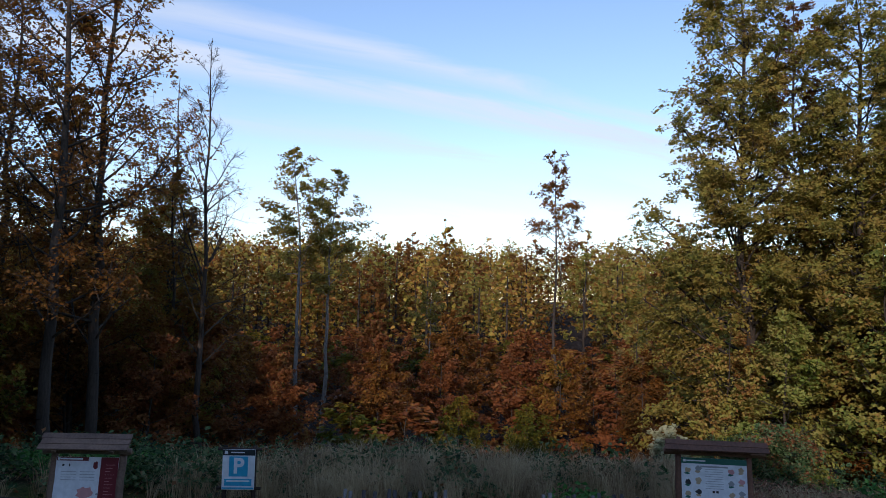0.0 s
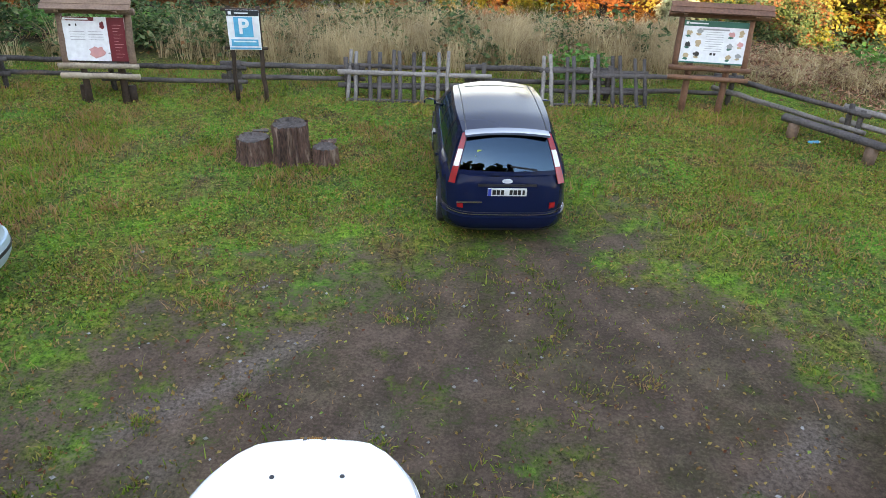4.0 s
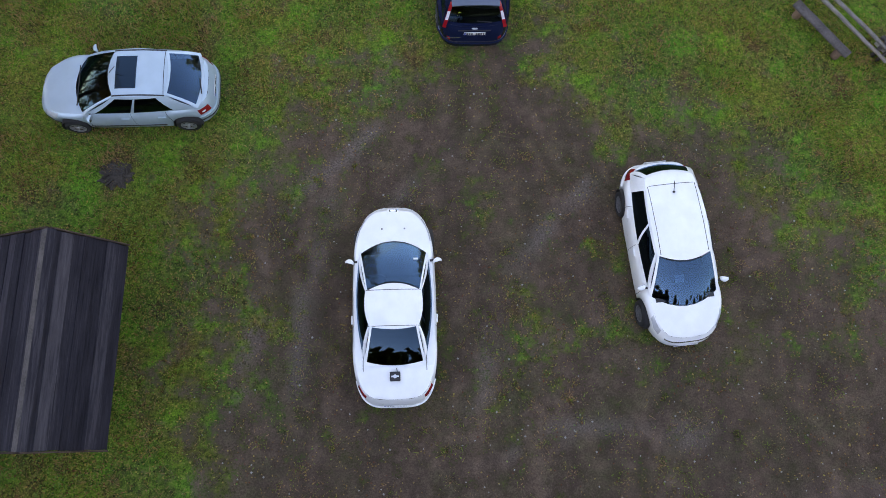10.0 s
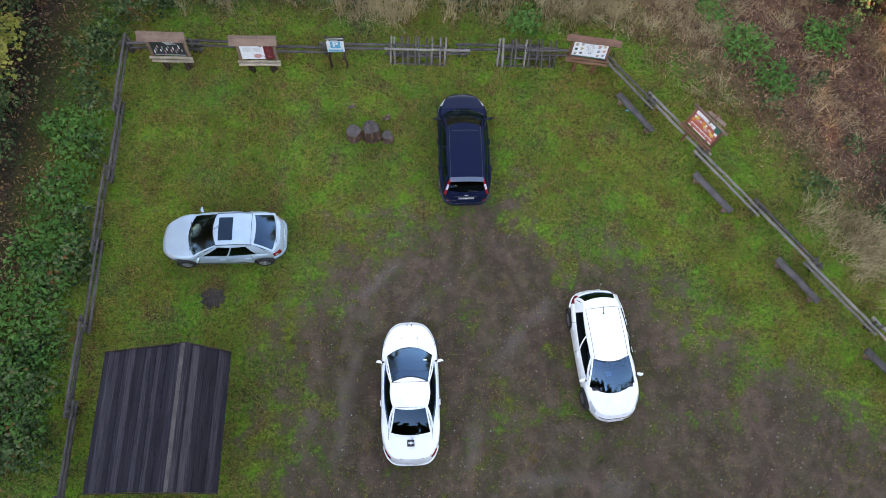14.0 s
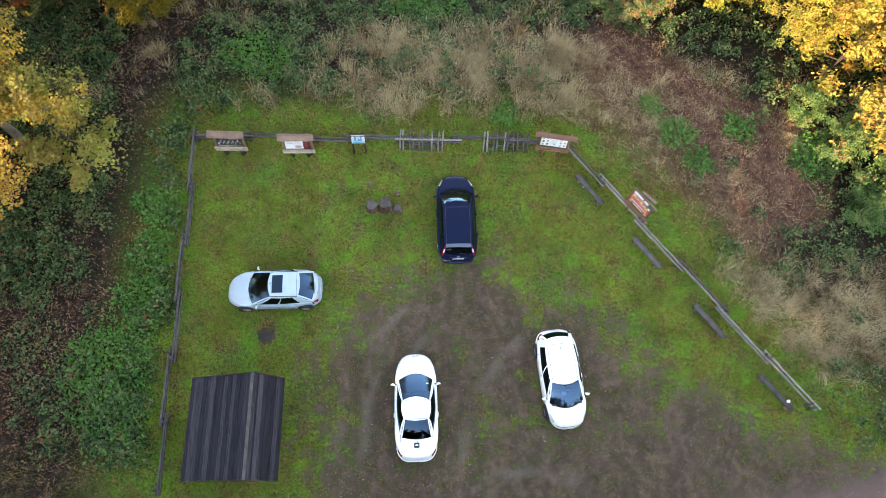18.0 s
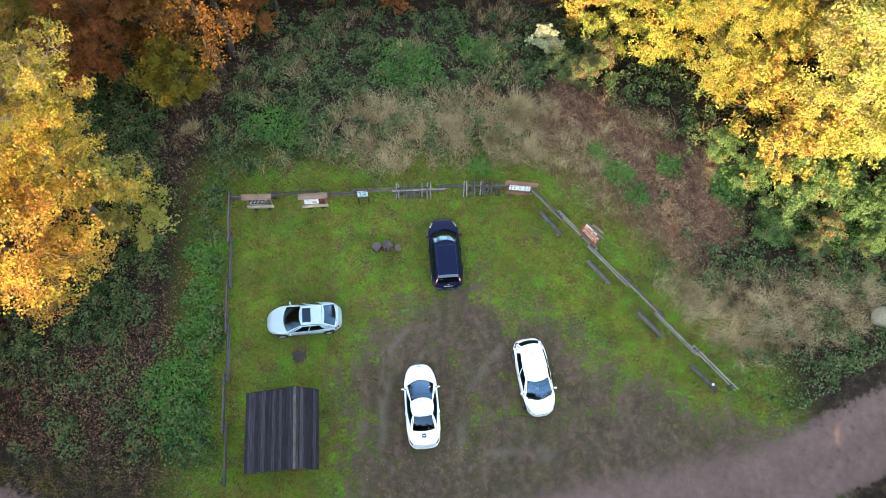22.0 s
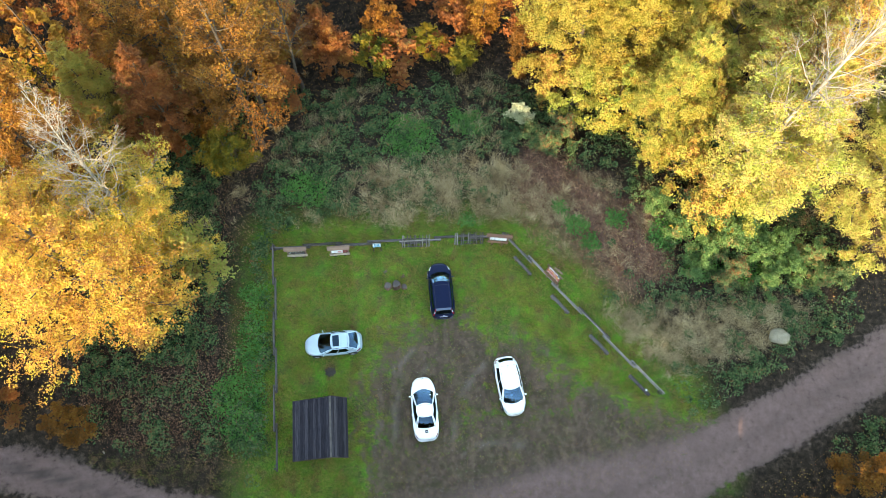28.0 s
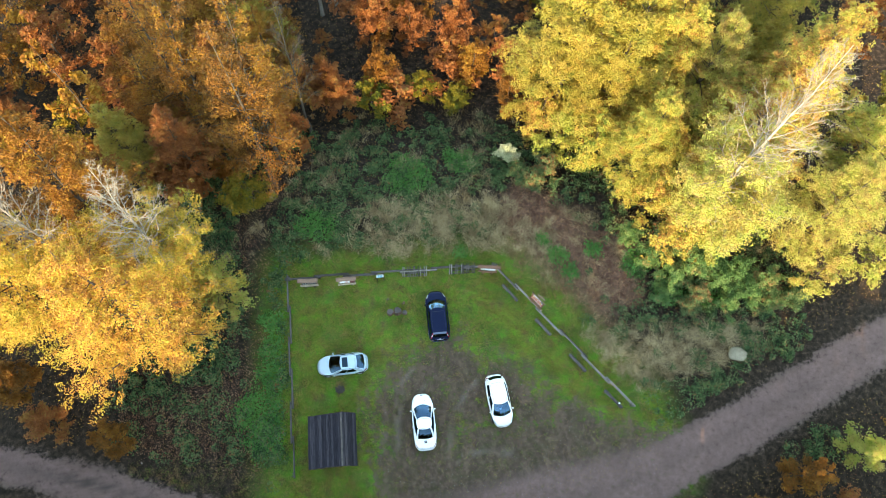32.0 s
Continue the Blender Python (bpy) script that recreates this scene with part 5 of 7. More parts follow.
def on_body(car, sh, name, u0, u1, t0, t1, mat, lift=0.008, both=True, label="", n=(8, 4), depth=0.02):
    for g in ((1, -1) if both else (1,)):
        put(name, slab_mesh(name, lambda a, b: sh.body(a, b, g), steps(u0, u1, n[0]), steps(t0, t1, n[1]), lift, depth, mat), car, label)


def wrap_rear(car, sh, name, du, t0, t1, mat, lift=0.01, front=False, label="", depth=0.02):
    """A piece across the rear (or front) from one side to the other, as far as the wheel arch."""
    du = min(du, sh.u_at(sh.axles[0] + sh.R * 1.2, 0.3) if front else 1 - sh.u_at(sh.axles[1] - sh.R * 1.2, 0.3))
    def fn(a, b):
        u = abs(a) if front else 1 - abs(a)
        return sh.body(u, b, 1 if a >= 0 else -1)
    put(name, slab_mesh(name, fn, steps(-du, du, 28), steps(t0, t1, 3), lift, depth, mat), car, label)


def seams(car, sh, xs, t0=0.05, t1=0.97):
    for x in xs:
        u = sh.u_at(x)
        on_body(car, sh, "door_seam", u, sh.u_at(x - 0.009), t0, t1, SEAM, 0.002, n=(1, 12), depth=0.006)


def handles(car, sh, xs, mat, t=0.78):
    for x in xs:
        u0, u1 = sh.u_at(x + 0.09), sh.u_at(x - 0.09)
        on_body(car, sh, "door_handle", u0, u1, t - 0.025, t + 0.025, mat, 0.03, n=(4, 2), depth=0.03)


def rear_x(sh, z, facing=-1):
    """Where the body's end lies at height z, in the middle."""
    pts = [sh.body(1.0 if facing < 0 else 0.0, t) for t in steps(0, 1, 40)]
    return float(np.interp(z, [p[2] for p in pts], [p[0] for p in pts]))


def plate_on(car, sh, z, facing, tilt=0.0, width=0.52):
    """Number plate with its blue end and plain bars for the characters."""
    m = pose(rear_x(sh, z, facing) + facing * 0.012, 0, z, 0, tilt * facing, 0)
    p = part("number_plate", box(0.014, width, 0.112, m, 0.003), PLATE, car)
    part("blue_band", box(0.004, 0.04, 0.104, m @ Matrix.Translation((facing * 0.0095, facing * -0.235, 0))), PLATEBLUE, p)
    for k, w in enumerate((0.045, 0.04, 0.04, 0.0, 0.04, 0.045, 0.04, 0.03)):
        if w:
            part("character_bar", box(0.004, w, 0.07, m @ Matrix.Translation((facing * 0.0095, facing * (-0.175 + k * 0.056), 0))), INK, p)
    return p


def heading(front, rear):
    """Pose of a car from the plan places of its nose and tail."""
    a = math.degrees(math.atan2(front[1] - rear[1], front[0] - rear[0]))
    return pose((front[0] + rear[0]) / 2, (front[1] + rear[1]) / 2, 0, 0, 0, a)


SPOILER_PAINT = paint("grey_blue_paint", (0.09, 0.12, 0.17), 0.2, 0.3)

# dark blue compact van, seen from behind
van = CarShape(4.37, 1.825, [(-2.19, 1.0), (-1.6, 1.01), (0.9, 0.99), (1.3, 0.95), (1.9, 0.82), (2.19, 0.68)], 3.0, 5.2,
               dict(gf=1.32, gr=-2.03, bf=0.3, br=0.1, wb=0.8, rf=0.42, rr=-1.72, wr=0.62, rt=0.95, rs=0.86, rb=0.1, rtop=0.9, roof=[(-1.75, 1.52), (-1.2, 1.575), (-0.4, 1.59), (0.5, 1.52)]), 1.32, -1.32, 0.315)
car = build_car(van, NAVY_PAINT, "dark navy blue compact van parked on the grass", [(0.1, 0.4), (0.44, 0.72), (0.76, 0.9)], "spokes", heading((0.766, 12.56), (0.962, 8.19)), glass=GLASS, back_glass=DARKGLASS)
for g in (1, -1):   # tall tail lamps on the rear pillars
    lamp = put("tail_lamp", slab_mesh("tail_lamp", lambda a, b: van.cab(2, a, b, g), steps(0.02, 0.13, 4), steps(-0.2, 0.95, 9), 0.02, 0.03, REDLAMP), car, "tall red tail lamp")
    put("clear_lens", slab_mesh("clear_lens", lambda a, b: van.cab(2, a, b, g), steps(0.03, 0.125, 4), steps(0.17, 0.55, 4), 0.026, 0.02, CLEARLAMP), lamp)
wrap_rear(car, van, "bumper", 0.46, 0.06, 0.3, NAVY_PAINT, 0.035, depth=0.05)
wrap_rear(car, van, "bumper_lip", 0.47, 0.0, 0.06, BLACKTRIM, 0.03, depth=0.05)
wrap_rear(car, van, "tailgate_seam", 0.42, 0.37, 0.378, SEAM, 0.004)
wrap_rear(car, van, "tailgate_strip", 0.36, 0.33, 0.345, CHROME, 0.006)
on_body(car, van, "reflector", 0.86, 0.9, 0.44, 0.54, REDLAMP, 0.012)
plate_on(car, van, 0.82, -1, 3)
disc(0.07, 0.07, 0.012, pose(rear_x(van, 0.955) - 0.008, 0, 0.955, 0, 90, 0) @ Matrix.Diagonal((0.45, 1, 1, 1)), CLEARLAMP, "badge", car, "small oval chrome badge")
part("plate_recess_strip", box(0.02, 0.78, 0.03, pose(rear_x(van, 0.905) - 0.004, 0, 0.905)), BLACKTRIM, car)
part("lettering_bar", box(0.006, 0.34, 0.022, pose(rear_x(van, 0.68) + 0.002, 0.5, 0.68)), CHROME, car)
for k, w in enumerate((0.2, 0.14, 0.08)):
    part("warning_sticker", box(0.004, w, 0.07, pose(-1.93 + k * 0.03, 0.36, 1.13 + k * 0.07, 0, 18, 0)), STICKER, car, "yellow-green warning sticker")
part("rear_wiper", box(0.02, 0.36, 0.018, pose(-1.99, -0.22, 1.1, 8, 0, 0)), BLACKTRIM, car)
for g in (1, -1):
    put("roof_channel", slab_mesh("roof_channel", lambda a, b: van.roof_at(a, b * g), steps(0.3, -1.65, 12), [0.535, 0.548], 0.008, 0.01, SEAM), car)
put("spoiler", slab_mesh("spoiler", lambda a, b: van.roof_at(a, b), steps(-1.66, -1.82, 4), steps(-0.56, 0.56, 12), 0.012, 0.03, SPOILER_PAINT), car, "grey-blue roof spoiler")
put("sunroof", slab_mesh("sunroof", lambda a, b: van.roof_at(a, b), steps(0.1, 0.12, 1), steps(-0.45, 0.45, 8), 0.008, 0.01, SEAM), car, "thin dark roof seam")
on_body(car, van, "headlamp", 0.2, 0.3, 0.75, 0.97, HEADLAMP)
seams(car, van, (0.95, -0.12, -1.1))
handles(car, van, (0.05, -1.0), NAVY_PAINT)

# silver hatchback
meg = CarShape(4.13, 1.70, [(-2.06, 0.86), (-1.85, 0.93), (-1.2, 0.94), (0.7, 0.88), (1.2, 0.84), (1.8, 0.72), (2.06, 0.58)], 3.2, 4.2,
               dict(gf=1.1, gr=-1.86, bf=0.24, br=0.12, wb=0.755, rf=0.16, rr=-1.16, wr=0.58, rt=0.93, rs=0.9, rb=0.1, rtop=0.93, roof=[(-1.2, 1.36), (-0.6, 1.41), (-0.1, 1.41), (0.25, 1.36)]), 1.24, -1.34, 0.29)
car = build_car(meg, SILVER_PAINT, "silver-blue five-door hatchback parked on the grass", [(0.09, 0.41), (0.44, 0.8)], "spokes", heading((-9.19, 6.54), (-5.14, 6.76)), glass=DARKGLASS, back_glass=GLASS)
put("sunroof", slab_mesh("sunroof", lambda a, b: meg.roof_at(a, b), steps(-0.02, -0.48, 4), steps(-0.4, 0.4, 6), 0.012, 0.01, DARKGLASS), car, "dark glass sunroof")
put("sunroof_blind", slab_mesh("sunroof_blind", lambda a, b: meg.roof_at(a, b), steps(-0.03, -0.47, 4), steps(-0.39, 0.39, 6), 0.007, 0.004, BLACKTRIM), car)
for g in (1, -1):
    put("roof_channel", slab_mesh("roof_channel", lambda a, b: meg.roof_at(a, b * g), steps(0.05, -1.1, 10), [0.545, 0.575], 0.01, 0.012, BLACKTRIM), car)
put("roof_seam", slab_mesh("roof_seam", lambda a, b: meg.roof_at(a, b), [-1.07, -1.083], steps(-0.53, 0.53, 10), 0.007, 0.008, SEAM), car)
on_body(car, meg, "tail_lamp", 0.75, 0.87, 0.6, 0.84, REDLAMP, 0.012, label="red tail lamp")
on_body(car, meg, "lamp_lens", 0.775, 0.815, 0.68, 0.74, CLEARLAMP, 0.016)
wrap_rear(car, meg, "bumper", 0.42, 0.05, 0.48, SILVER_PAINT, 0.03, depth=0.05)
wrap_rear(car, meg, "bumper_strip", 0.42, 0.3, 0.36, BLACKTRIM, 0.038)
wrap_rear(car, meg, "front_bumper_strip", 0.36, 0.3, 0.36, BLACKTRIM, 0.02, front=True)
plate_on(car, meg, 0.68, -1, 5)
on_body(car, meg, "headlamp", 0.16, 0.28, 0.72, 0.95, HEADLAMP)
on_body(car, meg, "side_strip", meg.u_at(0.85), meg.u_at(-0.85), 0.24, 0.31, BLACKTRIM, 0.01, n=(12, 2))
seams(car, meg, (0.82, -0.2, -1.02))
handles(car, meg, (-0.05, -0.88), SILVER_PAINT)
for k in (-0.2, 0.3):
    part("wiper", box(0.02, 0.55, 0.015, pose(1.0, k, 0.93, 6, 0, 4)), BLACKTRIM, car)
part("rear_wiper", box(0.02, 0.42, 0.015, pose(-1.8, 0.16, 1.0, 0, 30, 8)), BLACKTRIM, car)
part("aerial", box(0.012, 0.012, 0.35, pose(0.02, 0, 1.52, 0, -40, 0)), BLACKTRIM, car)

# white hatchback, nose towards the track
aur = CarShape(4.24, 1.77, [(-2.12, 0.96), (-1.7, 1.0), (0.8, 0.96), (1.3, 0.93), (1.85, 0.82), (2.12, 0.68)], 3.5, 4.2,
               dict(gf=1.33, gr=-1.96, bf=0.32, br=0.16, wb=0.78, bb=0.05, rf=0.42, rr=-1.6, wr=0.6, rt=0.9, rs=0.84, rb=0.05, rtop=0.86, roof=[(-1.65, 1.43), (-1.0, 1.5), (-0.3, 1.515), (0.4, 1.46)]), 1.3, -1.3, 0.305)
car = build_car(aur, WHITE_PAINT, "white five-door hatchback parked on bare earth", [(0.06, 0.4), (0.43, 0.84)], "steel", heading((5.70, 0.9), (5.15, 5.1)), glass=GLASS, back_glass=DARKGLASS)
on_body(car, aur, "tail_lamp", 0.73, 0.85, 0.68, 0.98, REDLAMP, 0.012, label="red tail lamp")
on_body(car, aur, "headlamp", 0.2, 0.31, 0.76, 0.95, HEADLAMP, 0.008, label="clear headlamp")
wrap_rear(car, aur, "bumper", 0.43, 0.04, 0.45, WHITE_PAINT, 0.025, depth=0.05)
wrap_rear(car, aur, "grille", 0.14, 0.8, 0.84, CHROME, 0.01, front=True)
wrap_rear(car, aur, "lower_grille", 0.2, 0.15, 0.3, BLACKTRIM, 0.004, front=True)
plate_on(car, aur, 0.45, 1)
plate_on(car, aur, 0.75, -1)
put("roof_seam", slab_mesh("roof_seam", lambda a, b: aur.roof_at(a, b), [-1.3, -1.312], steps(-0.5, 0.5, 10), 0.007, 0.008, SEAM), car)
for g in (1, -1):
    put("roof_channel", slab_mesh("roof_channel", lambda a, b: aur.roof_at(a, b * g), steps(0.25, -1.3, 12), [0.52, 0.532], 0.007, 0.01, SEAM), car)
part("aerial", box(0.012, 0.012, 0.26, pose(-1.2, 0, 1.6, 0, -50, 0)), BLACKTRIM, car)
rounded_box(0.05, 0.05, 0.05, pose(-1.1, 0, 1.52), BLACKTRIM, "aerial_foot", car)
seams(car, aur, (0.85, -0.15, -1.05))
handles(car, aur, (0.0, -0.9), WHITE_PAINT)
rounded_box(0.1, 1.3, 0.03, pose(1.14, 0, 0.95), BLACKTRIM, "scuttle", car)
part("paper_slip", box(0.16, 0.2, 0.004, pose(0.72, -0.05, 0.98, 0, 20, 0)), PAPER, car, "sheet of white paper behind the windscreen")
for k in (-0.25, 0.3):
    part("wiper", box(0.02, 0.6, 0.015, pose(1.12, k, 0.985, 5, 0, 4)), BLACKTRIM, car)

# white two-door coupe with a folding hard top
cc = CarShape(4.44, 1.82, [(-2.22, 0.86), (-1.9, 0.95), (-1.35, 0.99), (0.9, 0.94), (1.35, 0.92), (2.0, 0.84), (2.22, 0.74)], 3.1, 4.2,
              dict(gf=1.33, gr=-1.4, bf=0.3, br=0.1, wb=0.75, bb=0.075, rf=0.3, rr=-0.66, wr=0.575, rt=0.86, rs=0.92, rb=0.02, rtop=0.98, ws=0.95, t0=0.02, t1=0.96, roof=[(-0.75, 1.38), (-0.35, 1.42), (-0.05, 1.42), (0.35, 1.37)]), 1.36, -1.26, 0.325)
cc.side = ([0, 0.1, 0.35, 0.6, 0.8, 0.93, 1.0], [0.93, 0.965, 0.99, 1.0, 0.995, 0.97, 0.94])
car = build_car(cc, WHITE_PAINT, "white two-door coupe with folding hard top on bare earth", [(0.05, 0.93)], "spokes", heading((-0.86, 3.886), (-0.654, -0.551)), glass=GLASS, back_glass=DARKGLASS)
put("roof_seam", slab_mesh("roof_seam", lambda a, b: cc.roof_at(a, b), [0.16, 0.148], steps(-0.58, 0.58, 10), 0.007, 0.008, SEAM), car)
put("roof_seam", slab_mesh("roof_seam", lambda a, b: cc.roof_at(a, b), [-0.6, -0.612], steps(-0.56, 0.56, 10), 0.007, 0.008, SEAM), car)
on_body(car, cc, "tail_lamp", 0.74, 0.85, 0.8, 0.93, REDLAMP, 0.012, label="slim red tail lamp")
on_body(car, cc, "headlamp", 0.2, 0.34, 0.87, 0.95, HEADLAMP, 0.006, label="long clear headlamp")
wrap_rear(car, cc, "bumper", 0.42, 0.04, 0.42, WHITE_PAINT, 0.03, depth=0.05)
wrap_rear(car, cc, "front_bumper", 0.3, 0.04, 0.5, WHITE_PAINT, 0.02, front=True, depth=0.05)
part("badge_plate", box(0.1, 0.24, 0.012, pose(2.06, 0, 0.822, 0, 22, 0), 0.004), CHROME, car, "chrome badge plate on the nose")
part("badge_field", box(0.07, 0.18, 0.008, pose(2.062, 0, 0.828, 0, 22, 0), 0.003), INK, car)
part("badge_mark", box(0.035, 0.12, 0.006, pose(2.064, 0, 0.833, 0, 22, 0)), CHROME, car)
seams(car, cc, (0.95, -0.55))
handles(car, cc, (-0.38,), WHITE_PAINT)
for g in (1, -1):
    disc(0.022, 0.018, 0.02, pose(1.62, g * 0.25, 0.9), BLACKTRIM, "washer_jet", car)
    put("boot_seam", slab_mesh("boot_seam", lambda a, b: np.array([a, g * b, cc.top(a) + 0.012]), steps(-1.15, -1.5, 4), [0.66, 0.672], 0.004, 0.01, SEAM), car)
    rounded_box(0.02, 0.62, 0.016, pose(1.16, g * 0.3, 0.945, 0, 0, g * 8), BLACKTRIM, "wiper", car)
rounded_box(0.06, 1.2, 0.02, pose(1.25, 0, 0.91), BLACKTRIM, "scuttle", car)
part("paper_slip", box(0.05, 0.1, 0.004, pose(0.88, -0.48, 1.1, 0, 28, 0)), PAPER, car)
plate_on(car, cc, 0.6, -1)
CCM = car.matrix_basis.copy()

# small black case on the boot lid
case = new("drone_case")
case.matrix_basis = CCM @ Matrix.Translation((-1.62, 0.0, 0.99))
rounded_box(0.2, 0.22, 0.07, pose(0, 0, 0.03), BLACKTRIM, "case_body", case)
part("wing_mark", box(0.035, 0.16, 0.004, pose(0, 0, 0.067)), CLEARLAMP, case, "plain winged mark in silver")
disc(0.04, 0.04, 0.006, pose(0, 0, 0.068), CLEARLAMP, "round_mark", case)
part("strap", box(0.09, 0.015, 0.01, pose(0.13, -0.04, 0.03, 0, 0, 12)), BLACKTRIM, case)
tagged(case, "small black case with silver mark lying on the boot", "case")


# ---- fences, boards, benches, hut ----
def log_bm(p0, p1, r0, r1=None, sides=10, seed=0, rough=0.06, flat=1.0):
    """A log from p0 to p1: tapered, a little crooked, with closed ends. flat: how much it is flattened."""
    rng = np.random.default_rng(seed)
    r1 = r0 if r1 is None else r1
    p0, p1 = np.array(p0, float), np.array(p1, float)
    d = p1 - p0
    ln = np.linalg.norm(d); d /= ln
    ref = np.array([0, 0, 1.0]) if abs(d[2]) < 0.9 else np.array([1.0, 0, 0])
    u = np.cross(d, ref); u /= np.linalg.norm(u)
    v = np.cross(u, d)
    n = max(3, int(ln / 0.35) + 2)
    lob = 1 + rng.normal(size=sides) * rough
    bm, rings = bmesh.new(), []
    for k in range(n):
        f = k / (n - 1)
        c = p0 + d * ln * f + (u * rng.normal() + v * rng.normal()) * 0.006 * (0 < k < n - 1)
        r = (r0 + (r1 - r0) * f) * (1 + rng.normal() * 0.02)
        rings.append([bm.verts.new(c + (u * math.cos(a) + v * flat * math.sin(a)) * r * q) for q, a in zip(lob, [2 * math.pi * j / sides for j in range(sides)])])
    for a, b in zip(rings, rings[1:]):
        for j in range(sides):
            bm.faces.new((a[j], a[(j + 1) % sides], b[(j + 1) % sides], b[j]))
    bm.faces.new(rings[0][::-1]); bm.faces.new(rings[-1])
    return bm


def fence(name, a, b, bays, label, pale=0.3, seed=0):
    """Post-and-rail fence of round logs; the rails of neighbouring bays overlap at the posts."""
    rng = np.random.default_rng(seed)
    th = tagged(new(name), label, "fence")
    a, b = np.array([*a, 0.0]), np.array([*b, 0.0])
    d = (b - a) / bays
    ln = np.linalg.norm(d); w = d / ln
    nrm = np.array([-w[1], w[0], 0])
    th.location = a
    for k in range(bays + 1):
        q = d * k
        for s in (-0.09, 0.09):
            h = rng.uniform(0.62, 0.82)
            part("post", log_bm(q + w * s + nrm * rng.normal() * 0.01 + (0, 0, -0.1), q + w * s * 1.2 + nrm * rng.normal() * 0.03 + (0, 0, h), 0.055, 0.05, 9, seed * 100 + k * 2 + int(s > 0)), OLDWOOD, th, "", True)
    for k in range(bays):
        for z in (0.27, 0.56):
            o = nrm * (0.075 if k % 2 else -0.075)
            lift = rng.normal() * 0.025 + (0.05 if k % 2 else 0)
            mat = SILVERWOOD if rng.uniform() < pale else OLDWOOD
            part("rail", log_bm(d * k - w * 0.28 + o + (0, 0, z + lift), d * (k + 1) + w * 0.28 + o + (0, 0, z + lift + rng.normal() * 0.02), 0.058, 0.046, 9, seed * 100 + 50 + k * 2 + int(z > 0.4)), mat, th, "", True)
    return th


fence("fence", FENCE_NW, (-1.85, 14.5), 4, "weathered log rail fence along the grass verge", 0.35, 1)
fence("fence", (-1.85, 14.52), FENCE_NE, 3, "weathered log rail fence behind bicycle racks", 0.35, 2)
fence("fence", FENCE_NE, FENCE_SE, 6, "long silver-grey log rail fence beside rough ground", 0.85, 3)
fence("fence", FENCE_W, FENCE_NW, 6, "dark log rail fence beside brambles", 0.1, 4)


def rack(x0, x1, y, n, seed):
    """Leaning pairs of stakes on two rails, used as a bicycle rack."""
    rng = np.random.default_rng(seed)
    th = tagged(new("bicycle_rack"), "bicycle rack of leaning grey stakes against the fence", "bicycle rack", "bicycle racks")
    th.location = (x0, y, 0)
    L = x1 - x0
    for z, yy in ((0.25, 0.22), (0.62, 0.43)):
        part("rail", log_bm((-0.05, yy, z), (L + 0.05, yy, z), 0.05, 0.045, 9, seed + int(z * 10)), OLDWOOD, th, "", True)
    part("ground_beam", log_bm((0, 0.02, 0.02), (L, 0.02, 0.02), 0.035, 0.035, 8, seed + 7), OLDWOOD, th, "", True)
    for p in range(n):
        cx = 0.1 + (L - 0.2) * p / (n - 1)
        for s in (-0.085, 0.085):
            x = cx + s + rng.normal() * 0.012
            t = rng.normal() * 0.03
            part("stake", log_bm((x, -0.02, -0.03), (x + t, 0.6, 0.86 + rng.uniform(0, 0.08)), 0.045, 0.038, 8, seed * 40 + p * 2 + int(s > 0), 0.08), SILVERWOOD if rng.uniform() < 0.35 else OLDWOOD, th, "", True)


rack(-1.92, 0.16, 14.14, 5, 11)
rack(2.16, 4.36, 14.2, 5, 12)

GREEN_INK = plain("dark_green_print", (0.012, 0.13, 0.1), 0.35)
WHITE_INK = plain("white_print", (0.72, 0.74, 0.76), 0.35)
CYAN_INK = plain("cyan_print", (0.02, 0.36, 0.56), 0.35)
MAROON_INK = plain("maroon_print", (0.16, 0.018, 0.025), 0.35)
PINK_INK = plain("pink_print", (0.6, 0.28, 0.27), 0.4)
RED_INK = plain("red_print", (0.5, 0.1, 0.075), 0.35)
ORANGE_INK = plain("orange_print", (0.66, 0.24, 0.05), 0.35)
GREY_INK = plain("grey_print", (0.3, 0.31, 0.32), 0.4)
TAN_INK = plain("tan_print", (0.45, 0.33, 0.2), 0.4)
NIGHT_INK = plain("night_print", (0.02, 0.025, 0.03), 0.35)


def panel_bits(th, panel, bits, m):
    """Printed fields on a panel: name, colour, centre x, centre z, width, height (metres from the panel's centre)."""
    for k, (nm, mat, x, z, w, h) in enumerate(bits):
        part(nm, box(w, 0.002, h, m @ Matrix.Translation((x, -0.014 - 0.0006 * (k % 7 + 1), z))), mat, panel)


def blob(nm, mat, x, z, w, h, panel, m, seed):
    """A printed picture of uneven outline."""
    rng = np.random.default_rng(seed)
    bm = bmesh.new()
    ring = [bm.verts.new(m @ Vector((x + math.cos(a) * w / 2 * q, -0.0185 - 0.0004 * (seed % 5), z + math.sin(a) * h / 2 * q))) for a, q in ((2 * math.pi * k / 14, rng.uniform(0.65, 1.1)) for k in range(14))]
    face = bm.faces.new(ring)
    ext = bmesh.ops.extrude_face_region(bm, geom=[face])
    off = (m.to_3x3() @ Vector((0, 0.003, 0)))
    bmesh.ops.translate(bm, verts=[v for v in ext["geom"] if isinstance(v, bmesh.types.BMVert)], vec=off)
    part(nm, bm, mat, panel)


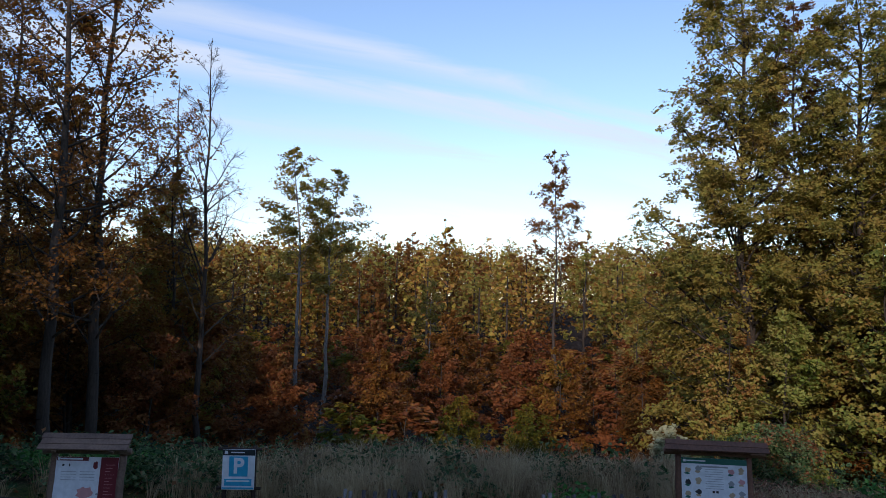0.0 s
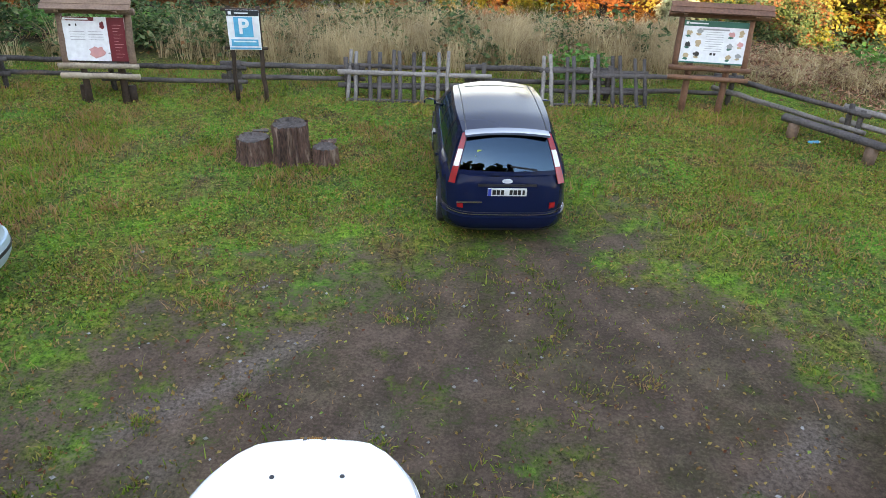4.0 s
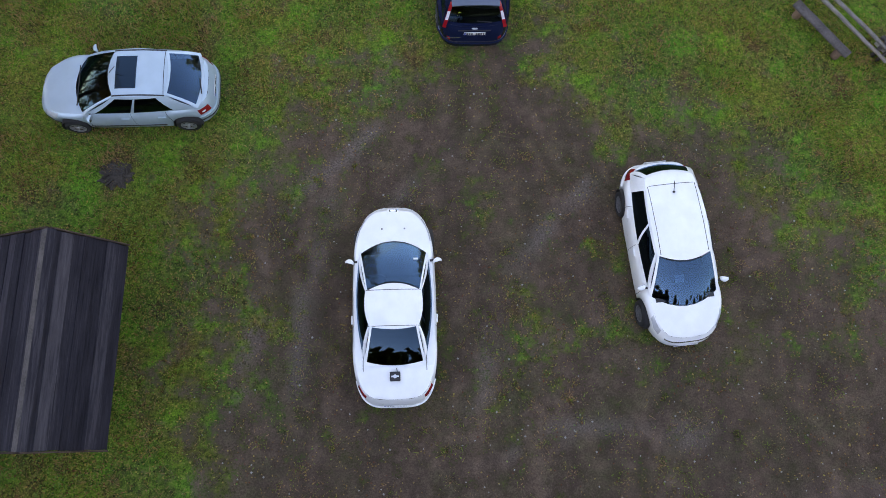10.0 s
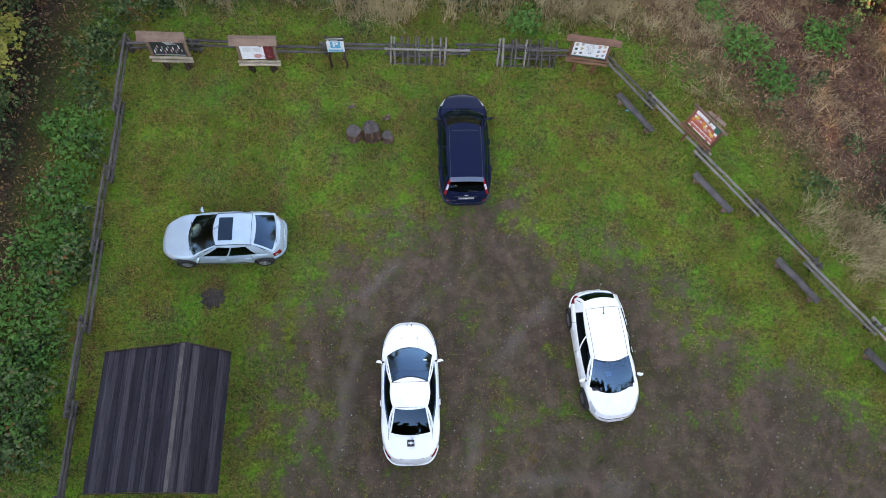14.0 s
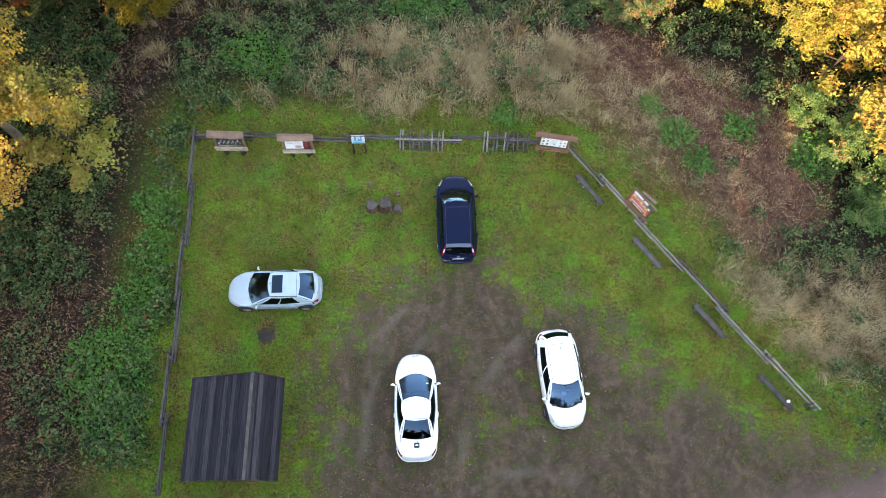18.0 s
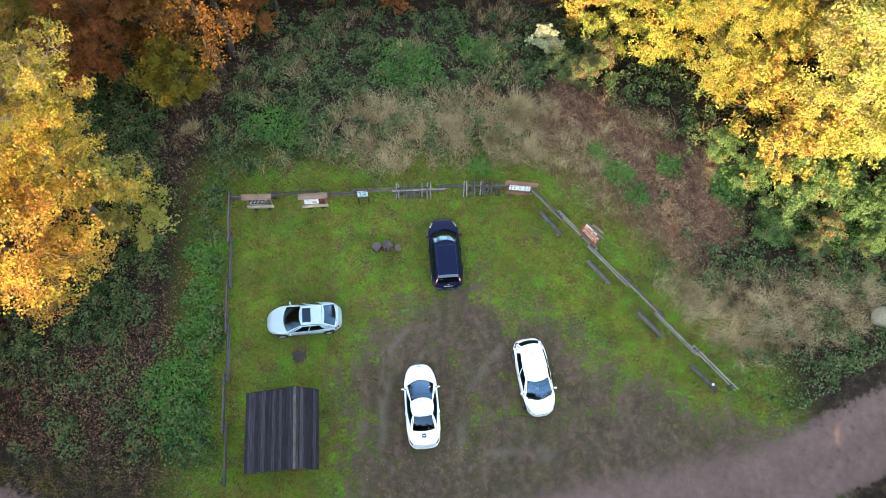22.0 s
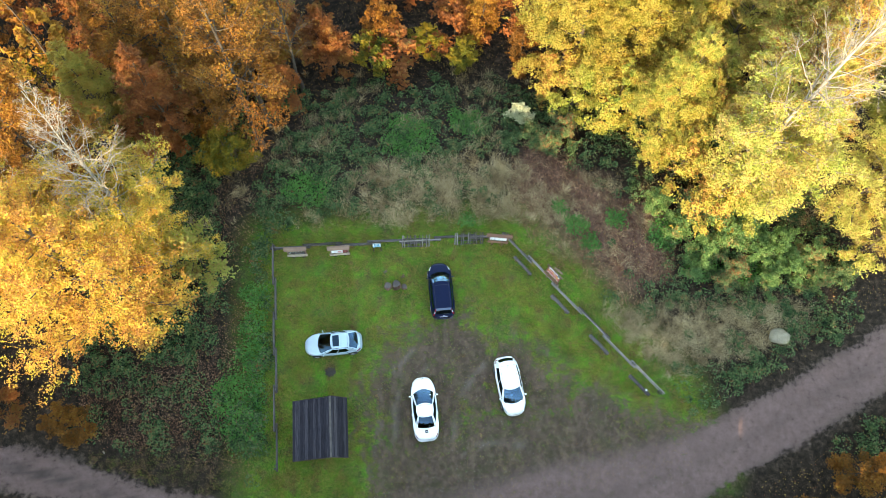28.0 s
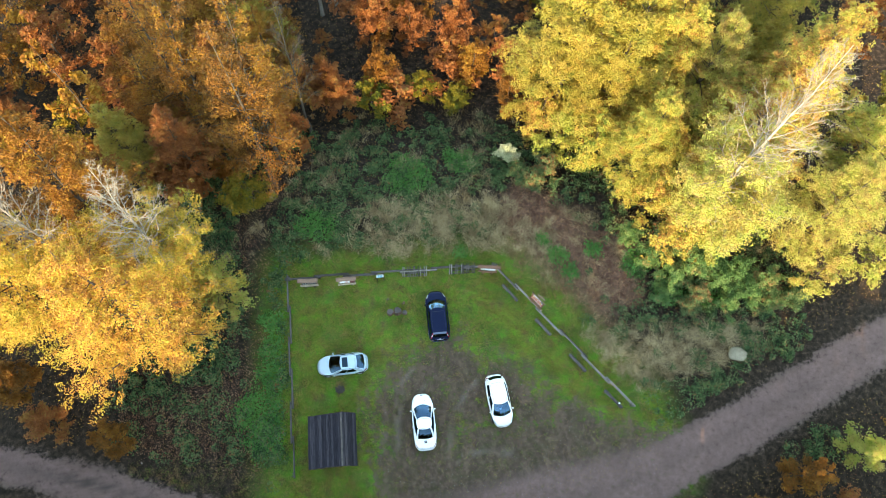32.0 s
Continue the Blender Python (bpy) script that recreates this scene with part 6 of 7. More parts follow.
def info_board(label, x, y, turn, wood, postwood, pw, ph, roof_w, roof, seed, legs=0.37, panel_mat=WHITE_INK, stubs=False, lift=0.0):
    """Roofed information board: two posts, two log rails, panel and boards on top. Returns thing, panel and the panel's pose."""
    th = tagged(new("information_board"), label, "information board", "information boards")
    th.matrix_basis = pose(x, y, 0, 0, 0, turn)
    for s in (-1, 1):
        part("post", log_bm((s * legs, -0.02, -0.1), (s * legs, 0.06, 0.95 + lift), 0.07, 0.065, 10, seed + s), postwood, th, "", True)
        part("frame_post", log_bm((s * (pw / 2 + 0.06), -0.03, 0.78 + lift), (s * (pw / 2 + 0.06), 0.12, 1.86 + lift), 0.065, 0.06, 10, seed + 5 + s), wood, th, "", True)
        if stubs:
            part("stub", log_bm((s * legs + s * 0.1, 0.1, -0.05), (s * legs + s * 0.1, 0.12, 0.32), 0.08, 0.08, 9, seed + 9 + s), postwood, th, "", True)
    for z, yy, ww in ((0.82, -0.1, pw + 0.36), (0.62, -0.1, pw + 0.34)):
        part("log_rail", log_bm((-ww / 2, yy, z + lift), (ww / 2, yy, z + lift), 0.055, 0.05, 10, seed + 20 + int(z * 10)), wood if not stubs else PALEWOOD, th, "", True)
    part("lintel", log_bm((-roof_w / 2 + 0.02, 0.03, 1.84 + lift), (roof_w / 2 - 0.02, 0.03, 1.84 + lift), 0.062, 0.06, 10, seed + 31), wood, th, "", True)
    for k in range(roof):
        y0 = -0.17 + 0.085 * k
        z0 = 1.93 + lift + 0.085 * k
        part("roof_board", box(roof_w * (1 - 0.012 * (k % 2)), 0.122, 0.035, pose(0.01 * (k % 2), y0, z0 + 0.02, 40, 0, 0), 0.008), wood, th)
    for s in (-1, 1):
        part("roof_bearer", box(0.07, 0.36, 0.06, pose(s * (roof_w / 2 - 0.3), -0.06, 1.98 + lift, 40, 0, 0), 0.008), wood, th)
    m = pose(0, 0.02, 0.9 + lift + ph / 2, -8, 0, 0)
    panel = part("panel", box(pw, 0.02, ph, m, 0.003), panel_mat, th)
    return th, panel, m


# board on beetles and galls: white with a maroon side strip
th, pn, pm = info_board("brown wooden information board with white and maroon poster", -6.67, 13.62, 2, TANWOOD, DARKWOOD, 1.18, 0.82, 1.68, 3, 50, stubs=True, lift=-0.05)
panel_bits(th, pn, [("maroon_strip", MAROON_INK, 0.42, 0.0, 0.33, 0.82), ("title_band", MAROON_INK, -0.28, 0.375, 0.6, 0.07), ("title_bar", WHITE_INK, -0.3, 0.375, 0.42, 0.03),
                    ("corner_mark", WHITE_INK, -0.54, 0.375, 0.05, 0.045)] +
           [("text_bar", PINK_INK, 0.44 - 0.02 * (k % 3), 0.27 - k * 0.06, 0.17 - 0.04 * (k % 3), 0.008) for k in range(11)] + [("text_bar", GREY_INK, -0.33 + (k % 2) * 0.35, 0.14 - (k // 2) * 0.05, 0.28, 0.008) for k in range(8)], pm)
blob("beetle_print", MAROON_INK, 0.16, 0.26, 0.11, 0.17, pn, pm, 3)
blob("gall_print", PINK_INK, 0.0, -0.24, 0.32, 0.24, pn, pm, 4)
blob("insect_print", INK, -0.45, 0.26, 0.05, 0.05, pn, pm, 5)
blob("insect_print", INK, -0.33, 0.26, 0.03, 0.06, pn, pm, 6)
blob("insect_print", GREY_INK, 0.24, -0.26, 0.06, 0.04, pn, pm, 7)
# board with a dark picture
th, pn, pm = info_board("brown wooden information board with dark picture poster", -9.85, 13.62, 0, TANWOOD, DARKWOOD, 1.18, 0.82, 1.68, 3, 70, panel_mat=NIGHT_INK, stubs=True)
panel_bits(th, pn, [("title_band", GREEN_INK, 0, 0.37, 1.16, 0.07), ("title_bar", WHITE_INK, 0.1, 0.3, 0.6, 0.04), ("base_band", GREY_INK, 0, -0.37, 1.1, 0.05)] +
           [("text_bar", WHITE_INK, 0.1 + 0.05 * (k % 3), 0.24 - 0.05 * k, 0.4, 0.014) for k in range(3)], pm)
for k in range(14):
    blob("bird_print", (WHITE_INK, GREY_INK, PINK_INK)[k % 3], -0.5 + k * 0.076, -0.1 + 0.12 * ((k * 7) % 5 - 2) / 2, 0.06, 0.22 - 0.02 * (k % 4), pn, pm, 20 + k)
# board with mushrooms: white with a green band
th, pn, pm = info_board("red-brown wooden information board with white mushroom poster", 5.44, 14.06, -7, BROWNWOOD, BROWNWOOD, 1.24, 0.82, 1.95, 2, 90, lift=0.12)
panel_bits(th, pn, [("title_band", GREEN_INK, 0, 0.355, 1.24, 0.11), ("title_bar", WHITE_INK, -0.34, 0.355, 0.36, 0.025), ("corner_mark", WHITE_INK, -0.56, 0.355, 0.05, 0.05), ("base_band", GREEN_INK, 0, -0.395, 1.24, 0.03), ("heading_bar", GREY_INK, 0, 0.25, 0.52, 0.03)] +
           [("text_bar", GREY_INK, 0.0, 0.2 - k * 0.045, 0.34, 0.008) for k in range(9)] + [("code_square", INK, -0.02 + 0.07 * k, -0.22, 0.045, 0.045) for k in range(2)], pm)
for k in range(12):
    cx = (-0.5, -0.3, 0.32, 0.51)[k % 4]
    cz = (0.17, -0.05, -0.27)[k // 4] + 0.04 * ((k * 3) % 2)
    blob("mushroom_print", (TAN_INK, GREY_INK, PINK_INK, TAN_INK, INK)[k % 5], cx, cz, 0.13, 0.11, pn, pm, 40 + k)
    blob("stem_print", (GREEN_INK, TAN_INK)[k % 2], cx - 0.01, cz - 0.06, 0.11, 0.05, pn, pm, 60 + k)
# board on the eastern fence: red and orange
th = tagged(new("information_board"), "brown wooden board with red and orange poster at the fence", "information board", "information boards")
th.matrix_basis = pose(9.32, 11.0, 0, 0, 0, -51)
for s in (-1, 1):
    part("post", log_bm((s * 0.36, -0.1, -0.1), (s * 0.36, -0.02, 0.98), 0.06, 0.058, 10, 110 + s), BROWNWOOD, th, "", True)
    part("frame_post", log_bm((s * 0.62, -0.05, 0.75), (s * 0.62, 0.14, 1.75), 0.055, 0.055, 10, 114 + s), BROWNWOOD, th, "", True)
for z in (0.68, 0.84):
    part("log_rail", log_bm((-0.75, -0.11, z), (0.75, -0.11, z), 0.05, 0.05, 10, 118 + int(z * 10)), BROWNWOOD, th, "", True)
part("lintel", log_bm((-0.8, 0.12, 1.76), (0.8, 0.12, 1.76), 0.05, 0.045, 10, 121), TANWOOD, th, "", True)
part("loose_board", box(0.75, 0.13, 0.03, pose(0.1, 0.36, 1.72, 14, 0, 6), 0.006), TANWOOD, th, "broken pale roof board")
part("roof_bearer", box(0.06, 0.5, 0.06, pose(0.05, 0.26, 1.74, 10, 0, 0), 0.006), BROWNWOOD, th)
pm = pose(0, 0.06, 1.3, -12, 0, 0)
pn = part("panel", box(1.16, 0.02, 0.82, pm, 0.003), RED_INK, th)
panel_bits(th, pn, [("title_band", GREEN_INK, 0.25, 0.37, 0.64, 0.07), ("title_field", WHITE_INK, -0.12, 0.29, 0.86, 0.16), ("title_bar", GREY_INK, -0.1, 0.24, 0.6, 0.03), ("text_bar", WHITE_INK, 0, -0.2, 1.0, 0.03), ("corner_field", GREEN_INK, 0.44, 0.25, 0.22, 0.18), ("base_band", WHITE_INK, 0, -0.36, 1.1, 0.04)], pm)
YELLOW_INK = plain("yellow_print", (0.72, 0.5, 0.09), 0.35)
for k in range(11):
    blob("fruit_print", (ORANGE_INK, YELLOW_INK, PINK_INK, RED_INK)[k % 4], -0.48 + 0.096 * k, 0.02 + 0.07 * ((k * 5) % 3 - 1), 0.19, 0.17, pn, pm, 120 + k)
for k in range(5):
    blob("round_print", WHITE_INK, -0.46 + 0.23 * k, 0.1 - 0.06 * (k % 2), 0.14, 0.14, pn, pm, 80 + k)
for k in range(9):
    blob("badge_print", (WHITE_INK, PINK_INK)[k % 2], -0.46 + 0.115 * k, -0.25, 0.06, 0.06, pn, pm, 90 + k)

# parking sign
sg = tagged(new("parking_sign"), "blue and white parking sign on two dark posts", "parking sign")
sg.matrix_basis = pose(-3.83, 13.9, 0, 0, 0, 3)
for s in (-1, 1):
    part("post", log_bm((s * 0.285, 0, -0.1), (s * 0.285, 0.03, 1.9), 0.045, 0.042, 10, 130 + s), DARKWOOD, sg, "", True)
for z in (1.1, 1.84):
    part("cross_bar", log_bm((-0.42, 0.0, z), (0.42, 0.0, z), 0.032, 0.03, 9, 134 + int(z * 10)), DARKWOOD, sg, "", True)
pm = pose(0, -0.07, 1.47)
pn = part("panel", box(0.62, 0.02, 0.76, pm, 0.003), WHITE_INK, sg)
panel_bits(sg, pn, [("title_band", NIGHT_INK, 0, 0.325, 0.62, 0.11), ("title_bar", WHITE_INK, -0.02, 0.325, 0.26, 0.022), ("corner_mark", WHITE_INK, -0.24, 0.325, 0.06, 0.06), ("blue_field", CYAN_INK, 0, 0.06, 0.36, 0.38),
                    ("base_band", CYAN_INK, 0, -0.24, 0.52, 0.13), ("lower_edge", CYAN_INK, 0, -0.35, 0.6, 0.03), ("text_bar", WHITE_INK, 0, -0.215, 0.44, 0.028), ("text_bar", WHITE_INK, 0, -0.27, 0.24, 0.024)], pm)
fc = bpy.data.curves.new("letter_p", "FONT")
fc.body, fc.size, fc.extrude, fc.align_x, fc.align_y, fc.offset = "P", 0.4, 0.002, "CENTER", "CENTER", 0.012
fc.materials.append(WHITE_INK)
lp = put("letter", fc, pn, "white letter P")
lp.matrix_basis = pm @ pose(0, -0.021, 0.06, 90, 0, 0)


# benches of split logs
def bench(a, b, seed, top=0.42):
    a, b = np.array(a), np.array(b)
    th = tagged(new("bench"), "dark half-log bench on short round legs in the grass", "bench", "log benches")
    d = b - a; ln = float(np.hypot(*d))
    th.matrix_basis = pose(*((a + b) / 2), 0, 0, 0, math.degrees(math.atan2(d[1], d[0])))
    part("seat", log_bm((-ln / 2, 0, top - 0.06), (ln / 2, 0, top - 0.05), 0.135, 0.125, 12, seed, 0.05, 0.5), OLDWOOD, th, "", True)
    for s in (-1, 1):
        part("leg", log_bm((s * (ln / 2 - 0.22), 0, -0.06), (s * (ln / 2 - 0.22), 0, top - 0.08), 0.1, 0.11, 10, seed + s + 3, 0.08), TANWOOD, th, "", True)


for k, (a, b) in enumerate((((6.67, 12.89), (7.83, 11.36)), ((9.21, 9.69), (10.36, 8.22)), ((11.76, 6.51), (12.94, 4.98)), ((14.28, 3.38), (15.52, 1.86)))):
    bench(a, b, 140 + k * 9)
cup = tagged(new("paper_cup"), "small white paper cup on the end of the bench", "cup")
cup.location = (15.3, 2.22, 0.43)
disc(0.05, 0.07, 0.12, pose(0, 0, 0.06), PAPER, "cup_body", cup)
disc(0.074, 0.07, 0.015, pose(0, 0, 0.125), WHITE_INK, "cup_lid", cup)
lit = tagged(new("plastic_bottle"), "crumpled blue plastic bottle lying in the grass", "bottle")
lit.location = (7.1, 12.38, 0.04)
part("bottle_body", log_bm((-0.1, 0, 0), (0.1, 0.04, 0), 0.035, 0.033, 8, 5, 0.2), CYAN_INK, lit)
part("bottle_cap", log_bm((0.1, 0.04, 0), (0.14, 0.055, 0), 0.015, 0.015, 8, 6), WHITE_INK, lit)


# stumps
def stump(x, y, r, h, seed):
    th = tagged(new("tree_stump"), "weathered reddish-brown tree stump standing in the grass", "tree stump", "tree stumps")
    th.location = (x, y, 0)
    rng = np.random.default_rng(seed)
    n, rows = 60, [(-0.05, 1.18), (0.08, 1.08), (0.3, 1.0), (0.6, 0.97), (0.9, 0.98), (1.0, 0.95)]
    lob = 1 + 0.06 * np.sin(np.arange(n) * 2 * np.pi / n * 3 + seed) + rng.normal(size=n) * 0.07
    bm, rings = bmesh.new(), []
    for z, k in rows:
        rings.append([bm.verts.new((r * k * lob[j] * math.cos(2 * math.pi * j / n) * (1 + rng.normal() * 0.03), r * k * lob[j] * math.sin(2 * math.pi * j / n), max(z, -0.05) * h + rng.normal() * 0.012 * (z > 0.5))) for j in range(n)])
    for a, b in zip(rings, rings[1:]):
        for j in range(n):
            bm.faces.new((a[j], a[(j + 1) % n], b[(j + 1) % n], b[j]))
    part("bark", bm, STUMPBARK, th)
    bm = bmesh.new()
    rings = []
    for k in (1.0, 0.93, 0.75, 0.5, 0.25):
        rings.append([bm.verts.new((r * 0.95 * k * lob[j] * math.cos(2 * math.pi * j / n), r * 0.95 * k * lob[j] * math.sin(2 * math.pi * j / n), h * (1.0 if k > 0.95 else 0.985) - (0.03 if k < 0.9 else 0) - rng.uniform(0, 0.04) * (1 - k))) for j in range(n)])
    for a, b in zip(rings, rings[1:]):
        for j in range(n):
            bm.faces.new((a[j], a[(j + 1) % n], b[(j + 1) % n], b[j]))
    bm.faces.new(rings[-1])
    part("cut_top", bm, STUMPTOP, th, "grey weathered sawn top")


STUMPBARK = grained("stump_bark", (0.012, 0.006, 0.005), (0.3, 0.155, 0.115), 0.9, (3.2, 3.2, 0.7), 3.0, 1.0, 0.05, wear=(0.42, 0.29, 0.23))
STUMPTOP = grained("stump_top", (0.04, 0.032, 0.03), (0.15, 0.12, 0.11), 0.9, (1, 1, 1), 6.0, 0.8, 0.02, wear=(0.03, 0.022, 0.02))
stump(-3.1, 10.98, 0.265, 0.4, 1)
stump(-2.46, 11.0, 0.29, 0.66, 2)
stump(-1.88, 10.9, 0.2, 0.3, 3)
for k, (x, y) in enumerate(((-3.27, 12.15), (-1.95, 11.75))):
    th = tagged(new("bark_chunk"), "loose flake of pale and brown bark in grass", "bark chunk", "loose bark")
    th.location = (x, y, 0.02)
    part("flake", log_bm((-0.14, 0, 0.02), (0.13, 0.03, 0.03), 0.07, 0.05, 8, 160 + k, 0.25, 0.4), STUMPTOP if k == 0 else STUMPBARK, th)
    part("flake", log_bm((-0.02, 0.12, 0.01), (0.12, 0.16, 0.01), 0.05, 0.04, 8, 164 + k, 0.25, 0.4), STUMPBARK, th)

# boulder by the track
bm = bmesh.new()
bmesh.ops.create_icosphere(bm, subdivisions=4, radius=1)
for v in bm.verts:
    n1 = noise.noise(v.co * 1.1 + Vector((3, 1, 2))) * 0.22 + noise.noise(v.co * 3.5) * 0.06
    v.co = v.co * (1 + n1)
    v.co = Vector((v.co.x * 0.8, v.co.y * 0.62, v.co.z * 0.5))
BOULDER = grained("boulder_stone", (0.13, 0.11, 0.075), (0.32, 0.27, 0.19), 0.9, (1, 1, 1), 2.5, 0.5, 0.03, wear=(0.16, 0.17, 0.09))
ob = part("boulder", bm, BOULDER, None, "", True)
ob.location = (26.1, 5.75, 0.28)
tagged(ob, "large tan boulder in grass beside the track", "boulder")

# remains of an old fire: ash with charred ends of wood
pit = tagged(new("fire_pit"), "dark ash and charred wood of an old fire on grass", "fire pit")
pit.location = (-7.45, 4.72, 0)
ASH = grained("ash_and_charcoal", (0.01, 0.008, 0.007), (0.085, 0.066, 0.055), 0.95, (1, 1, 1), 8.0, 1.0, 0.03)
bm = bmesh.new()
bmesh.ops.create_icosphere(bm, subdivisions=5, radius=1)
for v in bm.verts:
    k = 1 + noise.noise(v.co * 2.2) * 0.6 + noise.noise(v.co * 6) * 0.6
    v.co = Vector((v.co.x * 0.3 * k, v.co.y * 0.27 * k, 0.02 + v.co.z * 0.05 + noise.noise(v.co * 11) * 0.035))
part("ash", bm, ASH, pit)
for k in range(9):
    a, r = k * 2.4, 0.08 + 0.025 * k
    c = (math.cos(a) * r, math.sin(a) * r)
    part("charred_stick", log_bm((c[0] - 0.1 * math.cos(k), c[1] - 0.1 * math.sin(k), 0.05), (c[0] + 0.1 * math.cos(k), c[1] + 0.1 * math.sin(k), 0.08), 0.025, 0.018, 7, 300 + k, 0.15), ASH if k % 3 else OLDWOOD, pit)

# hut with a boarded roof of unequal slopes
hut = tagged(new("hut"), "low dark wooden shelter hut with deep boarded roof", "hut")
hut.matrix_basis = pose(-8.15, 0.45, 0, 0, 0, 1.2)
EL, RD, ER = (-1.6, 1.95), (1.16, 3.3), (2.09, 2.04)    # eaves and ridge: x, z
Y0, Y1 = -1.98, 1.98


def wall_bm(x0, x1, y0, y1, z0, z1):
    return box(x1 - x0, y1 - y0, z1 - z0, Matrix.Translation(((x0 + x1) / 2, (y0 + y1) / 2, (z0 + z1) / 2)), 0.01)


def slope_z(x):
    return EL[1] + (RD[1] - EL[1]) * (x - EL[0]) / (RD[0] - EL[0]) if x < RD[0] else RD[1] + (ER[1] - RD[1]) * (x - RD[0]) / (ER[0] - RD[0])


for k in range(9):
    part("wall_board", wall_bm(-1.36, -1.32, Y0 + 0.2, Y1 - 0.2, k * 0.2, k * 0.2 + 0.195), DARKWOOD, hut)
for k in range(12):     # the front wall stands well back under the eave
    part("wall_board", wall_bm(0.3, 0.34, Y0 + 0.2, Y1 - 0.2, k * 0.23, k * 0.23 + 0.225), DARKWOOD, hut)
for yy in (Y0 + 0.2, Y1 - 0.24):
    for k in range(8):
        x0 = -1.32 + k * 0.2025
        part("gable_board", wall_bm(x0, x0 + 0.196, yy, yy + 0.04, 0, min(slope_z(x0), slope_z(x0 + 0.196)) - 0.03), DARKWOOD, hut)
for k in range(4):
    yy = Y0 + 0.3 + k * 1.12
    part("rafter", wall_bm(0.34, 1.9, yy, yy + 0.08, 2.02, 2.14), DARKWOOD, hut)
rng2 = np.random.default_rng(9)


def roof_side(a, b, n):
    a, b = np.array(a), np.array(b)
    d = (b - a) / n
    ang = math.degrees(math.atan2(d[1], d[0]))
    w = float(np.hypot(*d))
    for k in range(n):
        c = a + d * (k + 0.5)
        up = np.array([-d[1], d[0]]) / w * (0.012 + 0.012 * (k % 2) + rng2.uniform(0, 0.006))
        if up[1] < 0:
            up = -up
        part("roof_board", box(w * 1.06, Y1 - Y0 - rng2.uniform(0, 0.04), 0.026, pose(c[0] + up[0], rng2.uniform(-0.01, 0.01), c[1] + up[1], 0, -ang, 0), 0.004), ROOFWOOD, hut)


roof_side(EL, RD, 15)
roof_side(RD, ER, 7)
for yy in (Y0 - 0.012, Y1 + 0.012):
    for a, b in ((EL, RD), (RD, ER)):
        a, b = np.array(a), np.array(b)
        c, d = (a + b) / 2, b - a
        part("barge_board", box(float(np.hypot(*d)) + 0.02, 0.03, 0.14, pose(c[0], yy, c[1], 0, -math.degrees(math.atan2(d[1], d[0])), 0), 0.004), DARKWOOD, hut)
part("ridge_board", box(0.24, Y1 - Y0, 0.026, pose(RD[0] - 0.1, 0, RD[1] - 0.02, 0, -36, 0), 0.004), OLDWOOD, hut, "paler ridge board")
part("ridge_board", box(0.16, Y1 - Y0, 0.026, pose(RD[0] + 0.05, 0, RD[1] + 0.0, 0, 48.4, 0), 0.004), ROOFWOOD, hut)

# short pale marker post at the edge of the track
mp = tagged(new("marker_post"), "short leaning white marker post with dark foot in grass", "marker post")
mp.location = (-22.90, -0.22, float(terrain(-22.90, -0.22)))
part("post", log_bm((0, 0, 0.1), (0.12, 0.1, 0.62), 0.05, 0.05, 10, 401), PALEWOOD, mp, "", True)
part("foot", log_bm((-0.03, -0.03, -0.1), (0.0, 0.0, 0.14), 0.07, 0.06, 10, 402), DARKWOOD, mp, "", True)


# ---- undergrowth, grass and fallen leaves ----
def stuff(name, parts, mat, label, category):
    vs, fs, o = [], [], 0
    for v, f in parts:
        vs.append(v); fs.append(np.asarray(f) + o); o += len(v)
    return tagged(put(name, arr_mesh(name, np.concatenate(vs), np.concatenate(fs), mat)), label, category, kind="stuff")


def sow(rng, n, box_, weight):
    """Random plan points in a box, kept by the weight (0 to 1) at each."""
    x0, x1, y0, y1 = box_
    out, got = [], 0
    for _ in range(40):
        x, y = rng.uniform(x0, x1, n), rng.uniform(y0, y1, n)
        keep = rng.uniform(size=n) < weight(x, y)
        out.append(np.stack([x[keep], y[keep]], axis=1)); got += int(keep.sum())
        if got >= n:
            break
    return np.concatenate(out)[:n]


def outside_lawn(x, y, m=0.4):
    return smooth01(m * 0.3, m * 2.2, -poly_dist(x, y, LAWN)) * smooth01(2.6, 3.6, line_dist(x, y, ROAD))


HEATH = [(5.9, 16.0), (7.2, 21.5), (9.5, 25.5), (12.0, 23.0), (15.0, 18.5), (20.0, 15.5), (18.5, 10.5), (14.5, 8.5), (10.5, 12.5)]
NORTH_TURF = [(-12.3, 14.8), (-12.3, 15.9), (-3, 16.7), (6.5, 17.6), (7.2, 15.2), (16.8, 3.2), (18.2, 3.2), (9.0, 15.0)]

WEST_VERGE = [(-25.1, -0.59), (-19.17, -0.77), (-12.76, -0.39), (-9.29, -2.68), (-15.24, -3.06), (-20.35, -2.1), (-24.19, -1.3)]
WEST_BRACKEN = [(-26.4, 4.4), (-20.8, 5.6), (-15.2, 6.6), (-13.8, 4.2), (-14.2, -0.3), (-22.17, -0.35), (-25.23, 0.75)]


def heath(x, y):
    return smooth01(-0.8, 1.0, poly_dist(x, y, HEATH) + (fractal(x * 0.6, y * 0.6, 61) - 0.5) * 3)


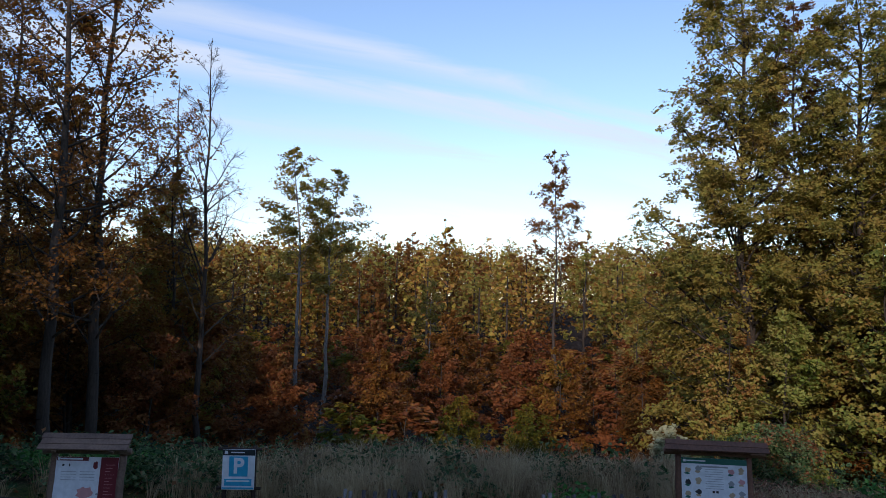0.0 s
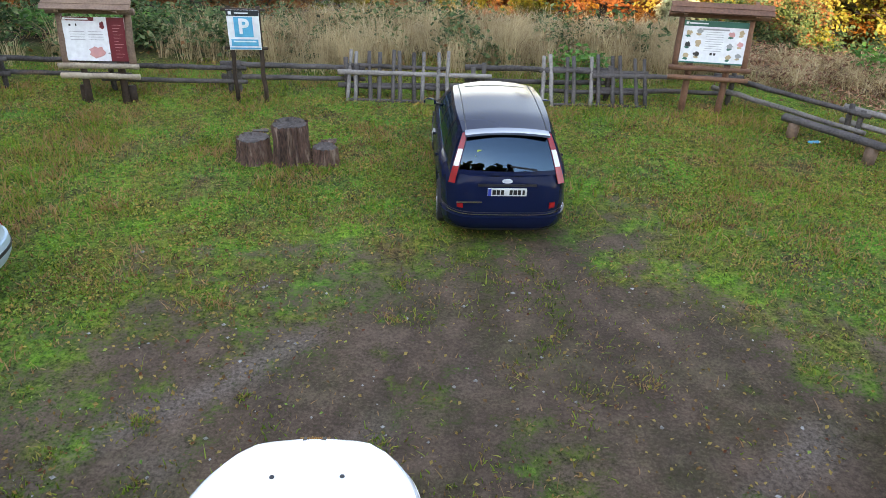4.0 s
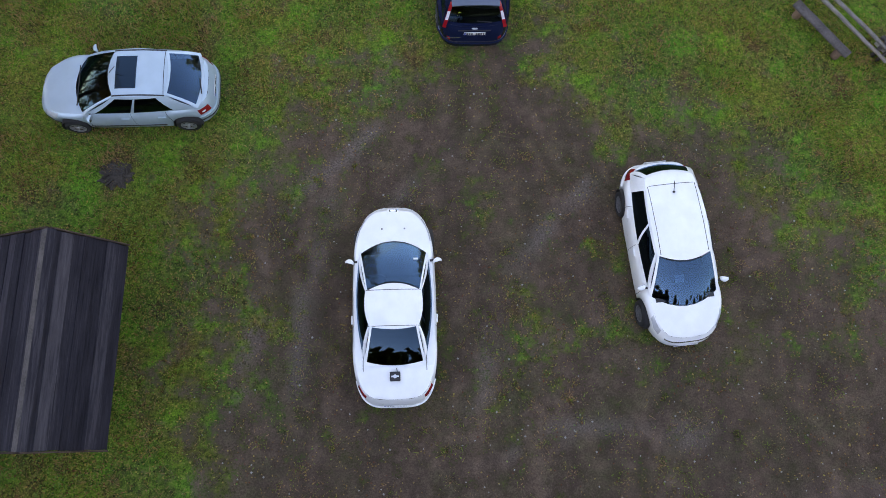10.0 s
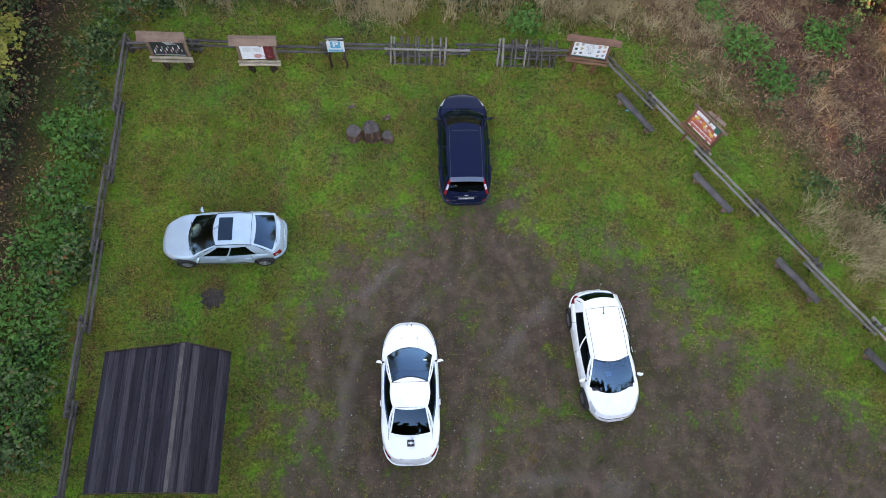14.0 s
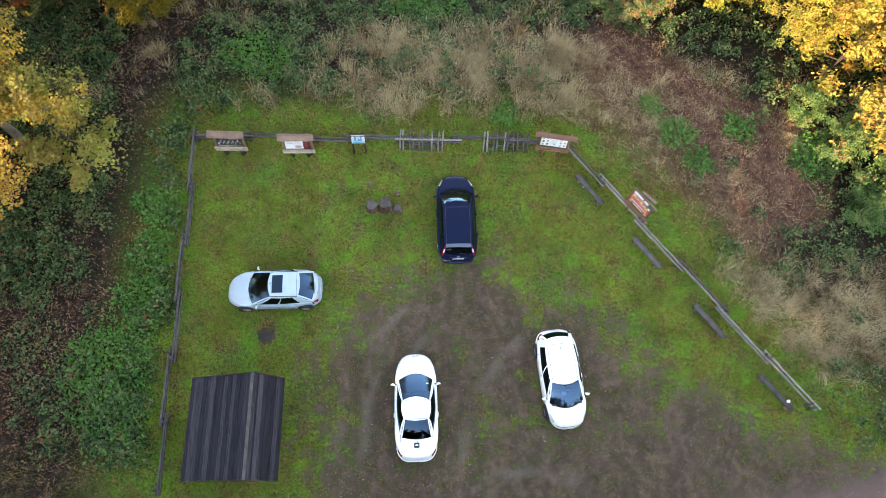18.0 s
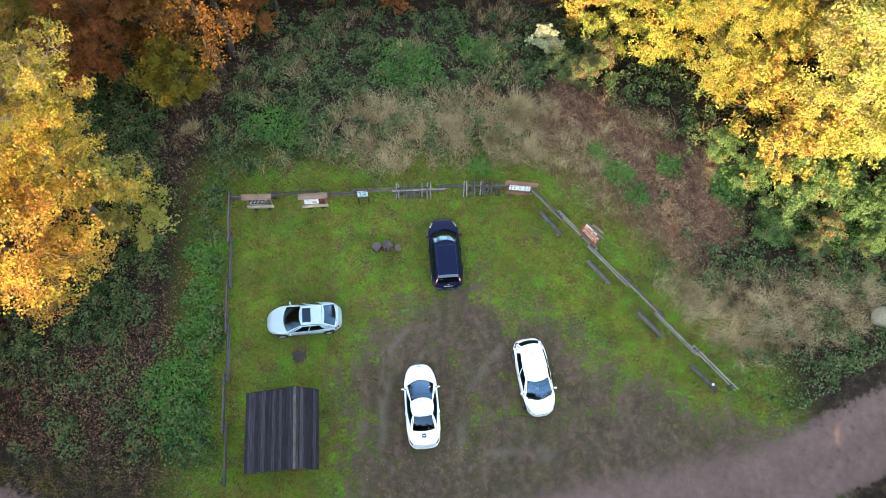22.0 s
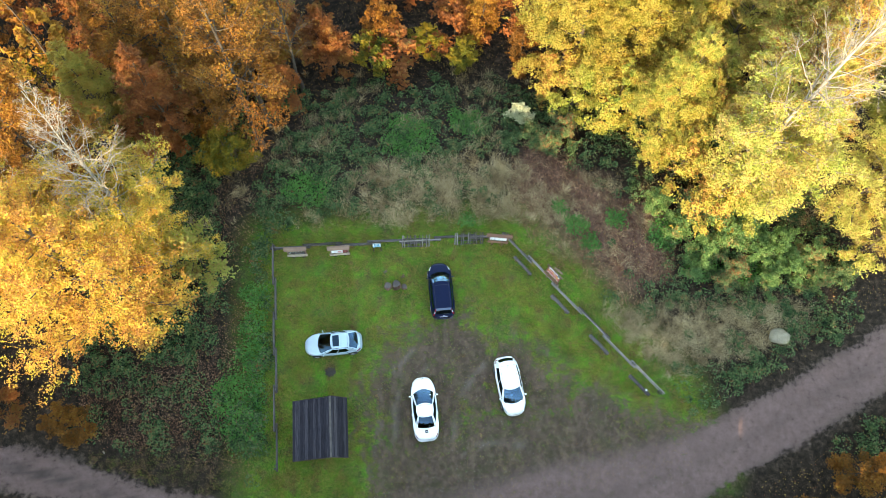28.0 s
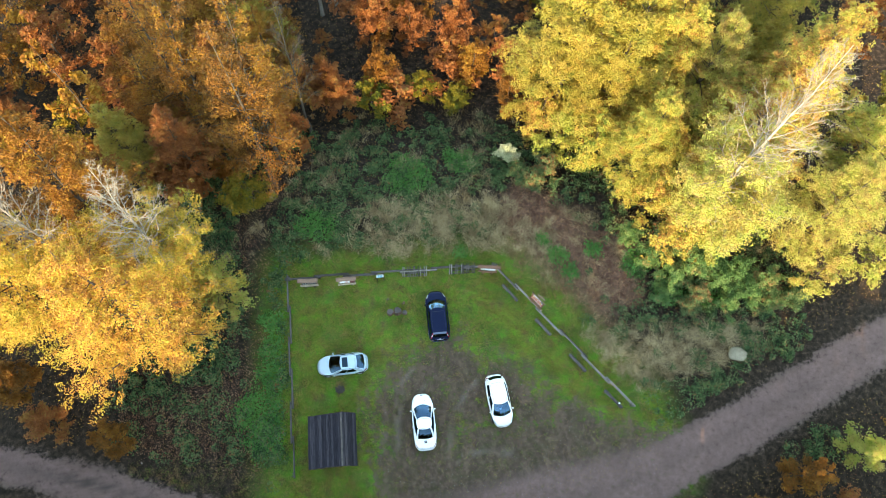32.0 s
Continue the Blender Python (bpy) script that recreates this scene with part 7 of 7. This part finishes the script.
def reeds(x, y):
    """Tall dry grass: a belt north of the fence, the east bank and scattered tufts."""
    belt = smooth01(15.6, 17.2, y) * smooth01(22.5, 20.0, y + 2.5 * (fractal(x * 0.3, y * 0.3, 71) - 0.5)) * smooth01(-7.5, -3, x) * smooth01(9.5, 6.5, x) * (0.35 + 0.65 * smooth01(0.42, 0.55, fractal(x * 0.6, y * 0.6, 72)))
    east = smooth01(13.5, 16.5, x + y * 0.35) * smooth01(9.5, 7.5, y) * smooth01(30, 26, x) * smooth01(2.3, 4.0, y - (x - 16) * 0.22)
    tuft = smooth01(0.57, 0.66, fractal(x * 0.35, y * 0.35, 73)) * 0.6 * smooth01(15.5, 17.5, y + np.abs(x + 3) * 0.05) * (1 - 0.75 * smooth01(20, 22, y))
    edge = 0.1 * heath(x, y) * smooth01(0.5, 0.62, fractal(x * 0.5, y * 0.5, 77))
    return np.clip(np.maximum.reduce([belt, east, tuft, edge]), 0, 1) * outside_lawn(x, y)


def turf_out(x, y):
    return smooth01(-0.7, 0.5, np.maximum(poly_dist(x, y, NORTH_TURF), poly_dist(x, y, WEST_VERGE)) + (fractal(x * 0.7, y * 0.7, 81) - 0.5) * 1.6)


rg = np.random.default_rng(5)
ZONE = (-25, 33, -3, 33)
# course of the dark band that stands in for tree shade; level ground
SHADE_LINE = [(-14.2, 4.5), (-14.1, 8.0), (-14.2, 11.8), (-14.8, 16.1), (-14.8, 19.0), (-14.0, 22.5), (-12.5, 26.0)]


def mound(x, y, seed, scale, lo, hi):
    f = fractal(x * scale, y * scale, seed, 3)
    return lo + (hi - lo) * smooth01(0.35, 0.7, f)


def bramble_w(x, y):
    open_ = (1 - 0.97 * heath(x, y)) * (1 - 0.75 * smooth01(-0.5, 0.8, poly_dist(x, y, WEST_BRACKEN))) * (1 - 0.8 * reeds(x, y)) * (1 - turf_out(x, y))
    return outside_lawn(x, y) * (1 - 0.9 * shade_strip(x, y)) * open_ * smooth01(34, 29, y + np.abs(x) * 0.1) * (0.25 + 0.75 * smooth01(0.36, 0.5, fractal(x * 0.45, y * 0.45, 91)))


def clumps(rng, n, per, where, weight, r0, r1, h0, h1):
    """Leaves on the domes of many small bushes, so that dark gaps stay between them."""
    c = sow(rng, n, where, weight)
    r, h = rng.uniform(r0, r1, len(c)), rng.uniform(h0, h1, len(c)) * (0.6 + 0.8 * fractal(c[:, 0] * 0.4, c[:, 1] * 0.4, 93))
    k = np.repeat(np.arange(len(c)), per)
    a, q = rng.uniform(0, 2 * np.pi, len(k)), np.sqrt(rng.uniform(0, 1, len(k)))
    x, y = c[k, 0] + np.cos(a) * q * r[k], c[k, 1] + np.sin(a) * q * r[k]
    dome = np.sqrt(np.maximum(1 - q * q, 0.02))
    z = terrain(x, y) + h[k] * dome * rng.uniform(0.45, 1.08, len(k))
    return np.column_stack([x, y, z])


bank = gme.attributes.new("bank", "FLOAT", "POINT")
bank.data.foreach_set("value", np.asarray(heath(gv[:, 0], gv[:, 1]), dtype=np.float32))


def tufts(rng, centres, per, radius, height, width, spread):
    """Arching blades that fan out from the foot of each tuft."""
    n = len(centres)
    k = np.repeat(np.arange(n), per)
    a, q = rng.uniform(0, 2 * np.pi, len(k)), np.sqrt(rng.uniform(0, 1, len(k)))
    out = np.stack([np.cos(a), np.sin(a)], axis=1)
    lean = np.clip(rng.normal(size=(n, 2))[k] * 0.4 + out * (q * 0.6)[:, None] + rng.normal(size=(len(k), 2)) * 0.45, -1.4, 1.4) * spread
    r_, h_ = rng.uniform(0.6, 1.3, n)[k] * radius, (rng.uniform(0.55, 1.25, n) * height)[k] * rng.uniform(0.6, 1.1, len(k))
    xy = centres[k] + out * (q * r_)[:, None]
    base = np.column_stack([xy, terrain(xy[:, 0], xy[:, 1]) - 0.03])
    w = (width * rng.uniform(0.7, 1.4, len(k)))[:, None]
    side = np.column_stack([-out[:, 1], out[:, 0], np.zeros(len(k))])
    up, fl = np.array([[0, 0, 1.0]]), np.column_stack([lean, np.zeros(len(k))])
    mid = base + up * h_[:, None] * 0.62 + fl * h_[:, None] * 0.3
    tip = base + up * (h_ * (1 - 0.35 * np.minimum(1, np.hypot(lean[:, 0], lean[:, 1]))))[:, None] + fl * h_[:, None] * 0.95
    return bent_blades(base, mid, tip, side * w)


def shade_strip(x, y):
    """Leafless strip under the western trees; its bare dark floor stands in for their shade."""
    return smooth01(2.1, 1.1, line_dist(x, y, SHADE_LINE) + (fractal(x * 0.7, y * 0.7, 131) - 0.5) * 1.5)


pts = np.concatenate([clumps(rg, 1900, 70, ZONE, bramble_w, 0.25, 0.75, 0.4, 1.3), clumps(rg, 500, 54, (-26, -11, -3, 22), lambda x, y: outside_lawn(x, y) * (1 - shade_strip(x, y)) * (1 - turf_out(x, y)) * (1 - 0.7 * smooth01(-0.5, 0.8, poly_dist(x, y, WEST_BRACKEN))), 0.3, 0.8, 0.4, 1.1)])
stuff("bramble_thicket", [leaf_arrays(rg, pts, 0.145, up=0.9, thin=0.7)], BRAMBLE, "dark green bramble thicket round the car park", "bramble")


def nettle_w(x, y):
    spots = [(-13.72, 3.11, 2.1), (-13.42, 0.91, 1.5), (-12.7, 6.2, 1.4), (-13.0, 8.3, 1.2), (11.8, 15.2, 0.9), (12.8, 13.8, 0.8), (10.6, 17.0, 0.7), (3.2, 16.0, 0.8), (-9.5, 19.5, 1.8), (-1.0, 24.5, 2.2), (4.0, 26.0, 1.6), (15.0, 15.8, 0.8),
             (-13.0, 10.5, 1.0), (18.6, 14.2, 1.3), (21.5, 12.0, 1.6), (24.5, 11.0, 1.4)]
    w = np.zeros_like(x)
    for a, b, r in spots:
        w = np.maximum(w, smooth01(r * 1.3, r * 0.5, np.hypot(x - a, y - b) + (fractal(x, y, 97) - 0.5) * r))
    return w * outside_lawn(x, y, 0.3)


p = sow(rg, 17000, ZONE, nettle_w)
z = terrain(p[:, 0], p[:, 1]) + rg.uniform(0.02, 0.7, len(p))
stuff("nettle_patch", [leaf_arrays(rg, np.column_stack([p, z]), 0.17, up=0.8, thin=0.6)], NETTLE, "bright green nettle and weed clumps by the fence", "nettles")

p = sow(rg, 1700, ZONE, reeds)
tall = (p[:, 1] > 16.2) & (p[:, 0] < 7)
stuff("dry_tall_grass", [tufts(rg, p[tall], 44, 0.3, 1.05, 0.013, 0.6), tufts(rg, p[~tall], 44, 0.34, 0.5, 0.012, 1.1)], DRYGRASS, "tall dry straw-coloured grass tufts behind the fence", "dry grass")


def heath_w(x, y):
    wst = smooth01(-12.3, -13.2, x) * 0.35 * smooth01(0.45, 0.6, fractal(x * 0.5, y * 0.5, 101))
    west = 0.75 * smooth01(-0.8, 0.8, poly_dist(x, y, WEST_BRACKEN) + (fractal(x * 0.8, y * 0.8, 105) - 0.5) * 2.5)
    return np.maximum.reduce([heath(x, y) * 0.9, wst, west]) * outside_lawn(x, y)


p = sow(rg, 38000, ZONE, heath_w)
hv = mound(p[:, 0], p[:, 1], 103, 0.8, 0.08, 0.5)
z = terrain(p[:, 0], p[:, 1]) + hv * rg.uniform(0, 1, len(p)) ** 1.5
stuff("dead_bracken", [leaf_arrays(rg, np.column_stack([p, z]), 0.16, up=0.7, thin=0.2)], BRACKEN, "flattened brown dead bracken on the bank", "bracken")

p = sow(rg, 260, ZONE, lambda x, y: np.maximum(heath(x, y) * smooth01(0.4, 0.55, fractal(x * 0.5, y * 0.5, 107)), 0.3 * smooth01(15.5, 17, y) * smooth01(22, 20, y)) * outside_lawn(x, y))
stuff("dead_stalks", [tufts(rg, p, 30, 0.35, 0.42, 0.011, 1.7)], DRYGRASS, "fallen pale stalks of dead grass and bracken", "dry grass")

# turf: short blades and broad weed leaves, thinner where the earth is bare
def turf_w(x, y):
    on = smooth01(-1.2, 0.3, poly_dist(x, y, LAWN))
    return np.maximum(on, turf_out(x, y) * 0.9) * (0.3 + 0.7 * smooth01(0.4, 0.56, fractal(x * 1.3, y * 1.3, 115))) * (1 - 0.985 * smooth01(0.15, 0.6, bare(x, y)))


p = sow(rg, 150000, (-24, 19, -6, 18), turf_w)
b = np.column_stack([p, terrain(p[:, 0], p[:, 1]) - 0.01])
hh = 0.05 + 0.07 * smooth01(0.4, 0.7, fractal(p[:, 0] * 0.8, p[:, 1] * 0.8, 111))
stuff("grass", [blade_arrays(rg, b, hh, 0.016, 0.9)], TURF, "short green meadow grass of the car park", "grass")
p = sow(rg, 70000, (-13, 19, -4.5, 18), lambda x, y: turf_w(x, y) * (0.25 + 0.75 * smooth01(0.42, 0.58, fractal(x * 0.7, y * 0.7, 113))))
z = terrain(p[:, 0], p[:, 1]) + rg.uniform(0.01, 0.06, len(p))
stuff("lawn_weeds", [leaf_arrays(rg, np.column_stack([p, z]), 0.042, up=1.2, thin=0.75)], LAWNLEAF, "low clover and dock leaves in the grass", "weeds")
# tufts on the bare earth
c = sow(rg, 420, (-6, 18, -6, 9), lambda x, y: smooth01(0.3, 0.7, bare(x, y)) * smooth01(2.0, 3.2, line_dist(x, y, ROAD)) * smooth01(0.42, 0.6, fractal(x * 0.7, y * 0.7, 43)))
k = rg.integers(0, len(c), 22000)
p = c[k] + rg.normal(size=(22000, 2)) * rg.uniform(0.04, 0.26, len(c))[k][:, None]
b = np.column_stack([p, terrain(p[:, 0], p[:, 1]) - 0.01])
stuff("grass_tufts", [blade_arrays(rg, b, 0.045, 0.015, 1.0)], TURF, "small grass tufts on the bare earth", "grass")

p = sow(rg, 30000, (-12, 18, -6, 16), lambda x, y: smooth01(-0.5, 0.5, poly_dist(x, y, LAWN)) * (0.25 + 0.75 * smooth01(0.45, 0.6, fractal(x * 0.4, y * 0.4, 121))) * (1 - 0.72 * bare(x, y)))
z = terrain(p[:, 0], p[:, 1]) + rg.uniform(0.015, 0.05, len(p))
stuff("fallen_leaves", [leaf_arrays(rg, np.column_stack([p, z]), 0.046, up=1.6, thin=0.7)], FALLEN, "scattered brown and yellow fallen leaves", "fallen leaves")
p = sow(rg, 60000, (-45, 50, -14, 60), lambda x, y: outside_lawn(x, y, 1.5) * 0.8)
z = terrain(p[:, 0], p[:, 1]) + rg.uniform(0.02, 0.12, len(p))
stuff("leaf_litter", [leaf_arrays(rg, np.column_stack([p, z]), 0.11, up=1.5, thin=0.7)], FALLEN, "brown leaf litter on the woodland floor", "leaf litter")
STONE = grained("small_stones", (0.12, 0.11, 0.1), (0.5, 0.48, 0.45), 0.9, (1, 1, 1), 8.0, 0.3, 0.005)
p = sow(rg, 1100, (-6, 18, -9, 9), lambda x, y: smooth01(0.3, 0.7, bare(x, y)))
z = terrain(p[:, 0], p[:, 1]) + 0.008
s = rg.uniform(0.006, 0.03, len(p))
octv = np.array([[1, 0, 0], [0, 1, 0], [-1, 0, 0], [0, -1, 0], [0, 0, 0.7], [0, 0, -0.7]], dtype=float)
octf = np.array([[0, 1, 4], [1, 2, 4], [2, 3, 4], [3, 0, 4], [1, 0, 5], [2, 1, 5], [3, 2, 5], [0, 3, 5]])
v = (octv[None] * rg.uniform(0.6, 1.3, (len(p), 6, 1)) * s[:, None, None] + np.column_stack([p, z])[:, None, :]).reshape(-1, 3)
stuff("pebbles", [(v, (octf[None] + (np.arange(len(p)) * 6)[:, None, None]).reshape(-1, 3))], STONE, "pale pebbles on the bare earth", "pebbles")

# bushy brambles on the east bank, each a bush of its own
BANKLEAF = leafy("bank_leaves", [(0.05, (0.015, 0.045, 0.016)), (0.35, (0.055, 0.12, 0.04)), (0.65, (0.1, 0.19, 0.06)), (0.9, (0.18, 0.25, 0.09)), (1.0, (0.26, 0.16, 0.07))], trans=0.3, patch=1.1)
BANKBUSH = [tree_proto(44 + k, 2.6, 0.1, 1.9, mt, 5500, 0.12, BARK, 0.0, limbs=22, trunk_r=0.04) for k, mt in enumerate((BRAMBLE, BANKLEAF, BANKLEAF))]
BANK = ((19.6, 14.6, 0.9), (21.2, 12.6, 1.0), (23.2, 13.8, 1.15), (23.4, 11.0, 0.85), (25.3, 12.2, 1.0), (25.8, 9.9, 0.8), (27.6, 10.9, 0.95), (21.6, 16.2, 1.1), (18.2, 16.8, 0.8), (29.6, 9.8, 0.8),
        (20.2, 11.2, 0.75), (22.2, 9.9, 0.7), (24.6, 14.4, 1.1), (27.0, 12.9, 1.05), (29.4, 11.8, 1.0), (31.6, 10.4, 0.85), (22.6, 15.2, 1.2), (10.4, 22.8, 0.9), (12.0, 24.6, 1.0), (9.3, 24.2, 0.8))
for k, (x, y, sc) in enumerate(BANK):
    grow(BANKBUSH[(1, 2, 1, 0)[k % 4] if k < 17 else 0], x, y, k * 71, sc, "arching green bramble bush on the bank", "bramble bushes", name="bramble_bush", category="bush")

# pale-leaved bush at the back of the clearing
SALLOW = tree_proto(40, 3.2, 0.2, 1.7, SILVER, 2600, 0.2, BARK, 0.0, limbs=18, trunk_r=0.05)
grow(SALLOW, 8.5, 26.3, 0, 0.9, "pale silver-leaved sallow bush", name="sallow_bush", category="bush")

# far wood on the rise to the north and all round the horizon, too many trees to count
def far_wood(name, n, x0, x1, y0, y1, mats, seed, leaf=0.66, per=400, ok=None):
    r = np.random.default_rng(seed)
    buckets = [[] for _ in mats]
    trunks = []
    for k in range(n):
        x, y = r.uniform(x0, x1), r.uniform(y0, y1)
        if ok and not ok(x, y):
            continue
        h, w = r.uniform(14, 20), r.uniform(2.6, 4.2)
        g = float(terrain(x, y))
        m = int(per * r.uniform(0.8, 1.2))
        d = r.normal(size=(m, 3)); d /= np.linalg.norm(d, axis=1, keepdims=True)
        rad = r.uniform(0.55, 1.05, m)[:, None]
        c = d * rad * np.array([w, w, h * 0.46]) * (1 - 0.2 * d[:, 2:3]) + np.array([x, y, g + h * 0.5])
        c += 0.5 * np.sin(c[:, [1, 2, 0]] * 1.3 + k)
        buckets[r.integers(0, len(mats))].append(c)
        trunks.append([x, y, g - 0.3, x, y, g + h * 0.75, 0.2, 0.08])
    for b_, mt in zip(buckets, mats):
        if b_:
            stuff(name, [leaf_arrays(r, np.concatenate(b_), leaf, up=0.6, thin=0.8)], mt, "distant autumn wood beyond the hollow", "woodland")
    stuff(name + "_stems", [tube_arrays(trunks, 5)], BARK, "stems of the distant autumn wood", "woodland")


far_wood("far_woodland", 560, -150, 150, 88, 190, [AMBER, GOLD, LIME, ORANGE], 201)
